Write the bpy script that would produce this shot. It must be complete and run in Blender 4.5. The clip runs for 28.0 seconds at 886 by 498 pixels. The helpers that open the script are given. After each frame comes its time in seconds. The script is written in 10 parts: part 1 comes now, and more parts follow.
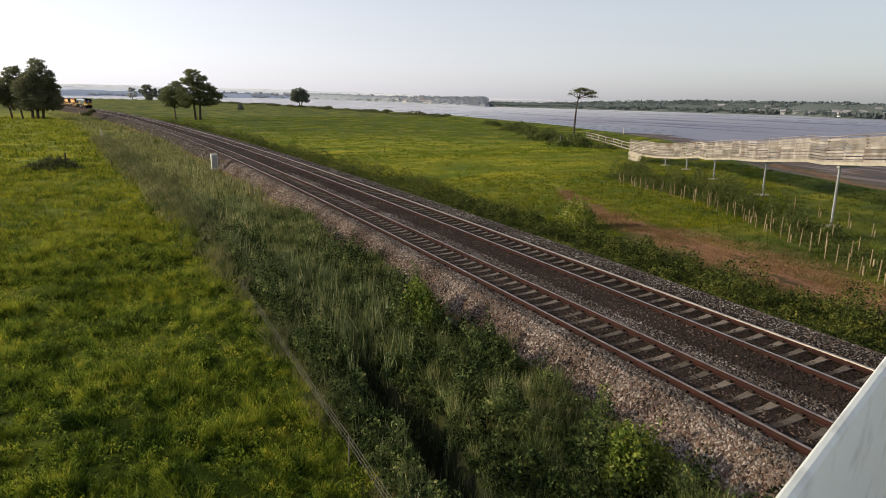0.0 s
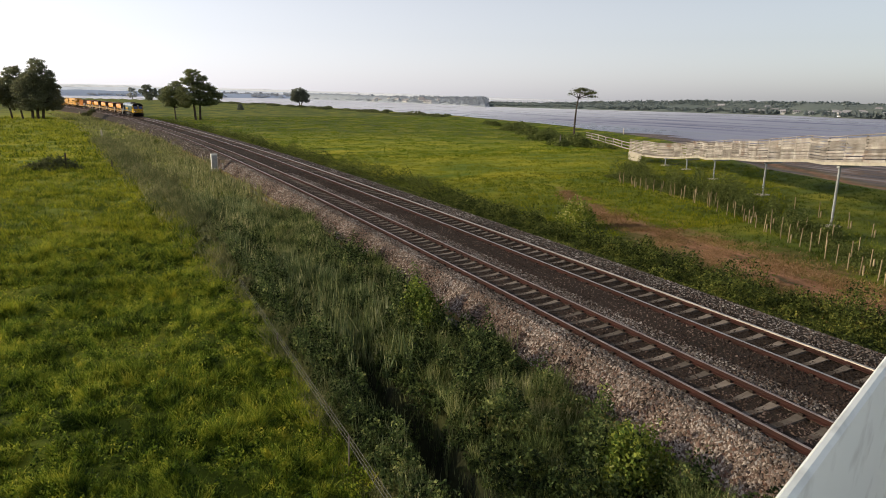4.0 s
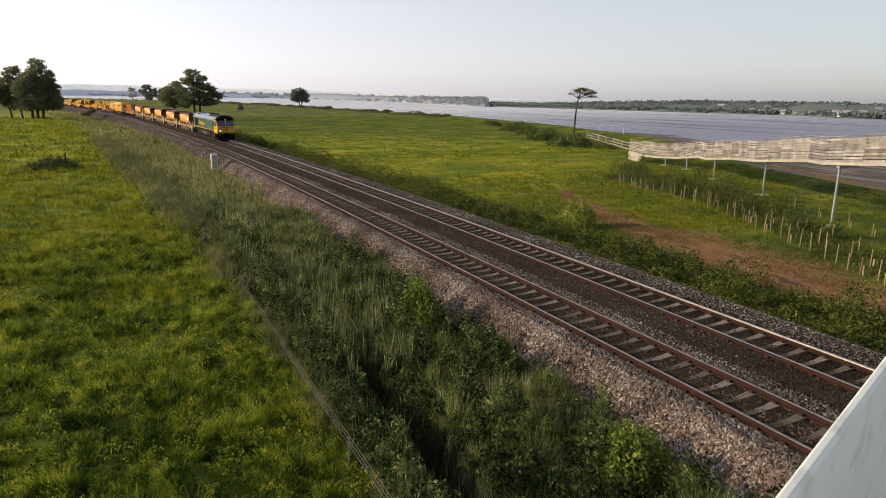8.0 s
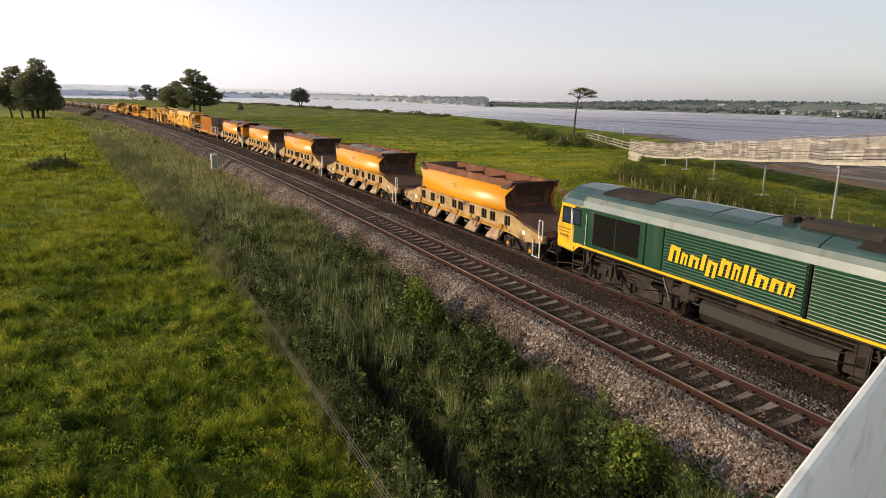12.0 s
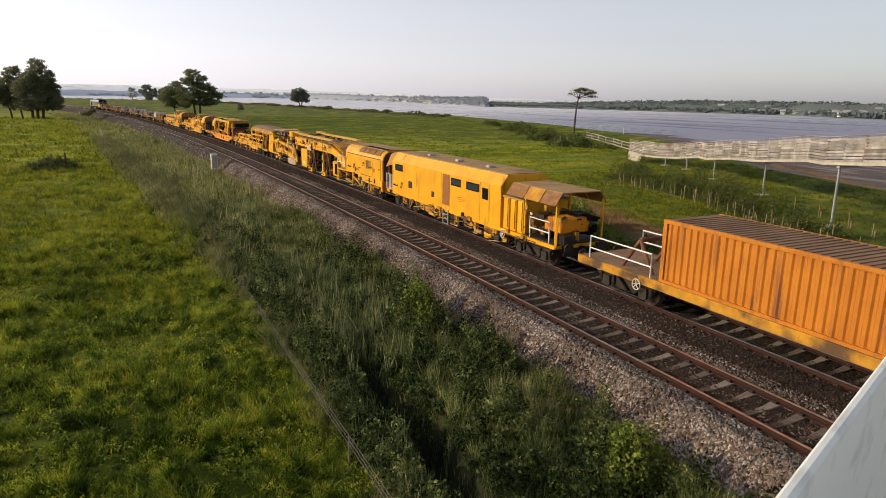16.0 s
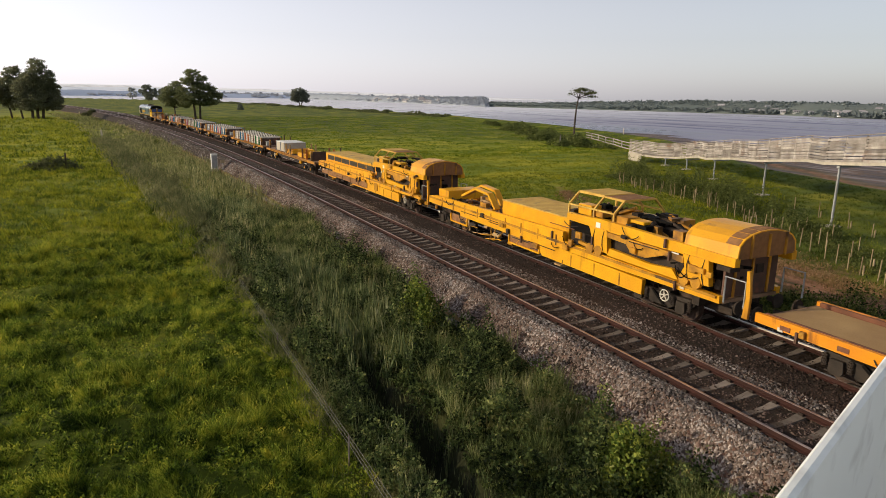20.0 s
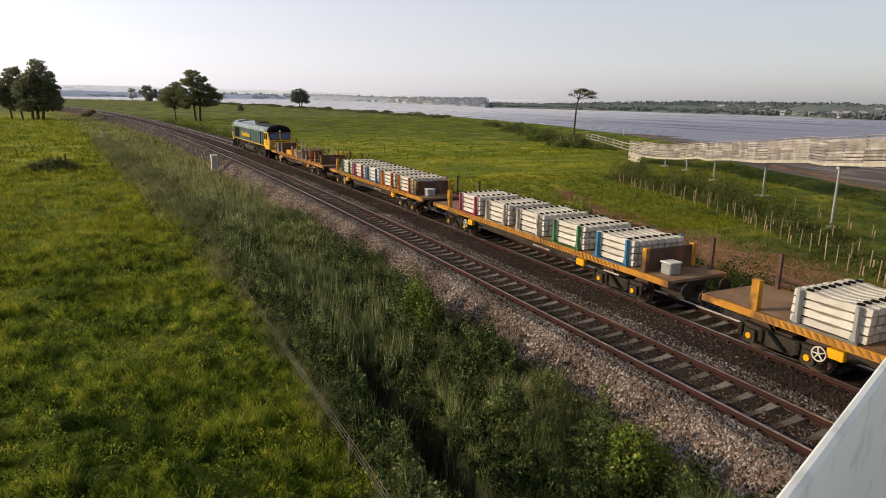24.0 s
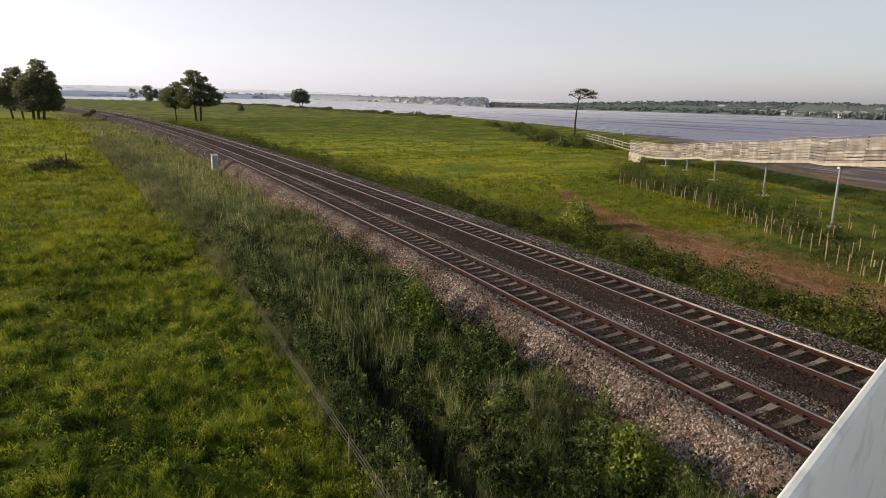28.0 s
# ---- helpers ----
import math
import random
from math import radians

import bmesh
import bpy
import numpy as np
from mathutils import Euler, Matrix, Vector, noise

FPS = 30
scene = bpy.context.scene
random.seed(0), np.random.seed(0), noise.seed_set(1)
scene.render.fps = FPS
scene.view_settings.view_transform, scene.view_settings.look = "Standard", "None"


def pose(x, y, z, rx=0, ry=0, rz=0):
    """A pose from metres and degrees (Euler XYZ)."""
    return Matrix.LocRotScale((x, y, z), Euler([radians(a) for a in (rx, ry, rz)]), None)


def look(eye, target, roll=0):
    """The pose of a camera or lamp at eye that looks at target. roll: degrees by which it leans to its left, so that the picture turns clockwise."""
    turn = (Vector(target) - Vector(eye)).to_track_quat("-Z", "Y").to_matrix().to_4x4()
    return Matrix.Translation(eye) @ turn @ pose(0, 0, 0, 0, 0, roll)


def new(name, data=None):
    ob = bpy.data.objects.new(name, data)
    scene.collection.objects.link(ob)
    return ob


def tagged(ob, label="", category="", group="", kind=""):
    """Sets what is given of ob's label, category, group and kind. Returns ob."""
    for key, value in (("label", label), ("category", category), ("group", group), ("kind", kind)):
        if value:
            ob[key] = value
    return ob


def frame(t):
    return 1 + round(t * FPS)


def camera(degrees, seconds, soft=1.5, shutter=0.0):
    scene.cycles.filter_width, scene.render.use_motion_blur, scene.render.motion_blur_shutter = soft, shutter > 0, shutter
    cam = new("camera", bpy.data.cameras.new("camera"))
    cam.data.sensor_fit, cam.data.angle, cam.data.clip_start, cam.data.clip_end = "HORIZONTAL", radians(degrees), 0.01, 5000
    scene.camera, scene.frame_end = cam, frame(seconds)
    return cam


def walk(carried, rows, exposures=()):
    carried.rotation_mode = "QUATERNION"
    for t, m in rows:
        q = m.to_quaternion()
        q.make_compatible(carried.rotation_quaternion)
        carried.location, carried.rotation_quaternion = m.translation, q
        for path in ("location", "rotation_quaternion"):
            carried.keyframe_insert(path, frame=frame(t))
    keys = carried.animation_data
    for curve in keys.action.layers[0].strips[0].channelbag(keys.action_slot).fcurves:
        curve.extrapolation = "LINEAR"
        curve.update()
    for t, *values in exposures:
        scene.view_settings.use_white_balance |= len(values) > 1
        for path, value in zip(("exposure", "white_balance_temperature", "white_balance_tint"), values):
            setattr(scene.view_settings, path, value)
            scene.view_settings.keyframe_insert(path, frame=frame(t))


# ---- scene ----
# ---- camera, world, light ----
SECONDS = 28.0
cam = camera(69.03, SECONDS, 0.75)
EYE = Vector((0.0, 0.0, 6.9855))


def view_row(t, dpitch=0.0, dyaw=0.0):
    yaw, pitch = radians(26.839 + dyaw), radians(13.293 + dpitch)
    way = Vector((math.sin(yaw) * math.cos(pitch), math.cos(yaw) * math.cos(pitch), -math.sin(pitch)))
    return t, look(EYE, EYE + way * 10, 0.887)


walk(cam, [view_row(0), view_row(23.4), view_row(24.1, -0.075), view_row(26.3, -0.075), view_row(27.0, -0.07, -0.04), view_row(28.0, -0.07, -0.04)],
     exposures=[(0.0, 0.13, 6250, 6.5), (3.5, 0.15, 6270, 6.5), (6.5, 0.2, 6360, 7.5), (9.5, 0.21, 6420, 8.5), (12.0, 0.26, 6480, 9.0), (15.0, 0.2, 6420, 9.5), (16.2, 0.11, 6380, 9.5), (18.2, 0.06, 6350, 9.5), (20.0, 0.1, 6370, 9.4), (24.0, 0.11, 6370, 9.2), (27.0, 0.1, 6340, 9.2), (28.0, 0.12, 6350, 9.2)])

SUN_AZ, SUN_EL = radians(-69), radians(21)
world = bpy.data.worlds.new("sky")
scene.world = world
world.use_nodes = True
wn = world.node_tree.nodes
sky = wn.new("ShaderNodeTexSky")
sky.sky_type, sky.sun_disc = "NISHITA", False
sky.sun_elevation, sky.sun_rotation = SUN_EL, SUN_AZ
sky.air_density, sky.dust_density, sky.ozone_density = 1.0, 1.2, 2.0
direction = wn.new("ShaderNodeTexCoord")
split = wn.new("ShaderNodeSeparateXYZ")
low = wn.new("ShaderNodeMapRange")
low.inputs["From Min"].default_value, low.inputs["From Max"].default_value = 0.0, 0.42
low.inputs["To Min"].default_value, low.inputs["To Max"].default_value = 1.0, 0.1
haze = wn.new("ShaderNodeMix")
haze.data_type, haze.blend_type = "RGBA", "ADD"
haze.inputs["B"].default_value = (5.75, 5.28, 5.75, 1)
world.node_tree.links.new(direction.outputs["Generated"], split.inputs[0])
world.node_tree.links.new(split.outputs["Z"], low.inputs["Value"])
toward = Vector((math.sin(SUN_AZ) * math.cos(SUN_EL), math.cos(SUN_AZ) * math.cos(SUN_EL), math.sin(SUN_EL)))
# the haze is brighter towards the sun
near_sun = wn.new("ShaderNodeVectorMath")
near_sun.operation = "DOT_PRODUCT"
near_sun.inputs[1].default_value = toward
glare = wn.new("ShaderNodeMapRange")
glare.inputs["From Min"].default_value, glare.inputs["From Max"].default_value = -0.7, 0.7
glare.inputs["To Min"].default_value, glare.inputs["To Max"].default_value = 0.21, 1.38
both = wn.new("ShaderNodeMath")
both.operation = "MULTIPLY"
fade = wn.new("ShaderNodeHueSaturation")
fade.inputs["Saturation"].default_value, fade.inputs["Value"].default_value = 0.44, 0.84
world.node_tree.links.new(direction.outputs["Generated"], near_sun.inputs[0])
world.node_tree.links.new(near_sun.outputs["Value"], glare.inputs["Value"])
world.node_tree.links.new(low.outputs["Result"], both.inputs[0])
world.node_tree.links.new(glare.outputs["Result"], both.inputs[1])
world.node_tree.links.new(both.outputs[0], haze.inputs["Factor"])
world.node_tree.links.new(sky.outputs[0], fade.inputs["Color"])
world.node_tree.links.new(fade.outputs["Color"], haze.inputs["A"])
world.node_tree.links.new(haze.outputs["Result"], wn["Background"].inputs[0])
wn["Background"].inputs[1].default_value = 0.108

sun = new("sun", bpy.data.lights.new("sun", "SUN"))
sun.data.energy, sun.data.angle, sun.data.color = 3.35, radians(0.8), (1.0, 0.79, 0.50)
sun.matrix_world = look(toward * 100, (0, 0, 0))
# ---- materials ----
def mat(name, base, alt=None, rough=0.7, metal=0.0, scale=3.0, fine=40.0, bump=0.3, stain=None, stain_at=0.58, spec=0.22, spread=0.0, streak=False):
    """Two scales of colour, fine relief, patches of dirt, and a shift from piece to piece."""
    m = bpy.data.materials.new(name)
    m.use_nodes = True
    n, l = m.node_tree.nodes, m.node_tree.links
    b = n["Principled BSDF"]
    alt = alt or tuple(c * 0.75 for c in base)
    co = n.new("ShaderNodeTexCoord")

    def noise_node(s, detail=4.0):
        t = n.new("ShaderNodeTexNoise")
        t.inputs["Scale"].default_value, t.inputs["Detail"].default_value = s, detail
        l.new(co.outputs["Object"], t.inputs["Vector"])
        return t

    def blend(fac, a, c):
        x = n.new("ShaderNodeMix")
        x.data_type = "RGBA"
        for socket, value in ((x.inputs["Factor"], fac), (x.inputs["A"], a), (x.inputs["B"], c)):
            if isinstance(value, bpy.types.NodeSocket):
                l.new(value, socket)
            else:
                socket.default_value = value if isinstance(value, float) else (*value, 1)
        return x.outputs["Result"]

    def ramp(source, lo, hi):
        r = n.new("ShaderNodeMapRange")
        l.new(source, r.inputs["Value"])
        r.inputs["From Min"].default_value, r.inputs["From Max"].default_value = lo, hi
        return r.outputs["Result"]

    big, small = noise_node(scale), noise_node(fine)
    colour = blend(ramp(big.outputs["Fac"], 0.35, 0.65), base, alt)
    grain = tuple(c * 0.6 for c in base)
    colour = blend(ramp(small.outputs["Fac"], 0.52, 0.8), colour, grain)
    if stain:
        s = noise_node(scale * 0.6, 8.0)
        if streak:
            # dirt that runs down the sheet
            mp = n.new("ShaderNodeMapping")
            mp.inputs["Scale"].default_value = (4.0, 4.0, 0.7)
            l.new(co.outputs["Object"], mp.inputs["Vector"])
            l.new(mp.outputs["Vector"], s.inputs["Vector"])
        colour = blend(ramp(s.outputs["Fac"], stain_at, stain_at + 0.12), colour, stain)
    if spread:
        info = n.new("ShaderNodeObjectInfo")
        hsv = n.new("ShaderNodeHueSaturation")
        l.new(ramp(info.outputs["Random"], -0.5 / spread, 0.5 / spread + 1.0), hsv.inputs["Value"])
        r = n.new("ShaderNodeMapRange")
        l.new(info.outputs["Random"], r.inputs["Value"])
        r.inputs["To Min"].default_value, r.inputs["To Max"].default_value = 1 - spread, 1 + spread
        l.new(r.outputs["Result"], hsv.inputs["Value"])
        l.new(colour, hsv.inputs["Color"])
        colour = hsv.outputs["Color"]
    l.new(colour, b.inputs["Base Color"])
    b.inputs["Roughness"].default_value, b.inputs["Metallic"].default_value = rough, metal
    b.inputs["Specular IOR Level"].default_value = spec
    bp = n.new("ShaderNodeBump")
    bp.inputs["Strength"].default_value, bp.inputs["Distance"].default_value = bump, 0.02
    l.new(small.outputs["Fac"], bp.inputs["Height"])
    l.new(bp.outputs["Normal"], b.inputs["Normal"])
    return m


def leaf_mat(name, colours, rough=0.6, glow=0.25, tuft=0.0):
    """Blades and leaves: each one takes its own shade; light comes through them."""
    m = bpy.data.materials.new(name)
    m.use_nodes = True
    n, l = m.node_tree.nodes, m.node_tree.links
    b = n["Principled BSDF"]
    g = n.new("ShaderNodeNewGeometry")
    r = n.new("ShaderNodeValToRGB")
    r.color_ramp.elements[0].color = (*colours[0], 1)
    r.color_ramp.elements[1].color = (*colours[-1], 1)
    for i, c in enumerate(colours[1:-1]):
        e = r.color_ramp.elements.new((i + 1) / (len(colours) - 1))
        e.color = (*c, 1)
    t = n.new("ShaderNodeTexNoise")
    t.inputs["Scale"].default_value = 0.35
    co = n.new("ShaderNodeTexCoord")
    l.new(co.outputs["Object"], t.inputs["Vector"])
    mx = n.new("ShaderNodeMath")
    mx.operation = "MULTIPLY_ADD"
    mx.inputs[1].default_value = 0.9
    sub = n.new("ShaderNodeMath")
    sub.operation = "SUBTRACT"
    sub.inputs[1].default_value = 0.45
    l.new(t.outputs["Fac"], sub.inputs[0])
    l.new(g.outputs["Random Per Island"], mx.inputs[0])
    if tuft:
        # tussocks of greener and yellower growth
        t2 = n.new("ShaderNodeTexNoise")
        t2.inputs["Scale"].default_value, t2.inputs["Detail"].default_value = 2.1, 3.0
        l.new(co.outputs["Object"], t2.inputs["Vector"])
        m2 = n.new("ShaderNodeMath")
        m2.operation = "MULTIPLY_ADD"
        m2.inputs[1].default_value = tuft
        m2.inputs[2].default_value = -tuft * 0.5 - 0.45
        l.new(t2.outputs["Fac"], m2.inputs[0])
        m3 = n.new("ShaderNodeMath")
        l.new(t.outputs["Fac"], m3.inputs[0])
        l.new(m2.outputs[0], m3.inputs[1])
        l.new(m3.outputs[0], mx.inputs[2])
        mx.inputs[1].default_value = 0.6
    else:
        l.new(sub.outputs[0], mx.inputs[2])
    l.new(mx.outputs[0], r.inputs["Fac"])
    l.new(r.outputs["Color"], b.inputs["Base Color"])
    b.inputs["Roughness"].default_value = rough
    b.inputs["Specular IOR Level"].default_value = 0.1
    tr = n.new("ShaderNodeBsdfTranslucent")
    l.new(r.outputs["Color"], tr.inputs["Color"])
    ms = n.new("ShaderNodeMixShader")
    ms.inputs[0].default_value = glow
    l.new(b.outputs[0], ms.inputs[1])
    l.new(tr.outputs[0], ms.inputs[2])
    l.new(ms.outputs[0], n["Material Output"].inputs["Surface"])
    return m


def glass(name, tint):
    m = mat(name, tint, rough=0.06, bump=0.0, spec=0.8)
    return m


def lamp_mat(name, colour, power):
    m = mat(name, colour)
    b = m.node_tree.nodes["Principled BSDF"]
    b.inputs["Emission Color"].default_value, b.inputs["Emission Strength"].default_value = (*colour, 1), power
    return m


def ground_mat():
    """Meadow, worn soil and mud, told apart by where they lie on the plan."""
    m = bpy.data.materials.new("meadow")
    m.use_nodes = True
    n, l = m.node_tree.nodes, m.node_tree.links
    b = n["Principled BSDF"]
    co = n.new("ShaderNodeTexCoord")
    at = n.new("ShaderNodeVertexColor")
    at.layer_name = "cover"
    sep = n.new("ShaderNodeSeparateColor")
    l.new(at.outputs["Color"], sep.inputs[0])

    def tex(s, d=5.0, stretch=None):
        t = n.new("ShaderNodeTexNoise")
        t.inputs["Scale"].default_value, t.inputs["Detail"].default_value = s, d
        src = co.outputs["Object"]
        if stretch:
            mp = n.new("ShaderNodeMapping")
            mp.inputs["Scale"].default_value = stretch
            l.new(src, mp.inputs["Vector"])
            src = mp.outputs["Vector"]
        l.new(src, t.inputs["Vector"])
        return t.outputs["Fac"]

    def ramp(src, *stops):
        r = n.new("ShaderNodeValToRGB")
        els = r.color_ramp.elements
        els[0].position, els[0].color = stops[0][0], (*stops[0][1], 1)
        els[1].position, els[1].color = stops[-1][0], (*stops[-1][1], 1)
        for p, c in stops[1:-1]:
            els.new(p).color = (*c, 1)
        l.new(src, r.inputs["Fac"])
        return r.outputs["Color"]

    def mixc(f, a, c):
        x = n.new("ShaderNodeMix")
        x.data_type = "RGBA"
        l.new(f, x.inputs["Factor"])
        l.new(a, x.inputs["A"])
        l.new(c, x.inputs["B"])
        return x.outputs["Result"]

    green = ramp(tex(0.16, 6.0), (0.32, (0.035, 0.053, 0.006)), (0.5, (0.1, 0.13, 0.01)), (0.68, (0.24, 0.23, 0.016)))
    gold = ramp(tex(0.09, 8.0, (1.0, 2.4, 1.0)), (0.36, (0.115, 0.165, 0.009)), (0.5, (0.23, 0.25, 0.011)), (0.66, (0.38, 0.345, 0.014)))
    soil = ramp(tex(1.3, 8.0, (1.6, 0.5, 1.0)), (0.3, (0.09, 0.075, 0.03)), (0.45, (0.22, 0.108, 0.06)), (0.7, (0.4, 0.215, 0.13)))
    mud = ramp(tex(0.16, 12.0, (3.0, 0.6, 1.0)), (0.36, (0.035, 0.024, 0.022)), (0.47, (0.1, 0.075, 0.07)), (0.54, (0.15, 0.085, 0.042)), (0.62, (0.24, 0.2, 0.2)))
    c = mixc(sep.outputs["Red"], green, gold)
    c = mixc(sep.outputs["Green"], c, soil)
    c = mixc(sep.outputs["Blue"], c, mud)
    # near-black cover: shade beneath growth put into the ground colour
    shade_humus = ramp(tex(1.5, 6.0), (0.35, (0.012, 0.014, 0.006)), (0.65, (0.03, 0.035, 0.012)))
    c = mixc(at.outputs["Alpha"], c, shade_humus)
    l.new(c, b.inputs["Base Color"])
    # wet mud shines
    wet = n.new("ShaderNodeMapRange")
    wet.inputs["To Min"].default_value, wet.inputs["To Max"].default_value = 0.88, 0.55
    l.new(sep.outputs["Blue"], wet.inputs["Value"])
    l.new(wet.outputs["Result"], b.inputs["Roughness"])
    b.inputs["Specular IOR Level"].default_value = 0.2
    bp = n.new("ShaderNodeBump")
    bp.inputs["Strength"].default_value, bp.inputs["Distance"].default_value = 0.9, 0.12
    l.new(tex(3.0, 8.0), bp.inputs["Height"])
    l.new(bp.outputs["Normal"], b.inputs["Normal"])
    return m


def water_mat():
    m = bpy.data.materials.new("estuary_water")
    m.use_nodes = True
    n, l = m.node_tree.nodes, m.node_tree.links
    b = n["Principled BSDF"]
    co = n.new("ShaderNodeTexCoord")
    mp = n.new("ShaderNodeMapping")
    mp.inputs["Rotation"].default_value = (0, 0, radians(-4))
    mp.inputs["Scale"].default_value = (0.05, 0.006, 1)
    l.new(co.outputs["Object"], mp.inputs["Vector"])
    t = n.new("ShaderNodeTexNoise")
    t.inputs["Scale"].default_value, t.inputs["Detail"].default_value, t.inputs["Roughness"].default_value = 1.0, 10.0, 0.62
    l.new(mp.outputs["Vector"], t.inputs["Vector"])
    # reflected sky is put into the base colour as pale streaks
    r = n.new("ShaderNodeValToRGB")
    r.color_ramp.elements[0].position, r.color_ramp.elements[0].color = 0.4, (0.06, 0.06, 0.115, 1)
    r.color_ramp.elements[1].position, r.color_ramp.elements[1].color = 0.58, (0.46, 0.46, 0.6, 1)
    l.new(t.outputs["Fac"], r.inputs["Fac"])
    # open water further off is painted paler still, for the sky's sheen
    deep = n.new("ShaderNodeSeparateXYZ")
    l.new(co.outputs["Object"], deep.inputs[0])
    open_water_sheen = n.new("ShaderNodeMapRange")
    open_water_sheen.inputs["From Min"].default_value, open_water_sheen.inputs["From Max"].default_value = 170, 480
    l.new(deep.outputs["Y"], open_water_sheen.inputs["Value"])
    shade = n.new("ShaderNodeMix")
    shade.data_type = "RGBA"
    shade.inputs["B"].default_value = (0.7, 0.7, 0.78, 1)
    l.new(open_water_sheen.outputs["Result"], shade.inputs["Factor"])
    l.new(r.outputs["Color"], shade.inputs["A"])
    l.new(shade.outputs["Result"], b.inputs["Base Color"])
    b.inputs["Specular IOR Level"].default_value, b.inputs["IOR"].default_value = 0.5, 1.33
    rr = n.new("ShaderNodeMapRange")
    rr.inputs["From Min"].default_value, rr.inputs["From Max"].default_value = 0.4, 0.6
    rr.inputs["To Min"].default_value, rr.inputs["To Max"].default_value = 0.25, 0.6
    l.new(t.outputs["Fac"], rr.inputs["Value"])
    l.new(rr.outputs["Result"], b.inputs["Roughness"])
    w = n.new("ShaderNodeTexNoise")
    w.inputs["Scale"].default_value, w.inputs["Detail"].default_value = 0.5, 6.0
    l.new(co.outputs["Object"], w.inputs["Vector"])
    bp = n.new("ShaderNodeBump")
    bp.inputs["Strength"].default_value, bp.inputs["Distance"].default_value = 0.35, 0.3
    l.new(w.outputs["Fac"], bp.inputs["Height"])
    l.new(bp.outputs["Normal"], b.inputs["Normal"])
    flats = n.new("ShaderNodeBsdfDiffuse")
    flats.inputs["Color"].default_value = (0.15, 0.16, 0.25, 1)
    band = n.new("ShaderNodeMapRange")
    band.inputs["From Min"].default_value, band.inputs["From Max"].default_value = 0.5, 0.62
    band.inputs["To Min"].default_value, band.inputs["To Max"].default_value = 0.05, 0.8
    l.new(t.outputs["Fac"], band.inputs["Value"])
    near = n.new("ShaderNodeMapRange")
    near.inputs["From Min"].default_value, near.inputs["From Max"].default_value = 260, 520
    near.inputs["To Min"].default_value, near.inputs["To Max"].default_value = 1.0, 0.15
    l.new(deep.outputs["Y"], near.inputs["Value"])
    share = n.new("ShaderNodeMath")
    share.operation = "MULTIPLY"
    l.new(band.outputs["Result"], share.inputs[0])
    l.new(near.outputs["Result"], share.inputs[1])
    ms = n.new("ShaderNodeMixShader")
    l.new(share.outputs[0], ms.inputs[0])
    l.new(b.outputs[0], ms.inputs[1])
    l.new(flats.outputs[0], ms.inputs[2])
    l.new(ms.outputs[0], n["Material Output"].inputs["Surface"])
    return m


M_GROUND, M_WATER = ground_mat(), water_mat()
M_STONE = leaf_mat("ballast_stone", [(0.03, 0.026, 0.024), (0.105, 0.091, 0.086), (0.195, 0.173, 0.164), (0.135, 0.09, 0.072), (0.27, 0.247, 0.238), (0.46, 0.43, 0.42)], 0.85, 0.0)
M_STONE_TAN = leaf_mat("tan_ballast_stone", [(0.018, 0.013, 0.011), (0.115, 0.087, 0.073), (0.22, 0.174, 0.15), (0.165, 0.095, 0.072), (0.32, 0.262, 0.235), (0.54, 0.47, 0.43)], 0.85, 0.0)
M_STONE_DARK = leaf_mat("oily_ballast", [(0.009, 0.007, 0.006), (0.03, 0.022, 0.018), (0.022, 0.015, 0.012), (0.085, 0.064, 0.054)], 0.85, 0.0)
M_STONE_BROWN = leaf_mat("brown_ballast", [(0.012, 0.009, 0.008), (0.065, 0.047, 0.04), (0.045, 0.03, 0.025), (0.2, 0.15, 0.135)], 0.85, 0.0)
M_BED = mat("ballast_bed", (0.042, 0.03, 0.024), (0.024, 0.018, 0.014), 0.9, scale=0.5, fine=14.0, bump=1.0)
M_RUST = mat("rail_rust", (0.046, 0.017, 0.0135), (0.03, 0.0135, 0.011), 0.8, scale=1.5)
M_CLIP = mat("rail_clip_rust", (0.035, 0.024, 0.02), (0.022, 0.016, 0.013), 0.8)
M_RAILTOP_DULL = mat("dull_rail_head", (0.5, 0.4, 0.35), (0.36, 0.26, 0.22), 0.3, 0.8, bump=0.02)
M_GAUGE = mat("polished_gauge_face", (0.24, 0.215, 0.2), (0.18, 0.16, 0.145), 0.5, 0.9, bump=0.02)
M_RAILTOP = mat("rail_head_steel", (0.55, 0.5, 0.47), (0.45, 0.4, 0.37), 0.32, 0.9, bump=0.02)
M_SLEEPER = mat("sleeper_concrete", (0.25, 0.215, 0.19), (0.135, 0.112, 0.096), 0.9, scale=2.0, stain=(0.06, 0.046, 0.038), stain_at=0.55, spread=0.35)
M_CONCRETE = mat("pale_concrete", (0.50, 0.46, 0.38), (0.40, 0.36, 0.30), 0.85, scale=1.5, bump=0.4, spread=0.1)
M_NEW_CONCRETE = mat("new_sleeper_concrete", (0.62, 0.59, 0.54), (0.52, 0.49, 0.44), 0.85, scale=2.0, bump=0.3, spread=0.12, stain=(0.4, 0.36, 0.31), stain_at=0.62)
M_TROUGH = mat("trough_concrete", (0.24, 0.21, 0.18), (0.16, 0.14, 0.11), 0.9, scale=2.0, stain=(0.07, 0.08, 0.03))
M_BARK = mat("bark", (0.09, 0.07, 0.055), (0.05, 0.04, 0.03), 0.9, scale=1.0, fine=9.0, bump=0.8)
M_LEAF_DARK = leaf_mat("dark_foliage", [(0.08, 0.09, 0.045), (0.12, 0.135, 0.06), (0.18, 0.19, 0.085)], 0.7, 0.5)
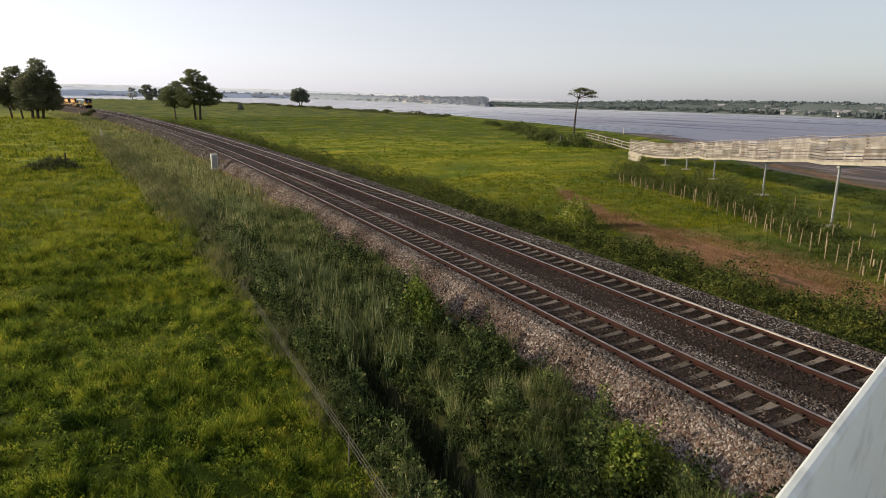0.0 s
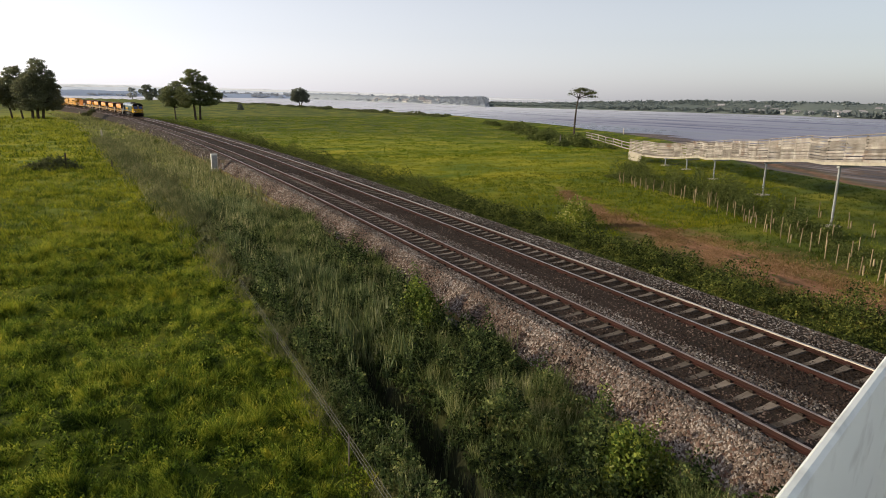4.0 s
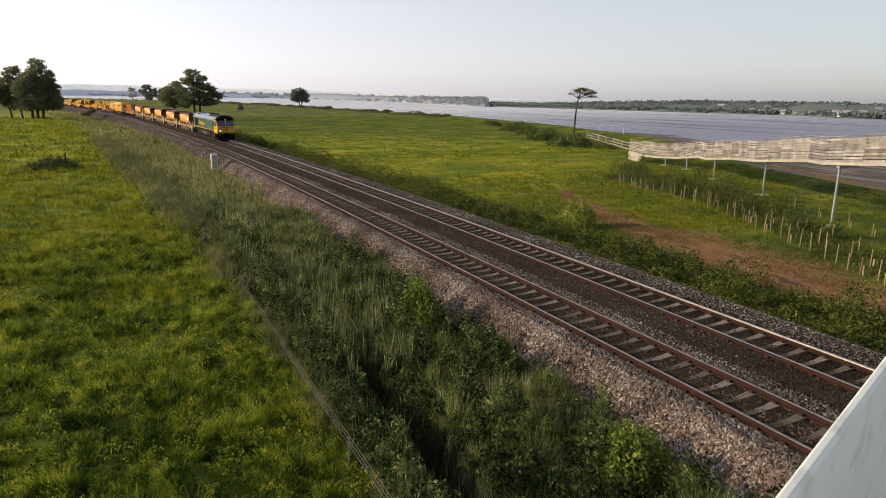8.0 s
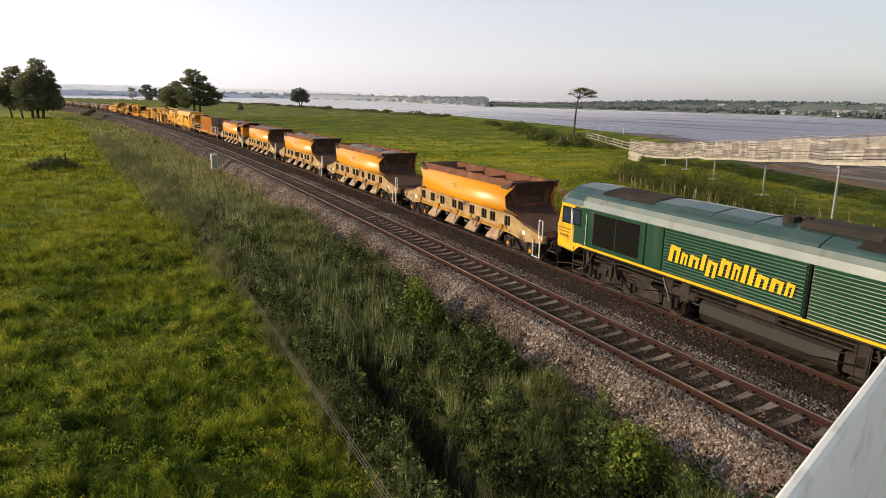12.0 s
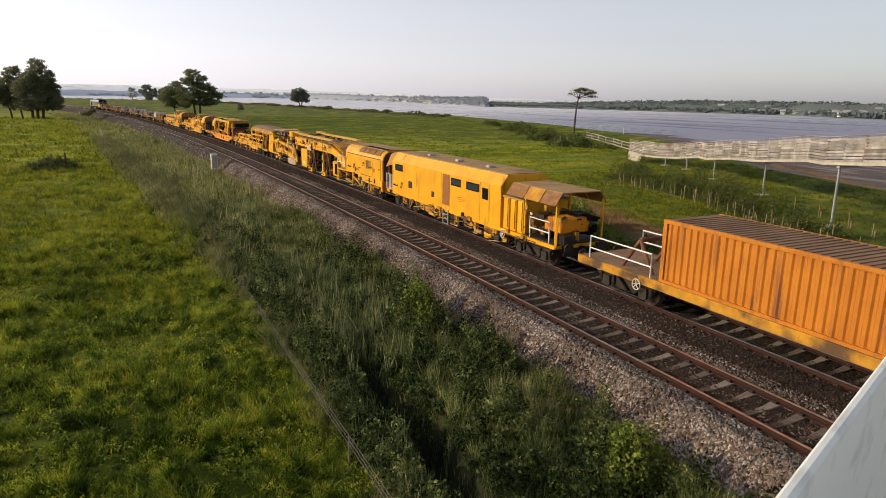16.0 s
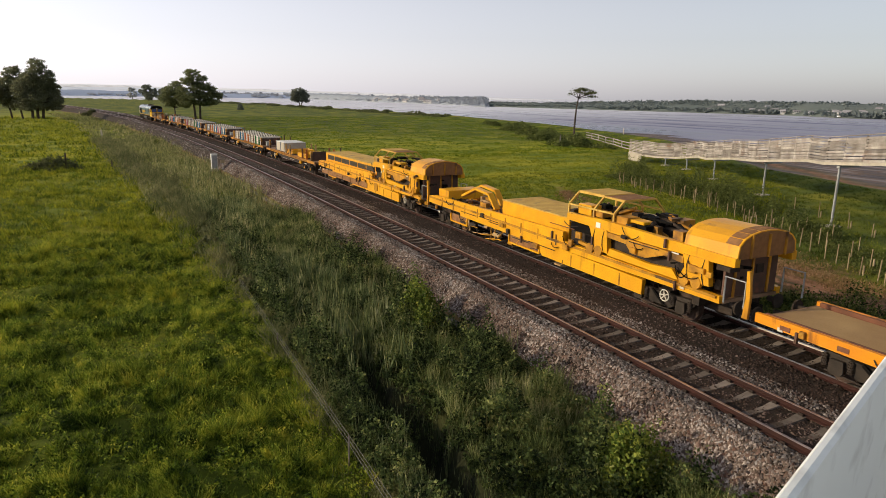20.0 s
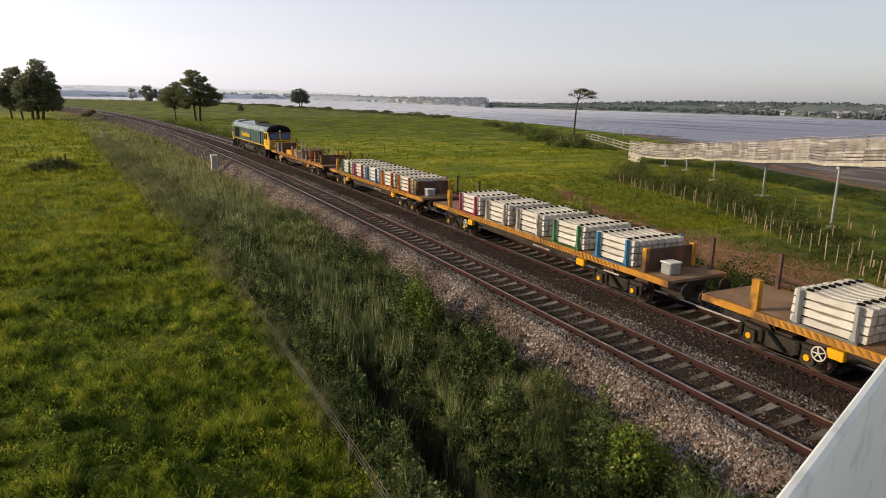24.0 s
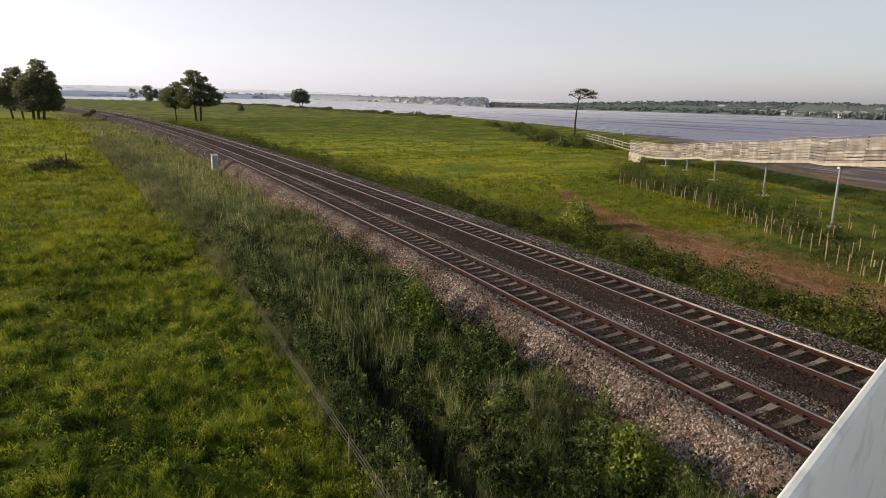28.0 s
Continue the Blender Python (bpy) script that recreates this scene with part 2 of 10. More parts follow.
# far trees: the haze of distance is mixed into these lighter leaf colours
M_LEAF_TALL = leaf_mat("tall_tree_foliage", [(0.16, 0.172, 0.12), (0.22, 0.235, 0.15), (0.31, 0.315, 0.185)], 0.7, 0.6)
M_LEAF_OAK = leaf_mat("oak_foliage", [(0.135, 0.158, 0.085), (0.2, 0.225, 0.11), (0.29, 0.305, 0.14)], 0.7, 0.6)
M_LEAF_FAR = leaf_mat("hazed_foliage", [(0.17, 0.19, 0.16), (0.22, 0.24, 0.19), (0.29, 0.305, 0.23)], 0.7, 0.6)
M_LEAF_PALE = leaf_mat("haze_pale_foliage", [(0.5, 0.52, 0.52), (0.58, 0.6, 0.58)], 0.7, 0.6)
M_LEAF_BRAMBLE = leaf_mat("bramble_foliage", [(0.022, 0.032, 0.01), (0.08, 0.105, 0.025), (0.175, 0.195, 0.045), (0.36, 0.35, 0.085)], 0.6, 0.4, 1.9)
M_LEAF_BRIGHT = leaf_mat("bright_foliage", [(0.045, 0.08, 0.014), (0.1, 0.15, 0.026), (0.19, 0.235, 0.042), (0.3, 0.33, 0.06)])
M_LEAF_LIME = leaf_mat("yellow_green_foliage", [(0.07, 0.11, 0.018), (0.18, 0.23, 0.034), (0.34, 0.36, 0.06)])
M_LEAF_WILLOW = leaf_mat("willow_foliage", [(0.055, 0.077, 0.022), (0.113, 0.14, 0.038), (0.2, 0.215, 0.068)], 0.6, 0.4)
M_LEAF_WEED = leaf_mat("weed_foliage", [(0.009, 0.016, 0.006), (0.055, 0.084, 0.027), (0.15, 0.192, 0.062), (0.4, 0.41, 0.15)], 0.6, 0.4, 2.3)
M_VERGE = leaf_mat("olive_verge_grass", [(0.046, 0.068, 0.023), (0.145, 0.184, 0.06), (0.3, 0.315, 0.13), (0.54, 0.5, 0.27)], 0.6, 0.4, 2.1)
M_DEAD = leaf_mat("dead_fence_growth", [(0.08, 0.095, 0.04), (0.175, 0.19, 0.08), (0.28, 0.27, 0.13), (0.45, 0.4, 0.23)], 0.7, 0.4, 1.2)
M_LEAF_DRY = leaf_mat("dry_bramble", [(0.12, 0.13, 0.06), (0.24, 0.24, 0.115), (0.4, 0.38, 0.2)], 0.6, 0.5, 1.2)
M_PASTURE = leaf_mat("far_pasture", [(0.055, 0.088, 0.01), (0.2, 0.243, 0.022), (0.39, 0.385, 0.032), (0.6, 0.51, 0.048)], 0.6, 0.4, 1.8)
M_STRAW = leaf_mat("pale_tall_grass", [(0.085, 0.108, 0.042), (0.23, 0.247, 0.1), (0.4, 0.38, 0.18), (0.6, 0.52, 0.31)], 0.6, 0.4, 2.2)
M_REED = leaf_mat("reed_blades", [(0.036, 0.058, 0.023), (0.125, 0.163, 0.068), (0.27, 0.295, 0.135), (0.52, 0.51, 0.29)], 0.6, 0.4, 2.0)
M_GRASS = leaf_mat("meadow_grass", [(0.02, 0.04, 0.006), (0.14, 0.21, 0.023), (0.37, 0.415, 0.046), (0.58, 0.53, 0.07)], 0.6, 0.4, 2.3)
M_TIMBER = mat("weathered_timber", (0.4, 0.37, 0.345), (0.23, 0.2, 0.178), 0.85, scale=1.2, fine=25.0, stain=(0.2, 0.13, 0.095), stain_at=0.6, spread=0.36)
M_STAKE = mat("stake_timber", (0.34, 0.27, 0.165), (0.22, 0.17, 0.105), 0.85, spread=0.25)
M_GALV = mat("galvanised_steel", (0.38, 0.39, 0.4), (0.3, 0.31, 0.32), 0.5, 0.5)
M_WHITE = mat("white_paint", (0.78, 0.78, 0.76), (0.68, 0.68, 0.66), 0.5)
M_PALE_BLUE = mat("pale_blue_paint", (0.8, 0.845, 0.855), (0.76, 0.81, 0.825), 0.5, scale=3.0, fine=9.0, bump=0.02)
M_WIRE = mat("fence_wire", (0.27, 0.26, 0.24), rough=0.7, metal=0.3)
# ---- building helpers ----
def part(name, bm, material, parent=None, label="", smooth=False):
    """Links a bmesh as one mesh object, under a thing or a part."""
    me = bpy.data.meshes.new(name)
    bm.to_mesh(me)
    bm.free()
    me.materials.append(material)
    if smooth:
        me.shade_smooth()
    ob = new(name, me)
    ob.parent = parent
    if label:
        ob["label"] = label
    return ob


def shared(name, me, parent, m):
    """One more object on a mesh that exists already."""
    ob = new(name, me)
    ob.parent = parent
    ob.matrix_basis = m
    return ob


def fast_mesh(name, verts, faces, material, k):
    """A mesh from arrays: faces of k corners each."""
    verts, faces = np.asarray(verts, dtype=np.float32), np.asarray(faces, dtype=np.int32)
    me = bpy.data.meshes.new(name)
    me.vertices.add(len(verts))
    me.vertices.foreach_set("co", verts.ravel())
    me.loops.add(len(faces) * k)
    me.loops.foreach_set("vertex_index", faces.ravel())
    me.polygons.add(len(faces))
    me.polygons.foreach_set("loop_start", np.arange(0, len(faces) * k, k, dtype=np.int32))
    me.update(calc_edges=True)
    me.materials.append(material)
    return me


def box(bm, x0, x1, y0, y1, z0, z1, bevel=0.0):
    ret = bmesh.ops.create_cube(bm, size=1.0)
    bmesh.ops.transform(bm, verts=ret["verts"], matrix=Matrix.LocRotScale(((x0 + x1) / 2, (y0 + y1) / 2, (z0 + z1) / 2), None, (abs(x1 - x0), abs(y1 - y0), abs(z1 - z0))))
    if bevel:
        bmesh.ops.bevel(bm, geom=list({e for v in ret["verts"] for e in v.link_edges}), offset=bevel, segments=1, affect="EDGES")
    return bm


def bar(bm, a, b, w, h=None, up=(0, 0, 1)):
    """A square bar from a to b."""
    a, b = Vector(a), Vector(b)
    d = b - a
    y = d.normalized()
    u = Vector(up)
    if abs(y.dot(u)) > 0.98:
        u = Vector((1, 0, 0))
    x = y.cross(u).normalized()
    z = x.cross(y)
    r = Matrix((x, y, z)).transposed().to_4x4()
    ret = bmesh.ops.create_cube(bm, size=1.0)
    bmesh.ops.transform(bm, verts=ret["verts"], matrix=Matrix.Translation((a + b) / 2) @ r @ Matrix.Diagonal((w, d.length, h or w, 1)))
    return bm


def rod(bm, a, b, r0, r1=None, seg=8):
    """A round bar from a to b, tapered if r1 is given."""
    a, b = Vector(a), Vector(b)
    q = (b - a).to_track_quat("Z", "Y").to_matrix().to_4x4()
    bmesh.ops.create_cone(bm, cap_ends=True, segments=seg, radius1=r0, radius2=r0 if r1 is None else r1, depth=(b - a).length,
                          matrix=Matrix.Translation((a + b) / 2) @ q)
    return bm


def tube(bm, pts, r, seg=6):
    """A bent round bar through points, in one piece."""
    pts = [Vector(p) for p in pts]
    rings = []
    for i, p in enumerate(pts):
        d = (pts[min(i + 1, len(pts) - 1)] - pts[max(i - 1, 0)]).normalized()
        side = d.orthogonal().normalized() if not rings else (prev - d * prev.dot(d)).normalized()
        prev = side
        up = d.cross(side)
        rings.append([bm.verts.new(p + side * (r * math.cos(k * math.tau / seg)) + up * (r * math.sin(k * math.tau / seg))) for k in range(seg)])
    for a, b in zip(rings, rings[1:]):
        for k in range(seg):
            bm.faces.new((a[k], a[(k + 1) % seg], b[(k + 1) % seg], b[k]))
    bm.faces.new(rings[0][::-1])
    bm.faces.new(rings[-1])
    return bm


def prism(bm, outline, y0, y1, axis="y"):
    """An outline of (x, z) pairs drawn out from y0 to y1 (axis 'x': pairs are (y, z), drawn out along x)."""
    put = (lambda p, w: (p[0], w, p[1])) if axis == "y" else (lambda p, w: (w, p[0], p[1]))
    a = [bm.verts.new(put(p, y0)) for p in outline]
    b = [bm.verts.new(put(p, y1)) for p in outline]
    n = len(outline)
    fs = [bm.faces.new((a[i], a[(i + 1) % n], b[(i + 1) % n], b[i])) for i in range(n)]
    fs += [bm.faces.new(a[::-1]), bm.faces.new(b)]
    bmesh.ops.recalc_face_normals(bm, faces=fs)
    return bm


def loft(bm, outlines):
    """Skin between closed outlines of (x, y, z), with both ends closed."""
    rings = [[bm.verts.new(p) for p in o] for o in outlines]
    n = len(outlines[0])
    for a, b in zip(rings, rings[1:]):
        for i in range(n):
            bm.faces.new((a[i], a[(i + 1) % n], b[(i + 1) % n], b[i]))
    bm.faces.new(rings[0][::-1])
    bm.faces.new(rings[-1])
    bmesh.ops.recalc_face_normals(bm, faces=bm.faces)
    return bm


def empty(name, m=None, **tags):
    ob = new(name)
    ob.empty_display_size = 0.3
    if m is not None:
        ob.matrix_basis = m
    return tagged(ob, **tags)


rng = np.random.default_rng(7)


def leaves(centres, size, flat=0.0):
    """Loose leaves, one small square each, turned at random."""
    n = len(centres)
    a = rng.normal(size=(n, 3))
    a /= np.linalg.norm(a, axis=1)[:, None]
    b = rng.normal(size=(n, 3))
    b[:, 2] *= 1 - flat
    b -= (b * a).sum(1)[:, None] * a
    b /= np.linalg.norm(b, axis=1)[:, None]
    s = (size * rng.uniform(0.6, 1.4, n))[:, None]
    a, b = a * s, b * s * 0.6
    v = np.stack([centres - a, centres + b, centres + a, centres - b], 1).reshape(-1, 3)
    return v, np.arange(n * 4).reshape(-1, 4)


def blades(xy, z, height, width, lean):
    """Grass blades: one narrow triangle each."""
    n = len(xy)
    h = height * rng.uniform(0.5, 1.3, n)
    ang = rng.uniform(0, math.tau, n)
    side = np.stack([np.cos(ang), np.sin(ang)], 1) * (width * rng.uniform(0.6, 1.4, n))[:, None]
    tip = rng.normal(size=(n, 2)) * (lean * h)[:, None]
    v = np.zeros((n, 3, 3))
    v[:, 0, :2], v[:, 1, :2], v[:, 2, :2] = xy - side, xy + side, xy + tip
    v[:, 0, 2] = v[:, 1, 2] = z - 0.03
    v[:, 2, 2] = z + h
    return v.reshape(-1, 3), np.arange(n * 3).reshape(-1, 3)


def join_arrays(pieces):
    vs, fs, o = [], [], 0
    for v, f in pieces:
        vs.append(v)
        fs.append(f + o)
        o += len(v)
    return np.concatenate(vs), np.concatenate(fs)


# ---- the railway's line on the plan ----
TRACK_X, TRACK_GAP, GAUGE = 16.8535, 3.8845, 1.545
# the bend tightens and eases: bend per metre, from each place along the line
BENDS = [(-400, 0.000754), (60, 0.000738), (120, 0.000452), (200, 0.000789), (330, 0.0)]
CLIMB = 0.001656


def lay_line():
    """Place and heading of the line's middle at every metre, from its start at s = 0 both ways."""
    s = np.arange(-400.0, 1500.0)
    k = np.array([b for v in s for b in [[q for at, q in BENDS if v >= at][-1]]])
    a = np.cumsum(k)
    a = a - a[400] - 0.01871 + k[400] / 2
    x, y = -np.cumsum(np.sin(a)), np.cumsum(np.cos(a))
    return s, x - x[400] + TRACK_X, y - y[400], a


LINE_S, LINE_X, LINE_Y, LINE_A = lay_line()


def line_z(s):
    """The line climbs a little beyond the first straight."""
    return CLIMB * np.clip(np.asarray(s, dtype=float) - 60, 0, 600)


def line_at(s, off=0.0):
    """Place and heading of the line s metres along it, off metres to its right."""
    x, y, a = (float(np.interp(s, LINE_S, c)) for c in (LINE_X, LINE_Y, LINE_A))
    return x + off * math.cos(a), y + off * math.sin(a), a


def line_x(y):
    """The line's middle x at a given y, for arrays."""
    return np.interp(np.asarray(y, dtype=float), LINE_Y, LINE_X)


SHORE_Y = [-400, 0, 36, 54.6, 100, 159, 256, 424, 602, 800, 950, 1000]
SHORE_X = [40, 54, 65, 71.5, 102, 121, 133, 120, 99, 50, -100, -700]


def lump(x, y, s):
    return np.sin(x * 0.9 / s + 1.3) * np.cos(y * 1.1 / s) + 0.6 * np.sin(x * 2.3 / s + y * 1.7 / s + 0.5)


LATTICE = np.random.default_rng(21).uniform(0, 1, (256, 256))


def patchy(x, y, s):
    """Smooth random patches s metres across, 0 to 1."""
    x, y = np.asarray(x, dtype=float) / s + 500.3, np.asarray(y, dtype=float) / s + 500.7
    i, j = np.floor(x).astype(int), np.floor(y).astype(int)
    u, w = x - i, y - j
    u, w = u * u * (3 - 2 * u), w * w * (3 - 2 * w)
    i, j, k, q = i % 256, j % 256, (i + 1) % 256, (j + 1) % 256
    return (LATTICE[i, j] * (1 - u) + LATTICE[k, j] * u) * (1 - w) + (LATTICE[i, q] * (1 - u) + LATTICE[k, q] * u) * w


def height(x, y):
    """The lie of the land."""
    x, y = np.asarray(x, dtype=float), np.asarray(y, dtype=float)
    d = x - line_x(y)
    z = -1.25 + 0.07 * lump(x, y, 6.0) + 0.03 * lump(x + 9, y, 1.7)
    # the railway's low bank, its shoulder falling to the foot
    bank = np.clip(1 - np.maximum(np.maximum(-5.2 - d, d - 2.0), 0) / 1.5, 0, 1)
    lz = line_z(y)
    z = np.maximum(z, -1.25 + (lz + 0.6) * bank)
    edge = np.clip(1 - np.maximum(d - 3.0, 0) / 3.0, 0, 1) * (d > 0)
    z = np.maximum(z, -1.25 + edge * (lz + 0.82))
    # the ditch beside it
    dd = x - 5.95 - 0.06 * (y - 10) + 0.12 * np.sin(y * 0.9) + 0.5 * (patchy(0 * x, y, 1.9) - 0.5)
    z = z - 1.4 * np.exp(-(dd / (0.28 + 0.22 * patchy(0 * x + 9, y, 1.3))) ** 4) * np.clip((19.5 - y) / 4, 0, 1)
    # a shallow field drain
    z = z - 0.35 * np.exp(-((y - 79.5 - 0.08 * x) / 0.6) ** 2) * (x < 2)
    # hummocks in the pasture
    z = z + (0.1 * patchy(x + 60, y, 0.45) + 0.24 * patchy(x, y, 0.9) + 0.22 * patchy(x, y, 2.3) - 0.28) * np.clip((4.0 - x) / 1.5, 0, 1) * np.clip((70 - y) / 20, 0, 1)
    # the pasture falls away towards the fence
    z = z - 0.3 * np.clip((x - 0.6) / 3.0, 0, 1) * np.clip((21 - y) / 6, 0, 1) * np.clip((5.0 - x) / 0.8, 0, 1)
    # the strip between ditch and ballast stands a little higher
    z = z + 0.2 * np.exp(-((d + 8.6) / 0.9) ** 2) * np.clip((60 - y) / 30, 0, 1)
    # the shore: a grassy bank, then mud that falls under the water
    sh = x - np.interp(y, SHORE_Y, SHORE_X)
    z = z + 0.55 * np.exp(-((sh + 3) / 3.0) ** 2)
    out = np.clip((sh - 1) / 6.0, 0, 1)
    flat = np.interp(y, [0, 60, 120, 200, 260], [75, 55, 34, 10, 4])
    low = -2.72 - np.clip((sh - 6) / flat, 0, 1) * 0.42 + 0.1 * lump(x, y * 0.6, 5.0)
    z = z * (1 - out) + low * out
    return np.where(sh > 80, np.minimum(z, -4.0), z)


# the worn earth track beyond the line: its middle and half width
PATH_Y = [5, 13, 20, 25, 30, 36, 45, 50]
PATH_X = [27.6, 27.9, 28.6, 29.2, 29.9, 31.2, 34.8, 37.5]
PATH_W = [2.3, 2.3, 2.2, 1.9, 1.6, 1.2, 0.5, 0.3]


def build_ground():
    ys = np.concatenate([np.linspace(-1500, -60, 8), np.arange(-50, 6, 4), np.arange(6, 60, 0.3), np.arange(60, 140, 1.0), np.arange(140, 420, 4.0), np.linspace(420, 1100, 60), np.linspace(1150, 4200, 12)])
    xs = np.concatenate([np.linspace(-3000, -120, 10), np.arange(-110, -30, 4.0), np.arange(-30, -9, 0.7), np.arange(-9, 24, 0.25), np.arange(24, 60, 0.8), np.arange(60, 100, 1.0), np.arange(100, 150, 2.0), np.linspace(152, 400, 12), np.linspace(450, 4000, 10)])
    gx, gy = np.meshgrid(xs, ys)
    z = height(gx, gy)
    v = np.stack([gx, gy, z], -1).reshape(-1, 3)
    w = len(xs)
    i = (np.arange(len(ys) - 1)[:, None] * w + np.arange(w - 1)[None]).ravel()
    me = fast_mesh("ground", v, np.stack([i, i + 1, i + w + 1, i + w], 1), M_GROUND, 4)
    d = gx - line_x(gy)
    sh = gx - np.interp(gy, SHORE_Y, SHORE_X)
    gold = np.clip((d - 6) / 2, 0, 1) * np.clip((gy - 34) / 25, 0, 1) * np.clip((135 + 20 * np.sin(gx * 0.05) - gy) / 40, 0, 1) * np.clip((-12 - sh) / 15, 0, 1)
    gold = np.maximum(gold, 1.0 * np.clip((-d - 14) / 6, 0, 1) * np.clip((gy - 25) / 60, 0, 1) * np.clip((220 - gy) / 60, 0, 1))
    gold = np.maximum(gold, 0.8 * np.clip((-d - 7) / 2, 0, 1) * np.clip((gy - 50) / 30, 0, 1) * np.clip((330 - gy) / 60, 0, 1))
    path_x = np.interp(gy, PATH_Y, PATH_X)
    path_w = np.interp(gy, PATH_Y, PATH_W)
    soil = np.clip(1.6 - np.abs(gx - path_x + 0.25 * np.sin(gy * 0.5)) / path_w, 0, 1) * np.clip(2.4 * patchy(gx * 1.6, gy * 0.5, 1.5) + 0.05, 0.3, 1) * (gy < 50) * (gy > -10)
    soil = np.maximum(soil, 0.55 * np.clip(1 - np.abs(gx - path_x - 3.2) / 2.0, 0, 1) * (patchy(gx, gy, 1.1) > 0.45) * (gy < 34) * (gy > -10))
    soil = np.maximum(soil, 0.9 * np.clip(1 - np.abs(d + 1.9) / 6.2, 0, 1) ** 0.3 * (np.abs(d + 1.9) < 6.0))
    mud = np.clip((sh - 2.0 + 0.8 * np.sin(gy * 0.6)) / 3, 0, 1)
    strand = np.exp(-((sh - 13.5 + 1.2 * np.sin(gy * 0.3)) / 2.2) ** 2) * (gy > 30) * (gy < 90) * np.clip(2.2 * patchy(gx, gy, 4.0) + 0.1, 0, 1)
    soil, mud = np.maximum(soil, strand), mud * (1 - 0.85 * strand)
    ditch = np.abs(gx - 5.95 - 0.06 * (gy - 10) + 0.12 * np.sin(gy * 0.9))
    # shade among the weeds, in the ditch and under brambles, painted as dark ground
    shade_litter = np.clip((gx - 4.1) / 0.5, 0, 1) * np.clip((10.6 - gx) / 0.6, 0, 1) * np.clip((44 - gy) / 12, 0, 1) * (gy > -20) * 0.92
    shade_litter = np.maximum(shade_litter, (ditch < 0.6) * (gy < 28) * (gy > -20))
    # dark gravel strip past the far rail
    shade_litter = np.maximum(shade_litter, 0.75 * np.clip((d - 1.6) / 0.5, 0, 1) * np.clip((5.0 - d) / 0.6, 0, 1) * (gy < 200) * (gy > -20))
    shade_litter = np.maximum(shade_litter, 0.7 * np.clip((d - 4.6) / 0.5, 0, 1) * np.clip((7.2 - d) / 1.2, 0, 1) * (gy < 160) * (gy > -10))
    col = np.stack([gold, soil, mud, shade_litter], -1).reshape(-1, 4).astype(np.float32)
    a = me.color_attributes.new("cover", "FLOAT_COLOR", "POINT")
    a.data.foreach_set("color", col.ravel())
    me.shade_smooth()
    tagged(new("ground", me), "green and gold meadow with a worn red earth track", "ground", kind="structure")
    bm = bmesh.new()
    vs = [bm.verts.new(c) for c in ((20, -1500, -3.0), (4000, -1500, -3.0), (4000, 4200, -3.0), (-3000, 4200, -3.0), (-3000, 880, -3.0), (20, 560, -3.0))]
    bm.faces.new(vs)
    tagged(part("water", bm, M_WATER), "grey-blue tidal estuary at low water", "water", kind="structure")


build_ground()


# ---- permanent way ----
def sweep(outline, off, s_list, name, material, parent):
    """An outline (x, z) swept along the line at an offset."""
    bm = bmesh.new()
    rings = []
    for s in s_list:
        ring = []
        for px, pz in outline:
            x, y, a = line_at(s, off + px)
            ring.append(bm.verts.new((x, y, pz + float(line_z(s)))))
        rings.append(ring)
    n = len(outline)
    for r0, r1 in zip(rings, rings[1:]):
        for i in range(n):
            bm.faces.new((r0[i], r0[(i + 1) % n], r1[(i + 1) % n], r1[i]))
    bm.faces.new(rings[0][::-1])
    bm.faces.new(rings[-1])
    bmesh.ops.recalc_face_normals(bm, faces=bm.faces)
    return part(name, bm, material, parent)


S_LINE = list(np.arange(-60, 50, 10)) + list(np.arange(50, 190, 5)) + list(np.arange(190, 1200, 50))
bed = tagged(new("ballast_bed"), "bed of grey and rust-brown crushed stone under two tracks", "ballast", kind="structure")
TOP = -0.19
sweep([(-6.9, -1.9), (-6.35, -1.28), (-5.55, -0.4), (-5.32, -0.16), (-4.86, -0.135), (-4.78, TOP - 0.03), (-3.12, TOP - 0.03), (-3.04, -0.14), (-2.6, -0.15), (-2.2, -0.17), (-1.32, -0.15), (-0.9, -0.14), (-0.84, TOP - 0.03), (0.84, TOP - 0.03), (0.9, -0.14), (1.36, -0.16), (2.7, -0.24), (3.5, -0.55), (4.6, -1.28), (5.2, -1.9)], 0, S_LINE, "ballast", M_BED, bed)


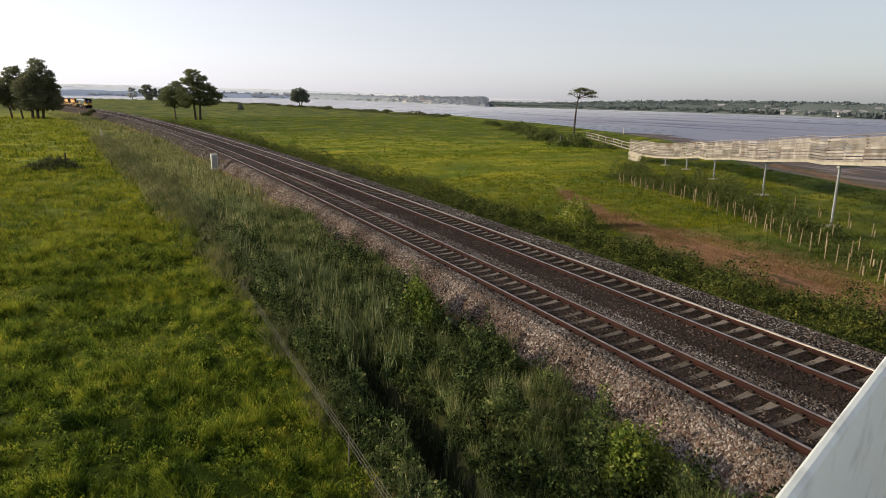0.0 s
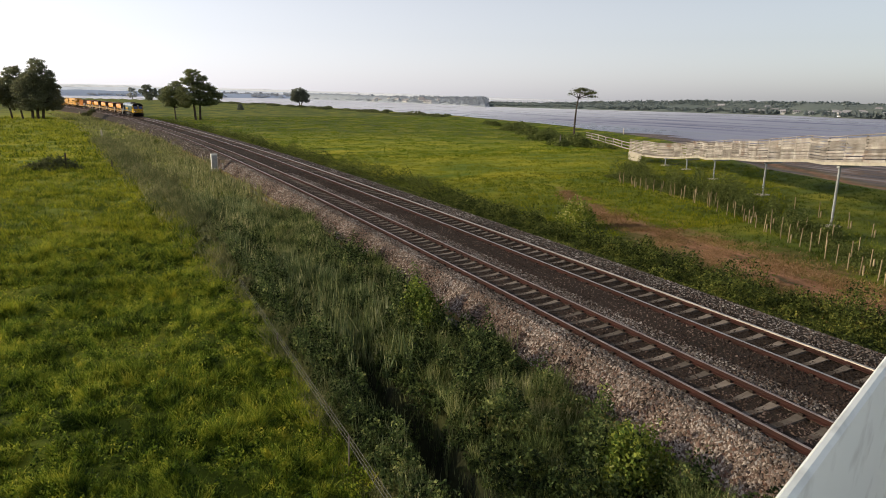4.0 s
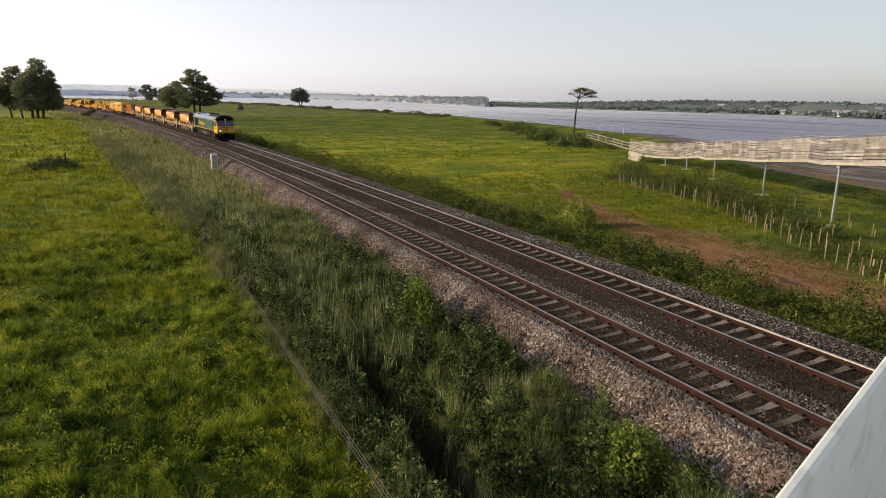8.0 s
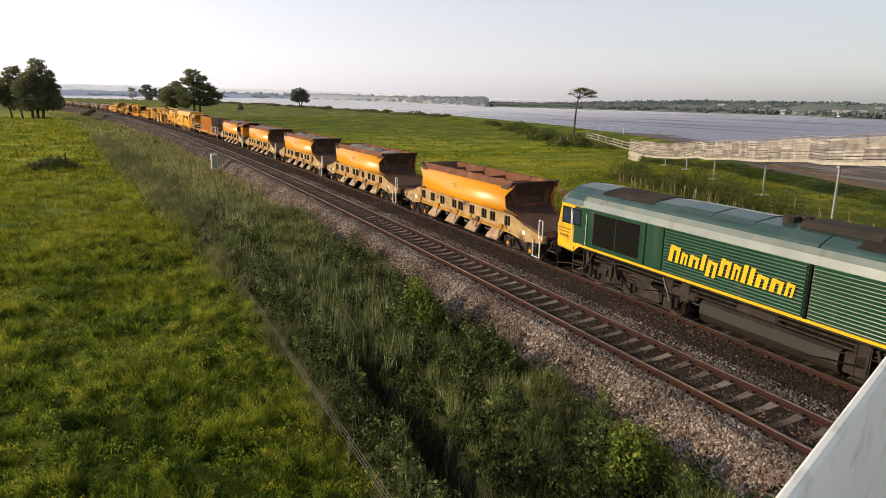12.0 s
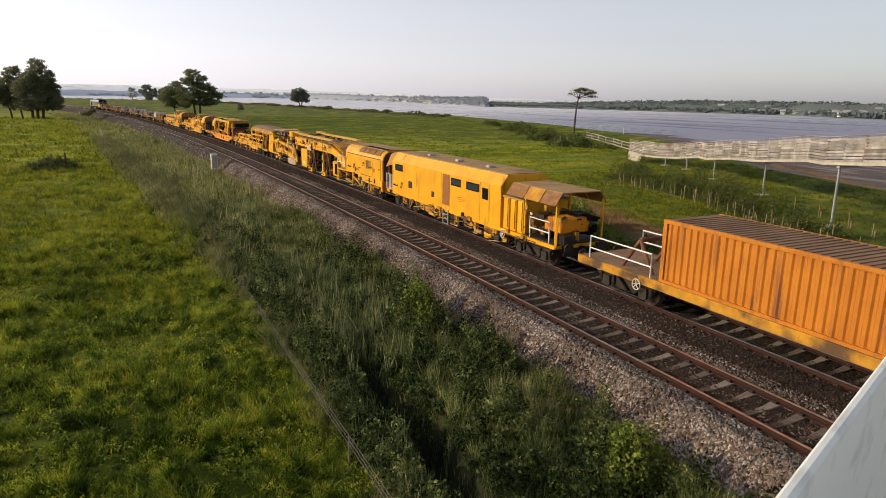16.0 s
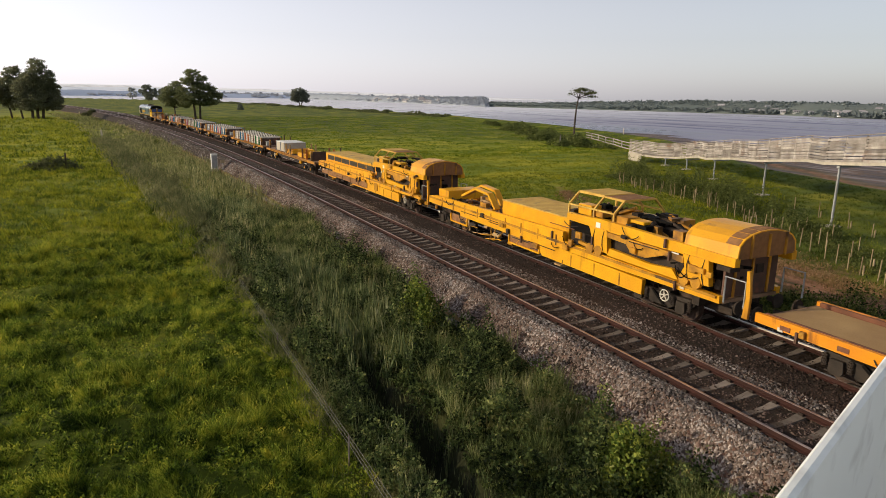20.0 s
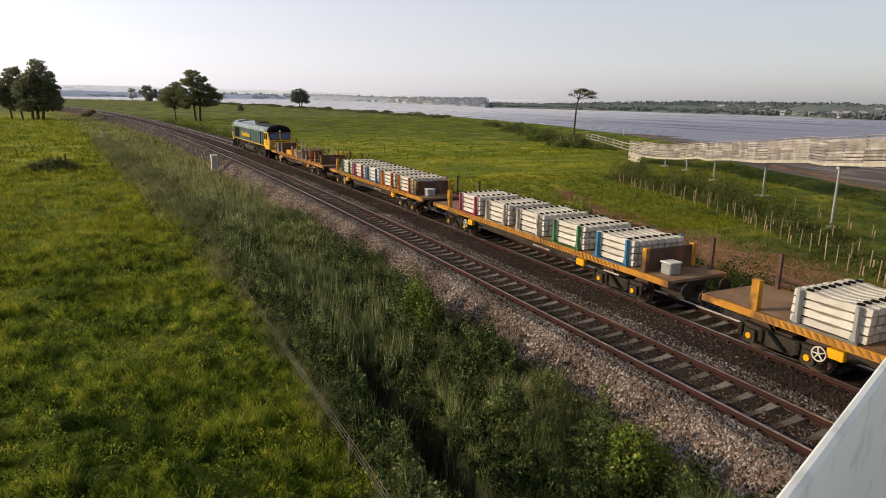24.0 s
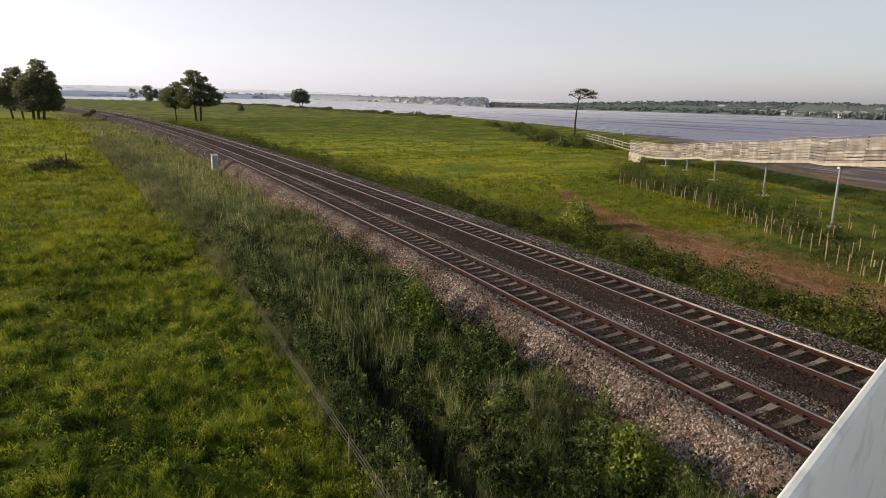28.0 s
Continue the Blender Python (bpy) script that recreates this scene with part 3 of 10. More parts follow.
def build_track(name, off, label, head):
    track = tagged(new(name), label, "railway track", "the two tracks", kind="structure")
    for sd in (-1, 1):
        o = off + sd * GAUGE / 2
        rail = sweep([(-0.07, -0.16), (0.07, -0.16), (0.07, -0.14), (0.012, -0.12), (0.012, -0.05), (0.036, -0.035), (0.036, -0.004), (-0.036, -0.004), (-0.036, -0.035), (-0.012, -0.05), (-0.012, -0.12), (-0.07, -0.14)], o, S_LINE, "rail", M_RUST, track)
        sweep([(-0.042, -0.004), (0.042, -0.004), (0.034, 0.004), (-0.034, 0.004)], o, S_LINE, "rail_head", head, rail)
        if sd > 0 and head == M_RAILTOP:
            sweep([(-0.05, -0.034), (-0.034, -0.034), (-0.03, 0.003), (-0.037, 0.003)], o, S_LINE, "gauge_face", M_GAUGE, rail)
    # sunk and narrower in the middle, full under the rails
    sl = bmesh.new()
    loft(sl, [[(x, -w - 0.03, -0.36), (x, w + 0.03, -0.36), (x, w, z), (x, -w, z)] for x, w, z in ((-1.27, 0.1, -0.185), (-1.2, 0.115, -0.16), (-0.62, 0.115, -0.155), (-0.35, 0.095, -0.19), (0.0, 0.09, -0.205), (0.35, 0.095, -0.19), (0.62, 0.115, -0.155), (1.2, 0.115, -0.16), (1.27, 0.1, -0.185))])
    first = part("sleeper", sl, M_SLEEPER, track)
    me = first.data
    s, i, far, clips = 3.0, 0, [], bmesh.new()
    while s < 420:
        x, y, a = line_at(s, off)
        m = pose(x, y, rng.uniform(-0.012, 0.006) + float(line_z(s)), 0, 0, math.degrees(a) + rng.uniform(-0.8, 0.8))
        if i == 0:
            first.matrix_basis = m
        elif i < 150:
            shared("sleeper", me, track, m)
        else:
            far.append(m)
        if i < 70:
            for sd in (-1, 1):
                for k in (-0.105, 0.105):
                    g = sd * GAUGE / 2 + k
                    ret = bmesh.ops.create_cube(clips, size=1.0)
                    bmesh.ops.transform(clips, verts=ret["verts"], matrix=m @ Matrix.LocRotScale((g, 0.0, -0.125), Euler((0, 0.4 if k < 0 else -0.4, 0)), (0.09, 0.11, 0.06)))
        s, i = s + 0.683, i + 1
    tagged(part("rail_clips", clips, M_CLIP, track), "rusty rail clips", kind="stuff")
    base = np.array([v.co[:] for v in me.vertices])
    faces = np.array([p.vertices[:] for p in me.polygons if len(p.vertices) == 4])
    v, f = join_arrays([(base @ np.array(m.to_3x3()).T + np.array(m.translation), faces) for m in far])
    tagged(new("far_sleepers", fast_mesh("far_sleepers", v, f, M_SLEEPER, 4)), kind="stuff").parent = track
    return track


build_track("track_near", -TRACK_GAP, "rust-brown rails on concrete sleepers in ballast", M_RAILTOP_DULL)
build_track("track_far", 0.0, "bright-topped rails on concrete sleepers in dark ballast", M_RAILTOP)


# ---- footbridge at the camera ----
def build_footbridge():
    """A parapet of thin painted plate on both sides of a deck that crosses the line."""
    d = Vector((0.9436, 0.3311, 0))
    inner = Vector((d.y, -d.x, 0))
    foot = Vector((0.7183, 0.4659, 0))
    top, deck = 6.4855, 5.3
    bridge = empty("footbridge", label="pale blue painted steel footbridge over the tracks", category="bridge")

    def along(o, a, z):
        p = foot + inner * o + d * a
        return (p.x, p.y, z)

    for o in (0.0, 2.2):
        bm = bmesh.new()
        ring = [(o, deck - 0.3), (o + 0.02, deck - 0.3), (o + 0.02, top - 0.008), (o + 0.014, top), (o + 0.006, top), (o, top - 0.008)]
        ends = [[bm.verts.new(along(q, a, z)) for q, z in ring] for a in (-9.0, 33.0)]
        for i in range(6):
            bm.faces.new((ends[0][i], ends[0][(i + 1) % 6], ends[1][(i + 1) % 6], ends[1][i]))
        bm.faces.new(ends[0])
        bm.faces.new(ends[1])
        bmesh.ops.recalc_face_normals(bm, faces=bm.faces)
        part("parapet", bm, M_PALE_BLUE, bridge)
        for k in range(15):
            bm = bmesh.new()
            sd = 0.06 if o == 0 else -0.04
            bar(bm, along(o + sd, -8.9 + k * 2.95, deck), along(o + sd, -8.9 + k * 2.95, top - 0.25), 0.06)
            part("parapet_post", bm, M_PALE_BLUE, bridge)
    bm = bmesh.new()
    vs = [bm.verts.new(along(o, a, z)) for z in (deck - 0.22, deck) for o, a in ((0.03, -9), (2.17, -9), (2.17, 33), (0.03, 33))]
    for f in ((0, 1, 2, 3), (4, 5, 6, 7), (0, 1, 5, 4), (1, 2, 6, 5), (2, 3, 7, 6), (3, 0, 4, 7)):
        bm.faces.new([vs[i] for i in f])
    bmesh.ops.recalc_face_normals(bm, faces=bm.faces)
    part("deck", bm, M_TROUGH, bridge)
    for a in (-8.0, 8.3, 24.5, 32.5):
        for o in (0.35, 1.85):
            bm = bmesh.new()
            rod(bm, along(o, a, -1.6), along(o, a, deck - 0.21), 0.16, seg=12)
            part("pier", bm, M_GALV, bridge)


build_footbridge()


# ---- raised timber walkway ----
RAMP = [(64.7, 70.1, -0.2), (63.2, 66.0, -0.22), (63.3, 63.4, -0.25), (63.6, 60.9, -0.12), (63.14, 59.32, 0.02), (59.16, 52.83, 0.81), (57.72, 50.49, 0.85), (53.82, 44.12, 1.56), (50.62, 38.9, 1.92), (45.5, 30.56, 2.86), (44.17, 28.4, 2.9), (40.48, 22.38, 3.54),  (37.0, 17.0, 3.95), (33.6, 12.6, 4.75)]


def ramp_points():
    """Ramp and landing in turn, each panel about two metres long."""
    out = []
    for p, q in zip(RAMP, RAMP[1:]):
        p, q = Vector(p), Vector(q)
        n = max(1, round((q - p).length / 2.4))
        out += [p.lerp(q, i / n) for i in range(n)]
    return out + [Vector(RAMP[-1])]


def build_walkway():
    way = empty("raised_walkway", label="raised timber ramp with boarded sides on steel posts", category="walkway")
    pts = ramp_points()
    wall_h = 1.72
    far_boards = bmesh.new()
    for p, q in zip(pts, pts[1:]):
        d = (q - p)
        flat = Vector((d.x, d.y, 0)).normalized()
        left = Vector((-flat.y, flat.x, 0))
        if left.dot(Vector((-1, 0, 0))) < 0:
            left = -left
        for k in range(8):
            z = 0.13 + k * 0.205
            a, b = p + Vector((0, 0, z)), q + Vector((0, 0, z))
            jit = left * rng.uniform(-0.02, 0.02) + Vector((0, 0, rng.uniform(-0.022, 0.022)))
            bm = bmesh.new()
            bar(bm, a + jit, b + jit - d * 0.012, 0.035, 0.145)
            part("board", bm, M_TIMBER, way)
            bar(far_boards, a - left * 1.9, b - left * 1.9, 0.035, 0.145)
        bm = bmesh.new()
        bar(bm, p - left * 0.07, p - left * 0.07 + Vector((0, 0, wall_h)), 0.09)
        part("upright", bm, M_TIMBER, way)
        bm = bmesh.new()
        bar(bm, p + Vector((0, 0, wall_h + 0.05)), q + Vector((0, 0, wall_h + 0.05)), 0.14, 0.05)
        part("cap_rail", bm, M_TIMBER, way)
        bm = bmesh.new()
        bar(bm, p - left * 0.95 + Vector((0, 0, -0.02)), q - left * 0.95 + Vector((0, 0, -0.02)), 1.95, 0.14)
        part("deck", bm, M_TIMBER, way)
        bm = bmesh.new()
        bar(bm, p + left * 0.05 + Vector((0, 0, -0.05)), q + left * 0.05 + Vector((0, 0, -0.05)), 0.06, 0.2)
        part("edge_beam", bm, M_CONCRETE, way, "pale edge beam")
    tagged(part("boards_behind", far_boards, M_TIMBER, way), kind="stuff")
    for x, y, zt in ((43.1, 26.64, 2.9), (51.6, 38.5, 1.75), (57.3, 48.9, 0.85), (61.5, 56.6, 0.1), (63.5, 62.0, -0.3), (38.0, 18.5, 3.7)):
        zb = float(height(x, y))
        bm = bmesh.new()
        rod(bm, (x, y, zb - 0.3), (x, y, zt), 0.085, seg=10)
        post = part("post", bm, M_GALV, way, "galvanised steel post")
        bm = bmesh.new()
        box(bm, x - 0.55, x + 0.55, y - 0.4, y + 0.4, zb - 0.2, zb + 0.09, 0.03)
        part("footing", bm, M_CONCRETE, post)
        bm = bmesh.new()
        box(bm, x - 0.2, x + 2.0, y - 0.1, y + 0.1, zt - 0.14, zt)
        part("cross_beam", bm, M_GALV, post)
    bm = bmesh.new()
    for p, q in zip(pts[:2], pts[1:3]):
        bar(bm, Vector((p.x - 0.05, p.y, p.z - 0.8)), Vector((q.x - 0.05, q.y, q.z - 0.8)), 0.2, 1.5)
    part("abutment", bm, M_CONCRETE, way, "pale concrete abutment")


build_walkway()


def build_rail_fence(name, pts, h, label, rails=2):
    f = empty(name, label=label, category="fence")
    for i, (p, q) in enumerate(zip(pts, pts[1:])):
        zp, zq = float(height(*p)), float(height(*q))
        bm = bmesh.new()
        bar(bm, (p[0], p[1], zp - 0.3), (p[0], p[1], zp + h), 0.12)
        part("post", bm, M_TIMBER, f)
        for k in range(rails):
            g = h * (0.92 - 0.4 * k)
            bm = bmesh.new()
            bar(bm, (p[0], p[1] - 0.08, zp + g), (q[0], q[1] - 0.08, zq + g), 0.06, 0.14)
            part("rail", bm, M_TIMBER, f)
    return f


build_rail_fence("rail_fence", [(76.5 + 2.6 * i, 82.5 + 5.2 * i) for i in range(7)], 1.25, "pale timber post and rail fence on the shore bank", 3)


# ---- lineside things ----
def build_lineside():
    cab = empty("relay_cabinet", pose(9.25, 72.9, -1.0), label="white metal trackside equipment cabinet", category="cabinet")
    bm = bmesh.new()
    box(bm, -0.31, 0.31, -0.3, 0.3, 0.1, 1.62, 0.03)
    part("body", bm, M_WHITE, cab)
    # shade on the white cabinet's front is painted as a grey door
    bm = bmesh.new()
    box(bm, -0.26, 0.27, -0.325, -0.3, 0.2, 1.54, 0.01)
    part("door", bm, M_GALV, cab, "cabinet door, its grey standing in for shade")
    bm = bmesh.new()
    box(bm, -0.35, 0.35, -0.36, 0.34, 1.62, 1.68, 0.02)
    part("cap", bm, M_WHITE, cab)
    bm = bmesh.new()
    box(bm, -0.45, 0.45, -0.4, 0.4, -0.5, 0.12, 0.02)
    part("plinth", bm, M_CONCRETE, cab)
    case = empty("cable_box", pose(10.0, 72.0, -0.45), label="small yellow cable box on a stub post", category="box")
    bm = bmesh.new()
    box(bm, -0.2, 0.2, -0.12, 0.12, 0.25, 0.55, 0.02)
    part("case", bm, M_STAKE, case)
    bm = bmesh.new()
    bar(bm, (0, 0, -0.5), (0, 0, 0.27), 0.08)
    part("stub", bm, M_GALV, case)
    # cable trough along the foot of the ballast
    trough = tagged(new("cable_trough"), "weathered concrete cable trough along the ballast", "trough", kind="structure")
    lid = bmesh.new()
    box(lid, -0.22, 0.22, -0.47, 0.47, -0.03, 0.04, 0.012)
    first = part("lid", lid, M_TROUGH, trough)
    for i in range(64):
        s = 4.0 + i
        x, y, a = line_at(s, -6.5 + 0.06 * math.sin(s * 0.3))
        m = pose(x, y, -1.14 + rng.uniform(-0.015, 0.015), rng.uniform(-1, 1), rng.uniform(-2, 2), math.degrees(a) + rng.uniform(-2, 2))
        if i == 0:
            first.matrix_basis = m
        else:
            shared("lid", first.data, trough, m)
    # wire fence at the field's edge
    fence = empty("wire_fence", label="slack wire fence on short weathered posts", category="fence")
    ys = [7.0, 13.0, 20.3, 27.5]
    for y in ys:
        x = 4.2
        z = float(height(x, y))
        bm = bmesh.new()
        rod(bm, (x, y, z - 0.3), (x + rng.uniform(-0.04, 0.04), y, -0.68), 0.026, 0.022, 8)
        part("post", bm, M_TROUGH, fence)
    for k in range(3):
        for y0, y1 in zip(ys, ys[1:]):
            bm = bmesh.new()
            pts = []
            for j in range(7):
                w = j / 6
                y = y0 + (y1 - y0) * w
                pts.append((4.2 + 0.02 * k, y, -1.22 + 0.34 + k * 0.085 - 0.1 * w * (1 - w)))
            tube(bm, pts, 0.005, 4)
            part("wire", bm, M_WIRE, fence)


build_lineside()


def field_post(x, y, h, r, material, label):
    p = bmesh.new()
    z = float(height(x, y))
    rod(p, (x, y, z - 0.3), (x + 0.03, y, z + h), r, r * 0.9, 9)
    tagged(part("field_post", p, material), label, "post", "field posts")


field_post(-2.1, 130.5, 1.6, 0.17, M_CONCRETE, "pale concrete marker post at the field corner")
field_post(-5.0, 80.6, 1.75, 0.1, M_BARK, "dark leaning post beside a bramble mound")
field_post(-0.6, 80.2, 0.9, 0.09, M_BARK, "short dark post by the field drain")
field_post(0.9, 79.9, 0.7, 0.09, M_BARK, "short dark post by the field drain")
field_post(10.9, 35.3, 0.35, 0.12, M_CONCRETE, "pale stub post at the ballast foot")
field_post(103.5, 114.5, 1.3, 0.12, M_CONCRETE, "pale marker post on the shore")
field_post(72.0, 96.0, 1.9, 0.12, M_TIMBER, "weathered post in the shore scrub")


# ---- stakes of the young plantation ----
def build_stakes():
    bm = bmesh.new()
    rod(bm, (0, 0, -0.2), (0, 0, 1.0), 0.031, 0.029, 7)
    bmesh.ops.create_cone(bm, cap_ends=True, segments=7, radius1=0.034, radius2=0.02, depth=0.03, matrix=Matrix.Translation((0, 0, 1.01)))
    proto = None
    # rows that bend with the foot of the bank; shift to the right, first and last place along them, count
    rows = [(0.0, 0.0, 1.0, 36, 1.18), (1.5, 0.15, 1.0, 20, 1.1), (3.2, 0.6, 1.0, 7, 1.1), (7.2, 0.5, 0.9, 6, 1.15)]
    i = 0
    for shift, w0, w1, n, h in rows:
        for k in range(n):
            w = w0 + (w1 - w0) * (k + rng.uniform(-0.25, 0.25)) / (n - 1)
            y = 50.0 - 36.0 * w + rng.normal() * 0.12
            x = float(np.interp(y, [13.0, 16.6, 23.1, 29.0, 35.2, 40.5, 47.9, 51.0], [29.6, 31.3, 35.0, 38.2, 40.9, 43.0, 44.6, 45.4])) + shift + rng.normal() * 0.16
            m = pose(x, y, float(height(x, y)), rng.normal() * 1.6, rng.normal() * 1.6, rng.uniform(0, 360)) @ Matrix.Diagonal((1, 1, h * rng.uniform(0.72, 1.0), 1))
            if proto is None:
                proto = part("stake", bm, M_STAKE)
                tagged(proto, "slim pale wooden stake for a young tree", "stake", "plantation stakes")
                proto.matrix_basis = m
            else:
                ob = new("stake", proto.data)
                ob.matrix_basis = m
                tagged(ob, "slim pale wooden stake for a young tree", "stake", "plantation stakes")
            if rng.random() < 0.3:
                g = bmesh.new()
                rod(g, (x + 0.1, y - 0.1, float(height(x, y)) - 0.05), (x + 0.1, y - 0.1, float(height(x, y)) + 0.5), 0.045, 0.045, 8)
                tagged(part("tree_guard", g, M_STAKE), "short pale plastic tree guard beside a stake", "tree guard", "plantation guards")
            i += 1


build_stakes()


# ---- plants ----
def dome(x, y, r, h, n, ry=None):
    """Leaf places in a lumpy mound on the ground, thickest near its skin."""
    ry = ry or r
    ang, up = rng.uniform(0, math.tau, n), rng.uniform(0, 1, n)
    rad = np.sqrt(1 - up ** 2) * rng.uniform(0.72, 1.06, n) * (1 + 0.22 * np.sin(ang * 3 + x) + 0.12 * np.sin(ang * 7 + up * 6))
    px, py = x + r * rad * np.cos(ang), y + ry * rad * np.sin(ang)
    pz = height(px, py) + h * up * rng.uniform(0.75, 1.1, n) * (1 + 0.2 * np.sin(ang * 4 + y))
    return np.stack([px, py, pz], 1)


def cover(x, y, h, lumps):
    """Leaf places in a close cover of uneven height."""
    k = 0.62 + 0.38 * np.sin(x * 2.1 / lumps + 1.7 * np.sin(y * 0.9 / lumps)) * np.cos(y * 1.7 / lumps + 0.8 * x) + 0.22 * np.sin(x * 5.3 / lumps + y * 4.1 / lumps)
    z = height(x, y) + np.maximum(h * k, 0.05) * rng.uniform(0.15, 1, len(x)) ** 0.55
    return np.stack([x, y, z], 1)


def leafy(name, pieces, size, material, label, category, kind="", group=""):
    v, f = leaves(np.concatenate(pieces), size)
    return tagged(new(name, fast_mesh(name, v, f, material, 4)), label, category, group, kind)


def limb(bm, a, b, r0, r1, depth):
    rod(bm, a, b, r0, r1, 7)
    tips = [Vector(b)]
    if depth:
        for _ in range(rng.integers(2, 4)):
            d = (Vector(b) - Vector(a))
            w = Vector(rng.normal(size=3)) * 0.3 * d.length + d * 0.2
            tips += limb(bm, b, Vector(b) + w * 0.6, r1, r1 * 0.5, depth - 1)
    return tips


def tree(x, y, h, spread, trunk_h, material, n, size, label, clumps=26, low=0.3, flat=0.75, lean=0.0, stems=1):
    z = float(height(x, y))
    t = empty("tree", pose(x, y, z), label=label, category="tree")
    bm = bmesh.new()
    centres = []
    for s in range(stems):
        sx = (s - (stems - 1) / 2) * spread * 0.22
        base = Vector((sx * 0.6, rng.normal() * 0.4, -0.3))
        fork = Vector((sx + lean * h, 0, trunk_h))
        rod(bm, base, fork, h * 0.028, h * 0.02, 9)
        for k in range(6):
            a = k * math.tau / 6 + rng.uniform(-0.4, 0.4)
            tip = fork + Vector((math.cos(a) * spread * 0.22, math.sin(a) * spread * 0.22, (h - trunk_h) * rng.uniform(0.25, 0.55)))
            centres += limb(bm, fork, tip, h * 0.014, h * 0.007, 1)
    part("trunk", bm, M_BARK, t)
    pts = []
    for c in range(clumps):
        a, u = rng.uniform(0, math.tau), rng.uniform(0, 1)
        rr = math.sqrt(rng.uniform(0.05, 1)) * math.sin(math.pi * (0.18 + 0.74 * u)) ** 0.8
        cc = np.array([lean * h * u + math.cos(a) * rr * spread / 2, math.sin(a) * rr * spread / 2, h * (low + (0.97 - low) * u)])
        cr = spread * rng.uniform(0.11, 0.2) * (26 / clumps) ** 0.28
        q = rng.normal(size=(n // clumps, 3))
        q /= np.linalg.norm(q, axis=1)[:, None]
        q *= (rng.uniform(0.3, 1, len(q)) ** 0.5)[:, None] * cr
        q[:, 2] *= flat
        pts.append(q + cc)
    v, f = leaves(np.concatenate(pts), size)
    crown = new("crown", fast_mesh("crown", v, f, material, 4))
    crown.parent = t
    return t


def lobed_tree(x, y, stems, lobes, material, leaf, per, label, r=0.34, gap=0.0):
    """A tree whose crown is a set of leafy lobes (across, up, half width, half height) on limbs, with sky between them."""
    t = empty("tree", pose(x, y, float(height(x, y))), label=label, category="tree")
    bm = bmesh.new()
    pts = []
    for foot, fork_x, fork_z in stems:
        rod(bm, (foot, 0, -0.4), (fork_x, 0, fork_z), r, r * 0.7, 9)
    for k, (cx, cz, rx, rz) in enumerate(lobes):
        fx, fz = min(((a, b) for _, a, b in stems), key=lambda q: abs(q[0] - cx))
        cy = rng.uniform(-0.5, 0.5) * rx
        mid = Vector(((fx + cx) / 2 + rng.normal() * 0.2, cy * 0.4, fz + (cz - fz) * 0.4))
        rod(bm, (fx, 0, fz * 0.94), mid, r * 0.5, r * 0.34, 7)
        rod(bm, mid, (cx, cy, cz), r * 0.34, r * 0.14, 6)
        # small sprays scattered through the lobe, thinner at its rim
        n = max(12, int(per * rx * rz))
        q = rng.normal(size=(n, 3))
        q /= np.linalg.norm(q, axis=1)[:, None]
        q *= (rng.uniform(0.25, 1.12, n) ** 0.6)[:, None]
        c = q * np.array([rx, rx * 1.1, rz]) + np.array([cx, cy, cz])
        for v in c[:: max(1, n // 5)]:
            rod(bm, (cx, cy, cz), v, r * 0.12, r * 0.05, 5)
        spray = rng.normal(size=(n, 14, 3)) * np.array([0.42, 0.42, 0.2 + gap]) * leaf * 3.2
        pts.append((c[:, None] + spray).reshape(-1, 3))
    part("trunk", bm, M_BARK, t)
    v, f = leaves(np.concatenate(pts), leaf, 0.5)
    crown = new("crown", fast_mesh("crown", v, f, material, 4))
    crown.parent = t
    return t


lobed_tree(-19.8, 226, [(-1.2, -1.0, 4.6), (0.1, 0.3, 5.4), (1.4, 1.9, 5.0)], [(1.4, 15.0, 2.2, 2.2), (-0.3, 12.6, 2.0, 1.8), (-0.9, 10.4, 3.2, 2.8), (3.5, 11.6, 2.3, 2.6), (2.0, 8.4, 3.0, 2.6), (4.3, 7.2, 2.2, 2.4), (0.4, 5.6, 4.0, 2.6), (4.6, 4.0, 2.3, 1.6), (-2.4, 4.6, 2.8, 2.0), (6.0, 5.6, 1.2, 1.0), (1.6, 3.6, 2.6, 1.2), (-3.4, 7.6, 1.9, 2.4), (5.2, 9.0, 1.4, 1.4), (-2.0, 3.2, 2.0, 0.9)], M_LEAF_TALL, 0.2, 38, "tall dark broadleaved tree in full leaf at the field edge", 0.42)
lobed_tree(-23.7, 229, [(0.0, -0.6, 4.2), (-2.6, -3.2, 4.0)], [(-1.8, 12.4, 2.3, 2.2), (-3.4, 9.8, 2.3, 2.5), (-0.6, 9.6, 2.2, 2.0), (-1.2, 7.0, 2.9, 2.2), (-4.0, 5.6, 2.2, 2.0), (0.4, 4.8, 2.0, 1.4), (-0.4, 14.0, 1.1, 1.0), (-5.4, 8.2, 1.8, 2.2), (1.2, 7.4, 1.8, 2.0), (-2.6, 3.9, 2.0, 1.2), (-6.4, 6.0, 1.6, 1.8), (2.2, 9.2, 2.0, 2.2), (2.7, 6.0, 2.0, 1.8), (1.9, 3.6, 2.0, 1.2), (1.4, 11.4, 1.6, 1.6), (3.9, 8.0, 1.8, 2.0), (3.6, 10.6, 1.6, 1.8), (3.9, 5.2, 1.8, 1.5)], M_LEAF_TALL, 0.2, 38, "dark round broadleaved tree beside a taller one", 0.3)
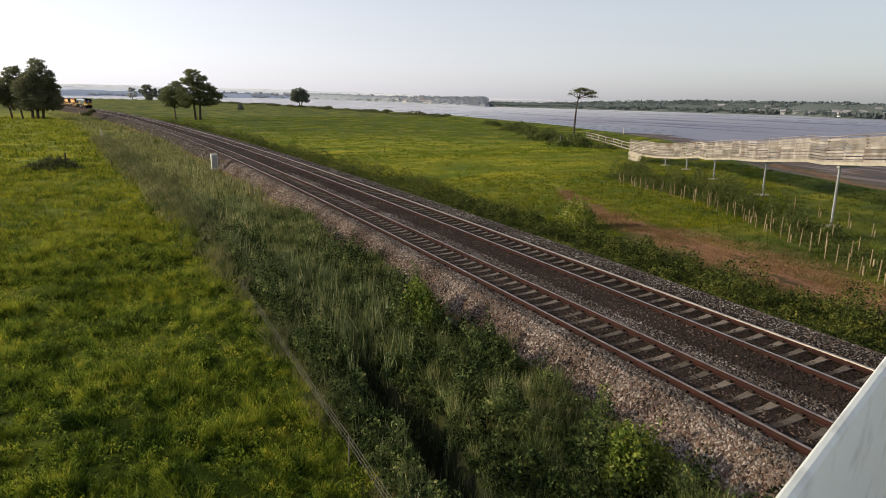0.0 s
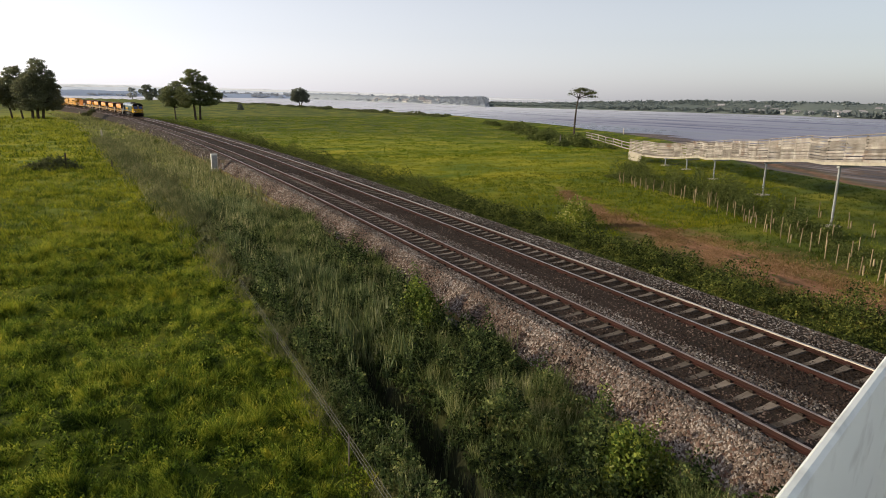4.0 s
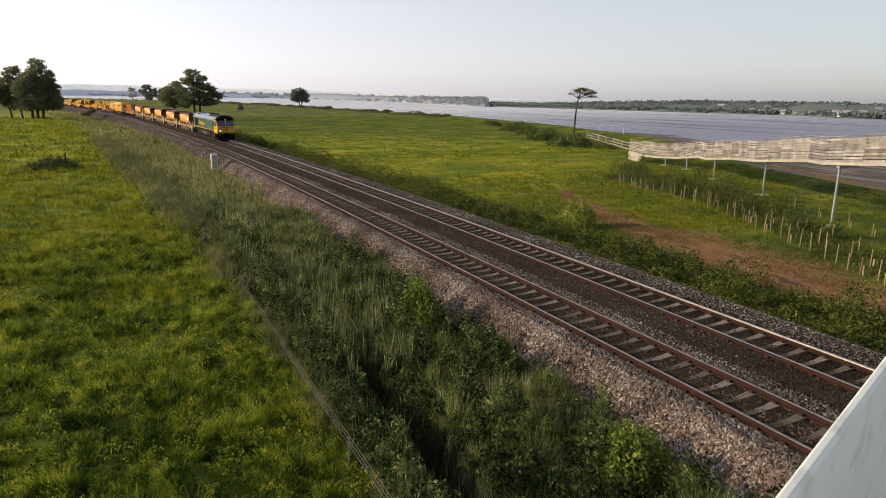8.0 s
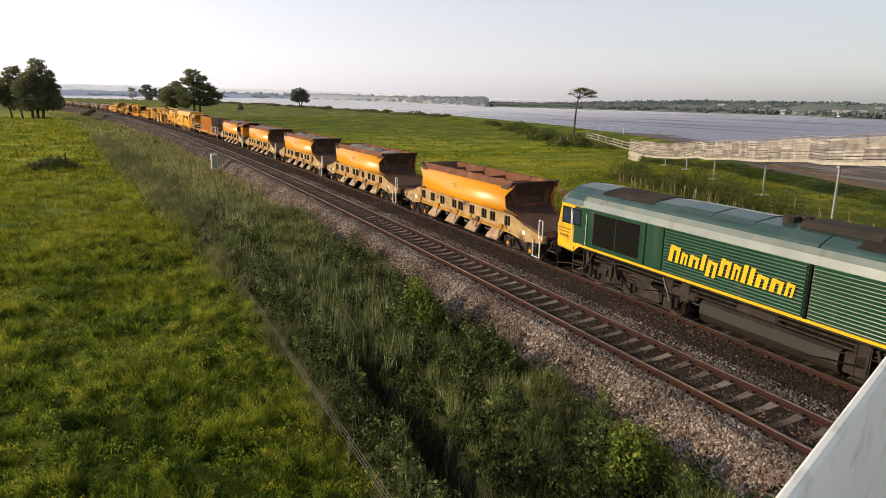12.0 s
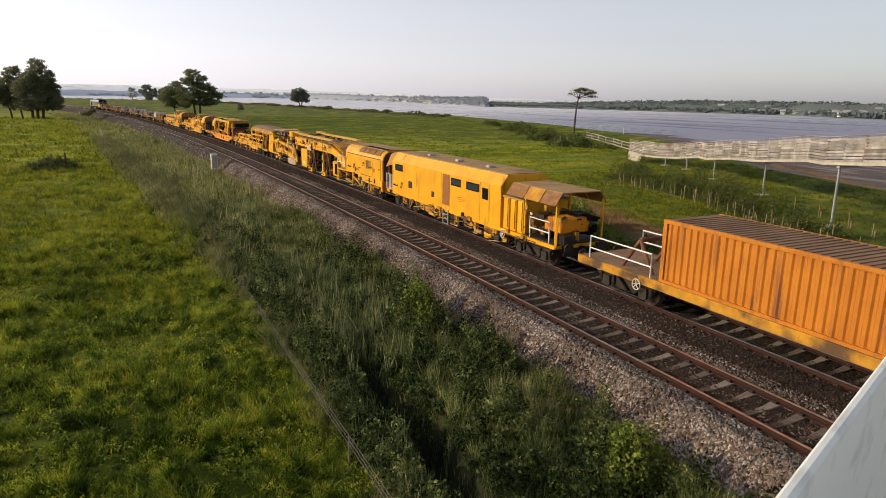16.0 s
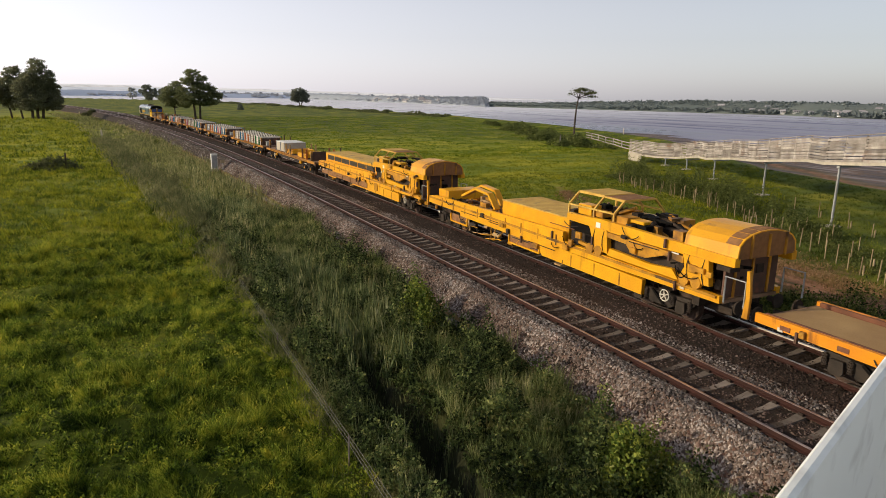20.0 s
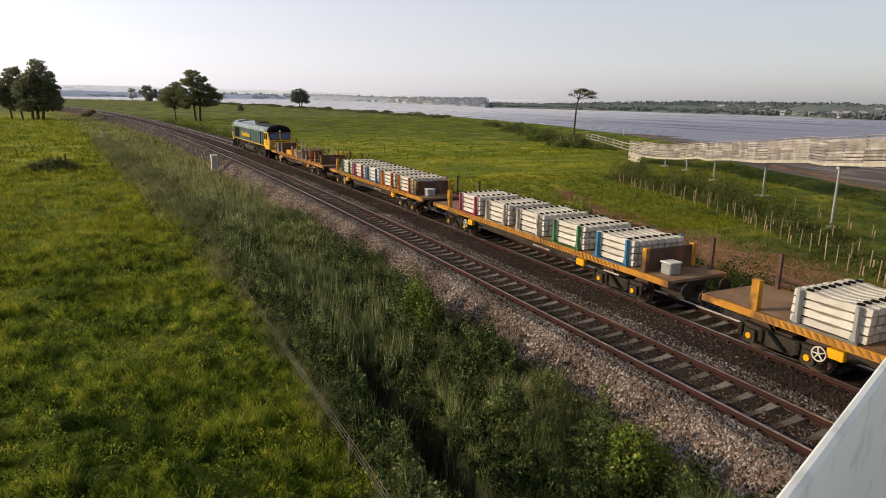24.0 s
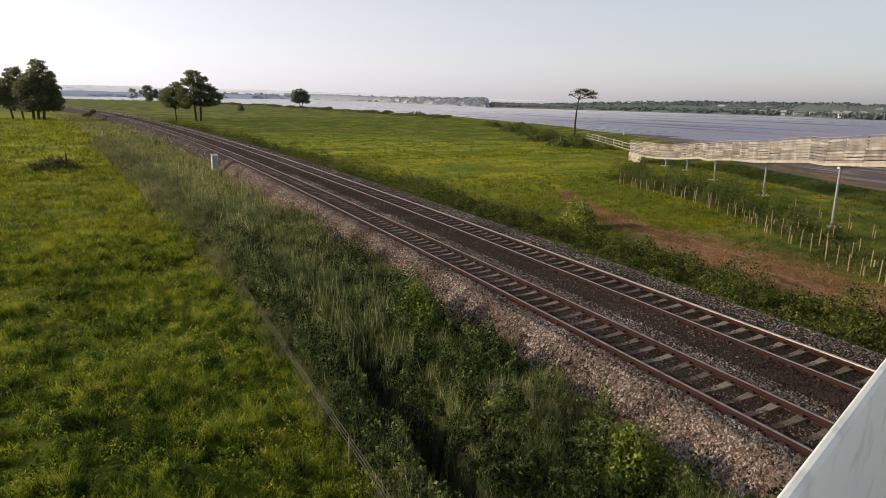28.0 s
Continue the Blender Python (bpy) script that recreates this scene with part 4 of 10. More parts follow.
lobed_tree(23.4, 217, [(-0.4, -0.8, 6.2), (0.9, 1.1, 5.4)], [(-0.5, 14.3, 2.3, 1.0), (1.9, 12.6, 1.8, 1.1), (-2.2, 11.6, 2.1, 1.2), (2.6, 10.2, 1.9, 1.2), (4.6, 9.4, 1.7, 1.0), (0.2, 9.4, 2.0, 1.2), (6.8, 7.4, 1.5, 0.9), (-3.8, 8.8, 1.9, 1.2), (3.4, 7.2, 2.2, 1.2), (-1.6, 7.0, 2.4, 1.3), (5.0, 5.6, 2.0, 1.0), (-2.9, 5.4, 2.1, 1.1), (1.0, 5.2, 2.0, 1.0), (0.6, 11.2, 1.5, 1.0), (-1.2, 12.8, 1.4, 0.8), (5.6, 7.8, 1.6, 0.9), (1.2, 7.8, 2.2, 1.2), (-4.6, 6.9, 1.5, 0.9), (3.0, 5.0, 2.0, 0.9)], M_LEAF_OAK, 0.17, 52, "spreading oak tree with an open crown in the meadow", 0.36)
lobed_tree(17.4, 221.5, [(0.2, 0.0, 3.6)], [(1.0, 10.4, 1.9, 1.3), (-0.9, 8.6, 2.2, 1.6), (1.6, 7.6, 2.0, 1.4), (-2.7, 6.6, 1.9, 1.4), (0.4, 5.8, 2.6, 1.4), (-1.6, 4.8, 2.0, 1.0), (2.4, 5.0, 1.6, 1.0), (3.5, 6.4, 1.6, 1.2), (3.5, 4.4, 1.5, 0.9)], M_LEAF_OAK, 0.17, 52, "smaller yellow-green oak tree in the meadow", 0.24)
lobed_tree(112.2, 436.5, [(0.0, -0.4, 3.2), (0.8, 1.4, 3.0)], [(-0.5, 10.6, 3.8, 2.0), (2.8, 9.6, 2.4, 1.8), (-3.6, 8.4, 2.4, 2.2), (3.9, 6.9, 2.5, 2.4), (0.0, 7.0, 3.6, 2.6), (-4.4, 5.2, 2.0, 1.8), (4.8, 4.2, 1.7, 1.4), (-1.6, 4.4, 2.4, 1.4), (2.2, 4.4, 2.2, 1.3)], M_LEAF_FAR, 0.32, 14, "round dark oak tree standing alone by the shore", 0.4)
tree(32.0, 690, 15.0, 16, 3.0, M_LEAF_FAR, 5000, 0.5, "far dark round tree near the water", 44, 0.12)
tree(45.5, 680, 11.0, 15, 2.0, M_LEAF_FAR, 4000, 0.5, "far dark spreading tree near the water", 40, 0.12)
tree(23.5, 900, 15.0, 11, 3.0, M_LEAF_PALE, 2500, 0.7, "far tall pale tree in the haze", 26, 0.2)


def pine(x, y):
    z = float(height(x, y))
    t = empty("pine_tree", pose(x, y, z), label="lone pine with a bare leaning trunk and flat crown", category="tree")
    bm = bmesh.new()
    pts = [Vector(p) for p in ((0, 0, -0.3), (0.15, 0.1, 3.0), (0.35, 0.1, 6.0), (0.8, 0.2, 8.2), (1.3, 0.2, 9.6))]
    for i, (p, q) in enumerate(zip(pts, pts[1:])):
        rod(bm, p, q, 0.24 - 0.04 * i, 0.2 - 0.04 * i, 8)
    tufts = []
    for dx, dy, zz, k in ((-1.8, 0.2, 9.5, 0), (-2.1, -0.3, 7.4, 0), (-0.9, 0.5, 9.2, 60), (0.5, -0.8, 9.7, 120), (1.6, 0.3, 10.3, 200), (2.2, -0.9, 9.3, 150), (2.9, 0.6, 10.2, 200), (3.9, -0.2, 9.7, 180), (4.6, 0.3, 8.8, 150), (1.0, 1.4, 10.0, 120), (3.2, -1.4, 9.5, 120)):
        tip = Vector((dx, dy, zz))
        rod(bm, (0.75, 0.2, min(zz - 0.5, 8.4)), tip, 0.08, 0.03, 6)
        if k:
            tufts.append(rng.normal(size=(k, 3)) * np.array([0.5, 0.5, 0.17]) + np.array(tip))
    part("trunk", bm, M_BARK, t)
    v, f = leaves(np.concatenate(tufts), 0.14)
    c = new("crown", fast_mesh("crown", v, f, M_LEAF_DARK, 4))
    c.parent = t


pine(90.0, 115.2)


M_BLOSSOM = leaf_mat("pale_blossom", [(0.45, 0.42, 0.12), (0.6, 0.56, 0.22), (0.72, 0.68, 0.38)])


def shrubs():
    leafy("leafy_bush", [dome(9.3, 9.25, 0.85, 1.15, 3400), dome(9.85, 9.9, 0.6, 0.95, 1500), dome(8.7, 8.9, 0.5, 0.8, 900)], 0.05, M_LEAF_BRIGHT, "bright green leafy sapling bush by the cable trough", "bush")
    leafy("leafy_bush", [dome(9.2, 20.1, 0.8, 1.45, 2600), dome(9.7, 21.3, 0.65, 1.3, 1700), dome(8.9, 18.9, 0.6, 1.0, 1200)], 0.055, M_LEAF_BRIGHT, "light green elder bush at the ballast edge", "bush")
    bush = leafy("leafy_bush", [dome(26.7, 33.4, 1.15, 1.75, 2100), dome(27.1, 33.2, 0.9, 1.2, 900)], 0.075, M_LEAF_LIME, "yellow-green bush with pale blossom at the meadow edge", "bush")
    v, f = leaves(dome(26.55, 33.35, 1.15, 1.85, 260), 0.05)
    blossom = new("blossom", fast_mesh("blossom", v, f, M_BLOSSOM, 4))
    blossom.parent = bush
    leafy("leafy_bush", [dome(58.8, 350, 1.5, 3.2, 1100)], 0.26, M_LEAF_FAR, "small dark bush standing in the meadow", "bush")
    leafy("bramble_mound", [dome(-5.9, 80.3, 2.1, 1.25, 1500, 1.2), dome(-7.8, 80.8, 1.4, 0.7, 600, 1.0)], 0.12, M_LEAF_DARK, "dark bramble mound on a field ditch", "bramble")
    leafy("leafy_bush", [dome(5.8, 112.5, 0.65, 0.85, 600)], 0.09, M_LEAF_BRAMBLE, "small dark bush on the railway verge", "bush")
    leafy("leafy_bush", [dome(-6.6, 252, 1.5, 1.9, 900, 1.2), dome(-8.4, 252, 1.0, 1.2, 400, 1.0)], 0.18, M_LEAF_DARK, "dark bush where the verge meets the line", "bush")
    # brambles along the far side of the line, from low cover to rambling mounds
    pieces = []
    for n, y0, y1 in ((60000, 8, 46), (24000, 42, 170)):
        s = y0 + (y1 - y0) * rng.uniform(0, 1, n) ** 1.25
        off = rng.uniform(4.1, 8.6, n) + 0.4 * np.sin(s * 0.35)
        x = line_x(s) + off
        keep = rng.uniform(0, 1, n) < np.clip((9.0 - off) / 1.8, 0.04, 1) * np.clip((off - 3.9) / 0.9, 0, 1) * np.clip(3.0 * patchy(x, s, 1.5) - 0.35, 0.1, 1)
        pieces.append(cover(x[keep], s[keep], (0.1 + 0.45 * np.clip((off[keep] - 4.4) / 1.6, 0, 1)) * (0.35 + 1.3 * patchy(x[keep], s[keep] + 40, 1.6)), 0.9))
    for i in range(115):
        s = 11.0 + i * 0.78 + 0.0075 * i * i
        x, y, _ = line_at(s, 6.7 + rng.normal() * 0.8)
        big = 1.0 if s < 45 else 1.25
        pieces.append(dome(x, y, rng.uniform(0.5, 1.5) * big, rng.uniform(0.45, 1.35) * big, 580))
        if i % 3 == 0:
            pieces.append(dome(x + rng.normal() * 0.4, y + rng.normal() * 0.4, 0.35, 1.5 * rng.uniform(0.7, 1.0), 130))
    leafy("bramble_hedge", pieces, 0.055, M_LEAF_BRAMBLE, "low rambling bramble hedge along the railway", "hedge", "stuff")
    # thicket under the walkway and along the stakes
    n = 42000
    w = rng.uniform(-0.12, 1, n)
    ox = np.abs(rng.normal(size=n)) * 1.7
    y = 51.0 - 34.5 * w - ox * 0.35
    x = np.interp(y, [13.0, 16.6, 23.1, 29.0, 35.2, 40.5, 47.9, 55.0], [29.6, 31.3, 35.0, 38.2, 40.9, 43.0, 44.6, 46.5]) + 0.8 + ox
    pieces = [cover(x, y, 0.12 + 0.45 * np.exp(-((ox - 1.4) / 1.2) ** 2) * np.clip((y - 17) / 10, 0.2, 1), 1.4)]
    for i in range(64):
        w, o = rng.uniform(-0.1, 0.8), rng.uniform(1.3, 4.6)
        yy = 51.0 - 34.5 * w
        xx = float(np.interp(yy, [13.0, 16.6, 23.1, 29.0, 35.2, 40.5, 47.9, 55.0], [29.6, 31.3, 35.0, 38.2, 40.9, 43.0, 44.6, 46.5]))
        tall = np.clip((0.95 - w) / 0.4, 0.45, 1)
        if math.hypot(xx + 0.6 + o * 0.8 - 42.4, yy - 25.9) < 2.4:
            continue
        pieces.append(dome(xx + 0.6 + o * 0.8, yy, rng.uniform(0.45, 1.0), rng.uniform(1.3, 2.4) * tall, 650))
    leafy("willow_thicket", pieces, 0.058, M_LEAF_WILLOW, "young grey-green willow thicket behind the stakes", "thicket", "stuff")
    # scrub on the shore bank by the pine
    pieces = []
    for i in range(46):
        w = i / 45
        x, y = np.interp(w, [0, 0.35, 0.7, 1], [108, 86, 78, 74]) + rng.normal() * 2, np.interp(w, [0, 0.35, 0.7, 1], [178, 124, 104, 92]) + rng.normal() * 2
        pieces.append(dome(x, y, rng.uniform(1.0, 2.6), rng.uniform(0.6, 1.6), 330))
    leafy("shore_scrub", pieces, 0.2, M_LEAF_WILLOW, "dark scrub along the shore bank", "scrub", "stuff")
    pieces = []
    for i in range(60):
        y = rng.uniform(240, 620)
        x = np.interp(y, SHORE_Y, SHORE_X) - rng.uniform(0, 14)
        pieces.append(dome(x, y, rng.uniform(2, 5), rng.uniform(0.4, 1.1), 120))
    leafy("saltmarsh_scrub", pieces, 0.45, M_LEAF_DARK, "low dark marsh growth on the far shore bank", "scrub", "stuff")
    # scrubby old hedge at the left field's edge
    pieces = []
    for i in range(80):
        w = rng.uniform(0, 1)
        y = 27 + 96 * w
        x = np.interp(y, [27, 48, 60, 80, 110, 123], [4.7, 4.4, 3.1, 1.4, -0.8, -1.9]) + rng.normal() * (0.6 if y > 50 else 0.3)
        pieces.append(dome(x, y, rng.uniform(0.35, 0.85) * (1 if y > 50 else 0.75), rng.uniform(0.35, 0.9) * (1 if y > 50 else 0.7), 420))
    leafy("field_hedge", pieces, 0.085, M_LEAF_DRY, "straggling dark hedge between field and railway", "hedge", "stuff")
    # nettles and brambles between fence, ditch and ballast
    n = 250000
    y = 6.0 + 34 * rng.uniform(0, 1, n) ** 1.35
    x = rng.uniform(4.5, 10.7, n)
    gap = np.abs(x - (5.95 + 0.06 * (y - 10) - 0.12 * np.sin(y * 0.9)))
    keep = (gap > np.interp(y, [10, 15, 19, 20], [0.42, 0.34, 0.26, 0.0])) & (patchy(x + 20, y, 0.35) > rng.uniform(0.1, 0.5, n)) & (rng.uniform(0, 1, n) < np.clip((42 - y) / 12, 0.2, 1)) & (rng.uniform(0, 1, n) < np.clip((10.75 - x) / 0.5, 0, 1))
    h = (0.3 + 0.6 * np.clip((gap - 0.2) / 0.8, 0, 1)) * (0.12 + 0.7 * patchy(x, y, 0.9) + 1.1 * np.clip(2.4 * patchy(x + 20, y, 0.4) - 0.7, 0, 1))
    pieces = [cover(x[keep], y[keep], h[keep], 0.75)]
    leafy("verge_weeds", pieces, 0.043, M_LEAF_WEED, "dense nettles and brambles on the ditch banks", "weeds", "stuff")


shrubs()


def grasses():
    """Grass in tufts: short in the fields, tall and pale along the railway."""
    def tufted(n, xf, y0, y1, power, per, spread):
        cy = y0 + (y1 - y0) * rng.uniform(0, 1, n) ** power
        lo, hi = xf(cy)
        cx = lo + (hi - lo) * rng.uniform(0, 1, n)
        x = np.repeat(cx, per) + rng.normal(size=n * per) * spread
        y = np.repeat(cy, per) + rng.normal(size=n * per) * spread
        return x, y, np.repeat(rng.uniform(0.55, 1.35, n), per)

    pieces = []
    for n, y0, y1, p, per, sp, h, w in ((30000, 8, 40, 1.3, 11, 0.07, 0.17, 0.013), (11000, 27, 85, 1.15, 10, 0.15, 0.24, 0.024), (5000, 75, 240, 1.1, 8, 0.4, 0.3, 0.07)):
        x, y, k = tufted(n, lambda c: (-0.15 * c - 2.0, np.interp(c, [0, 45, 80, 110, 123, 240], [4.5, 4.3, 1.2, -1.0, -2.5, -12.0])), y0, y1, p, per, sp)
        big = 1.0 if y0 < 30 else 2.2
        k = k * np.clip(6.0 * (0.55 * patchy(x, y, 0.3 * big) + 0.45 * patchy(x + 30, y, 0.8 * big)) - 2.1, 0.1, 2.0)
        # thin, dark patches stretched across the slope
        ok = patchy(x * 0.55 + 80, y, 1.1 * big) > rng.uniform(0.1, 0.52, len(x))
        x, y, k = x[ok], y[ok], k[ok]
        pieces.append(blades(np.stack([x, y], 1), height(x, y), h * k, np.full(len(x), w), 0.6))
    v, f = join_arrays(pieces[:1])
    far = join_arrays(pieces[1:])
    tagged(new("far_pasture", fast_mesh("far_pasture", *far, M_PASTURE, 3)), "sunlit yellow-green pasture grass", "grass", kind="stuff")
    n = 150000
    y = 8 + 34 * rng.uniform(0, 1, n) ** 1.45
    x = -0.15 * y - 2.0 + (6.4 + 0.15 * y) * rng.uniform(0, 1, n)
    clump = 0.65 * patchy(x + 7, y, 0.2) + 0.35 * patchy(x + 40, y, 0.6)
    keep = clump > rng.uniform(0.4, 0.6, n)
    x, y, clump = x[keep], y[keep], clump[keep]
    top = np.clip(0.75 * (clump - 0.3), 0.04, 0.36)
    q, g = leaves(np.stack([x, y, height(x, y) + top * rng.uniform(0.3, 1.1, len(x))], 1), 0.034)
    tagged(new("meadow_herbs", fast_mesh("meadow_herbs", q, g, M_GRASS, 4)), "small leafy herbs among the pasture grass", "herbs", kind="stuff")
    tagged(new("meadow_grass", fast_mesh("meadow_grass", v, f, M_GRASS, 3)), "lush green tufted pasture grass", "grass", kind="stuff")

    pieces = []
    for n, y0, y1, p, per, sp, h, w in ((9000, 30, 90, 1.2, 8, 0.2, 0.17, 0.03), (9000, 80, 250, 1.1, 8, 0.5, 0.15, 0.09), (8000, 10, 60, 1.0, 9, 0.14, 0.17, 0.018)):
        right = (lambda c: (line_x(c) + 6.4, np.minimum(1.3 * c + 4, np.interp(c, SHORE_Y, SHORE_X) - 4)))
        if y1 == 60:
            right = (lambda c: (line_x(c) + 6.6, np.minimum(1.9 * c + 6, np.interp(c, SHORE_Y, SHORE_X) - 3)))
        x, y, k = tufted(n, right, y0, y1, p, per, sp)
        keep = (x - line_x(y) > np.where(y < 50, 7.0, 6.4)) & (np.abs(x - np.interp(y, PATH_Y, PATH_X)) > np.interp(y, PATH_Y, PATH_W) * rng.uniform(0.5, 1.6, len(x)) * (y < 52))
        x, y, k = x[keep], y[keep], k[keep]
        pieces.append(blades(np.stack([x, y], 1), height(x, y), h * k, np.full(len(x), w), 0.6))
    tagged(new("far_meadow", fast_mesh("far_meadow", *pieces[1], M_FAR_MEADOW, 3)), "deep green meadow grass towards the shore", "grass", kind="stuff")
    v, f = pieces[0]
    tagged(new("bank_grass", fast_mesh("bank_grass", *pieces[2], M_BANK, 3)), "rough green grass on the bank under the walkway", "grass", kind="stuff")
    tagged(new("buttercup_meadow", fast_mesh("buttercup_meadow", v, f, M_MEADOW, 3)), "yellow-green buttercup meadow grass", "grass", kind="stuff")

    # tall pale grasses and reeds between the fence and the ballast
    pieces, pale = [], []
    for n, y0, y1, lo, hi, h, w, per in ((3400, 18, 50, -12.2, -8.8, 0.85, 0.022, 8), (4600, 44, 130, -15.0, -6.4, 0.75, 0.02, 8), (3000, 110, 280, -17.0, -5.6, 0.5, 0.05, 7), (600, 8, 22, -12.3, -10.2, 0.6, 0.012, 7)):
        s = y0 + (y1 - y0) * rng.uniform(0, 1, n) ** 1.15
        off = rng.uniform(lo, hi, n)
        x, y = line_x(s) + off, s
        x = np.repeat(x, per) + rng.normal(size=len(x) * per) * 0.1
        y = np.repeat(y, per) + rng.normal(size=len(x)) * 0.1
        k = 0.75 + 0.35 * np.sin(x * 0.8 + y * 0.33)
        k = k * (0.25 + 1.5 * patchy(x + 11, y, 0.6))
        bunch = blades(np.stack([x, y], 1), height(x, y), h * k, np.full(len(x), w), 0.2)
        (pale if y0 > 40 else pieces).append(bunch)
    # stout seeding stems in loose groups along the verge
    cy = 18 + 60 * rng.uniform(0, 1, 5200) ** 1.3
    cx = line_x(cy) + rng.uniform(-11.8, -7.0, 5200)
    ok = patchy(cx + 5, cy, 1.3) > rng.uniform(0.4, 0.75, 5200)
    cx, cy = cx[ok], cy[ok]
    pale.append(blades(np.stack([cx, cy], 1), height(cx, cy) + 0.15, rng.uniform(0.5, 1.15, len(cx)), 0.014 * (1 + cy / 28), 0.22))
    # a stand of tall reeds at the head of the open ditch
    cx, cy = rng.uniform(5.6, 7.6, 1500), rng.uniform(16.5, 25.0, 1500)
    ok = patchy(cx, cy, 0.8) > rng.uniform(0.2, 0.7, 1500)
    cx, cy = cx[ok], cy[ok]
    pieces.append(blades(np.stack([cx, cy], 1), height(cx, cy) + 0.2, rng.uniform(0.4, 1.15, len(cx)), np.full(len(cx), 0.026), 0.2))
    v, f = join_arrays(pieces)
    tagged(new("tall_grass", fast_mesh("tall_grass", v, f, M_REED, 3)), "tall dark green reeds by the ditch", "grass", kind="stuff")
    v, f = join_arrays(pale)
    tagged(new("pale_grass", fast_mesh("pale_grass", v, f, M_STRAW, 3)), "tall pale seeding grasses along the railway", "grass", kind="stuff")
    # olive grass through the brambles on the ballast side
    n = 70000
    y = 7 + 37 * rng.uniform(0, 1, n) ** 1.3
    x = rng.uniform(6.9, 10.5, n) + 0.4 * np.sin(y * 0.5)
    ok = patchy(x + 3, y, 0.7) > rng.uniform(0.3, 0.62, n)
    x, y = x[ok], y[ok]
    k = 0.2 + 1.3 * patchy(x, y, 0.8)
    v, f = blades(np.stack([x, y], 1), height(x, y) + 0.12, 0.62 * k, np.full(len(x), 0.011) * (1 + y / 40), 0.3)
    tagged(new("verge_grass", fast_mesh("verge_grass", v, f, M_VERGE, 3)), "olive and straw grass through the brambles", "grass", kind="stuff")
    # dead and straggling growth along the fence
    n = 46000
    y = 8 + 117 * rng.uniform(0, 1, n) ** 1.25
    x = np.interp(y, [0, 20, 45, 60, 80, 110, 125], [4.55, 4.5, 4.3, 3.1, 1.4, -0.8, -2.0]) + rng.normal(size=n) * np.interp(y, [0, 25, 50], [0.2, 0.3, 0.75])
    k = np.clip(2.4 * patchy(x, y, 0.8) - 0.4, 0.2, 1.5) * np.interp(y, [10, 20], [0.55, 1.0])
    v, f = blades(np.stack([x, y], 1), height(x, y), 0.42 * k * np.interp(y, [25, 55], [1.0, 1.7]), np.full(n, 0.009) * (1 + y / 30), 0.5)
    tagged(new("fence_grass", fast_mesh("fence_grass", v, f, M_DEAD, 3)), "dead brown straggling growth along the wire fence", "grass", kind="stuff")


M_BANK = leaf_mat("bank_blades", [(0.037, 0.056, 0.009), (0.084, 0.112, 0.015), (0.16, 0.175, 0.022), (0.27, 0.25, 0.036)], 0.6, 0.4, 1.0)
M_FAR_MEADOW = leaf_mat("far_meadow_blades", [(0.065, 0.115, 0.01), (0.13, 0.19, 0.014), (0.23, 0.265, 0.018), (0.35, 0.345, 0.024)], 0.6, 0.4, 0.4)
M_MEADOW = leaf_mat("meadow_blades", [(0.09, 0.125, 0.01), (0.18, 0.212, 0.014), (0.31, 0.3, 0.018), (0.45, 0.39, 0.024)], 0.6, 0.4, 0.6)
grasses()


# ---- loose ballast ----
def stones(n, y0, y1, offs, weights, power, size, name, material, label, zfun):
    s = y0 + (y1 - y0) * rng.uniform(0, 1, n) ** power
    pick = rng.choice(len(offs), n, p=np.array(weights) / sum(weights))
    lo, hi = np.array([o[0] for o in offs])[pick], np.array([o[1] for o in offs])[pick]
    off = lo + (hi - lo) * rng.uniform(0, 1, n)
    c = np.stack([line_x(s) + off, s, zfun(off) + line_z(s) + rng.uniform(-0.015, 0.02, n)], 1)
    base = np.array([(-1, -1, -0.6), (1, -1, -0.7), (1, 1, -0.6), (-1, 1, -0.7), (-0.55, -0.1, 0.75), (0.6, 0.15, 0.65)], dtype=float)
    faces = np.array([(0, 1, 5), (0, 5, 4), (1, 2, 5), (2, 3, 4), (2, 4, 5), (3, 0, 4)])
    v = base[None] * (1 + rng.uniform(-0.4, 0.4, (n, 6, 3))) + rng.uniform(-0.3, 0.3, (n, 6, 3)) * np.array([1, 1, 0.4])
    a = rng.uniform(0, math.tau, n)
    ca, sa = np.cos(a), np.sin(a)
    tl = rng.uniform(-0.6, 0.6, (n, 2))
    x, y, z = v[..., 0], v[..., 1], v[..., 2]
    z = z + x * tl[:, :1] + y * tl[:, 1:]
    r = size * rng.uniform(0.6, 1.35, n)[:, None] / 2
    v = np.stack([(x * ca[:, None] - y * sa[:, None]) * r, (x * sa[:, None] + y * ca[:, None]) * r, z * r * 1.05], -1) + c[:, None]
    f = (np.arange(n)[:, None, None] * 6 + faces[None]).reshape(-1, 3)
    ob = new(name, fast_mesh(name, v.reshape(-1, 3), f, material, 3))
    ob.parent = bed
    tagged(ob, label, kind="stuff")


def shoulder_z(o):
    return np.interp(o, [-6.35, -5.55, -5.32, -4.86, -4.78, -3.12, -3.04, -2.6, -2.2, -1.32, -0.9, -0.84, 0.84, 0.9, 1.36, 2.7, 3.5, 4.6], [-1.28, -0.4, -0.16, -0.135, TOP - 0.03, TOP - 0.03, -0.14, -0.15, -0.17, -0.15, -0.14, TOP - 0.03, TOP - 0.03, -0.14, -0.16, -0.24, -0.55, -1.28])


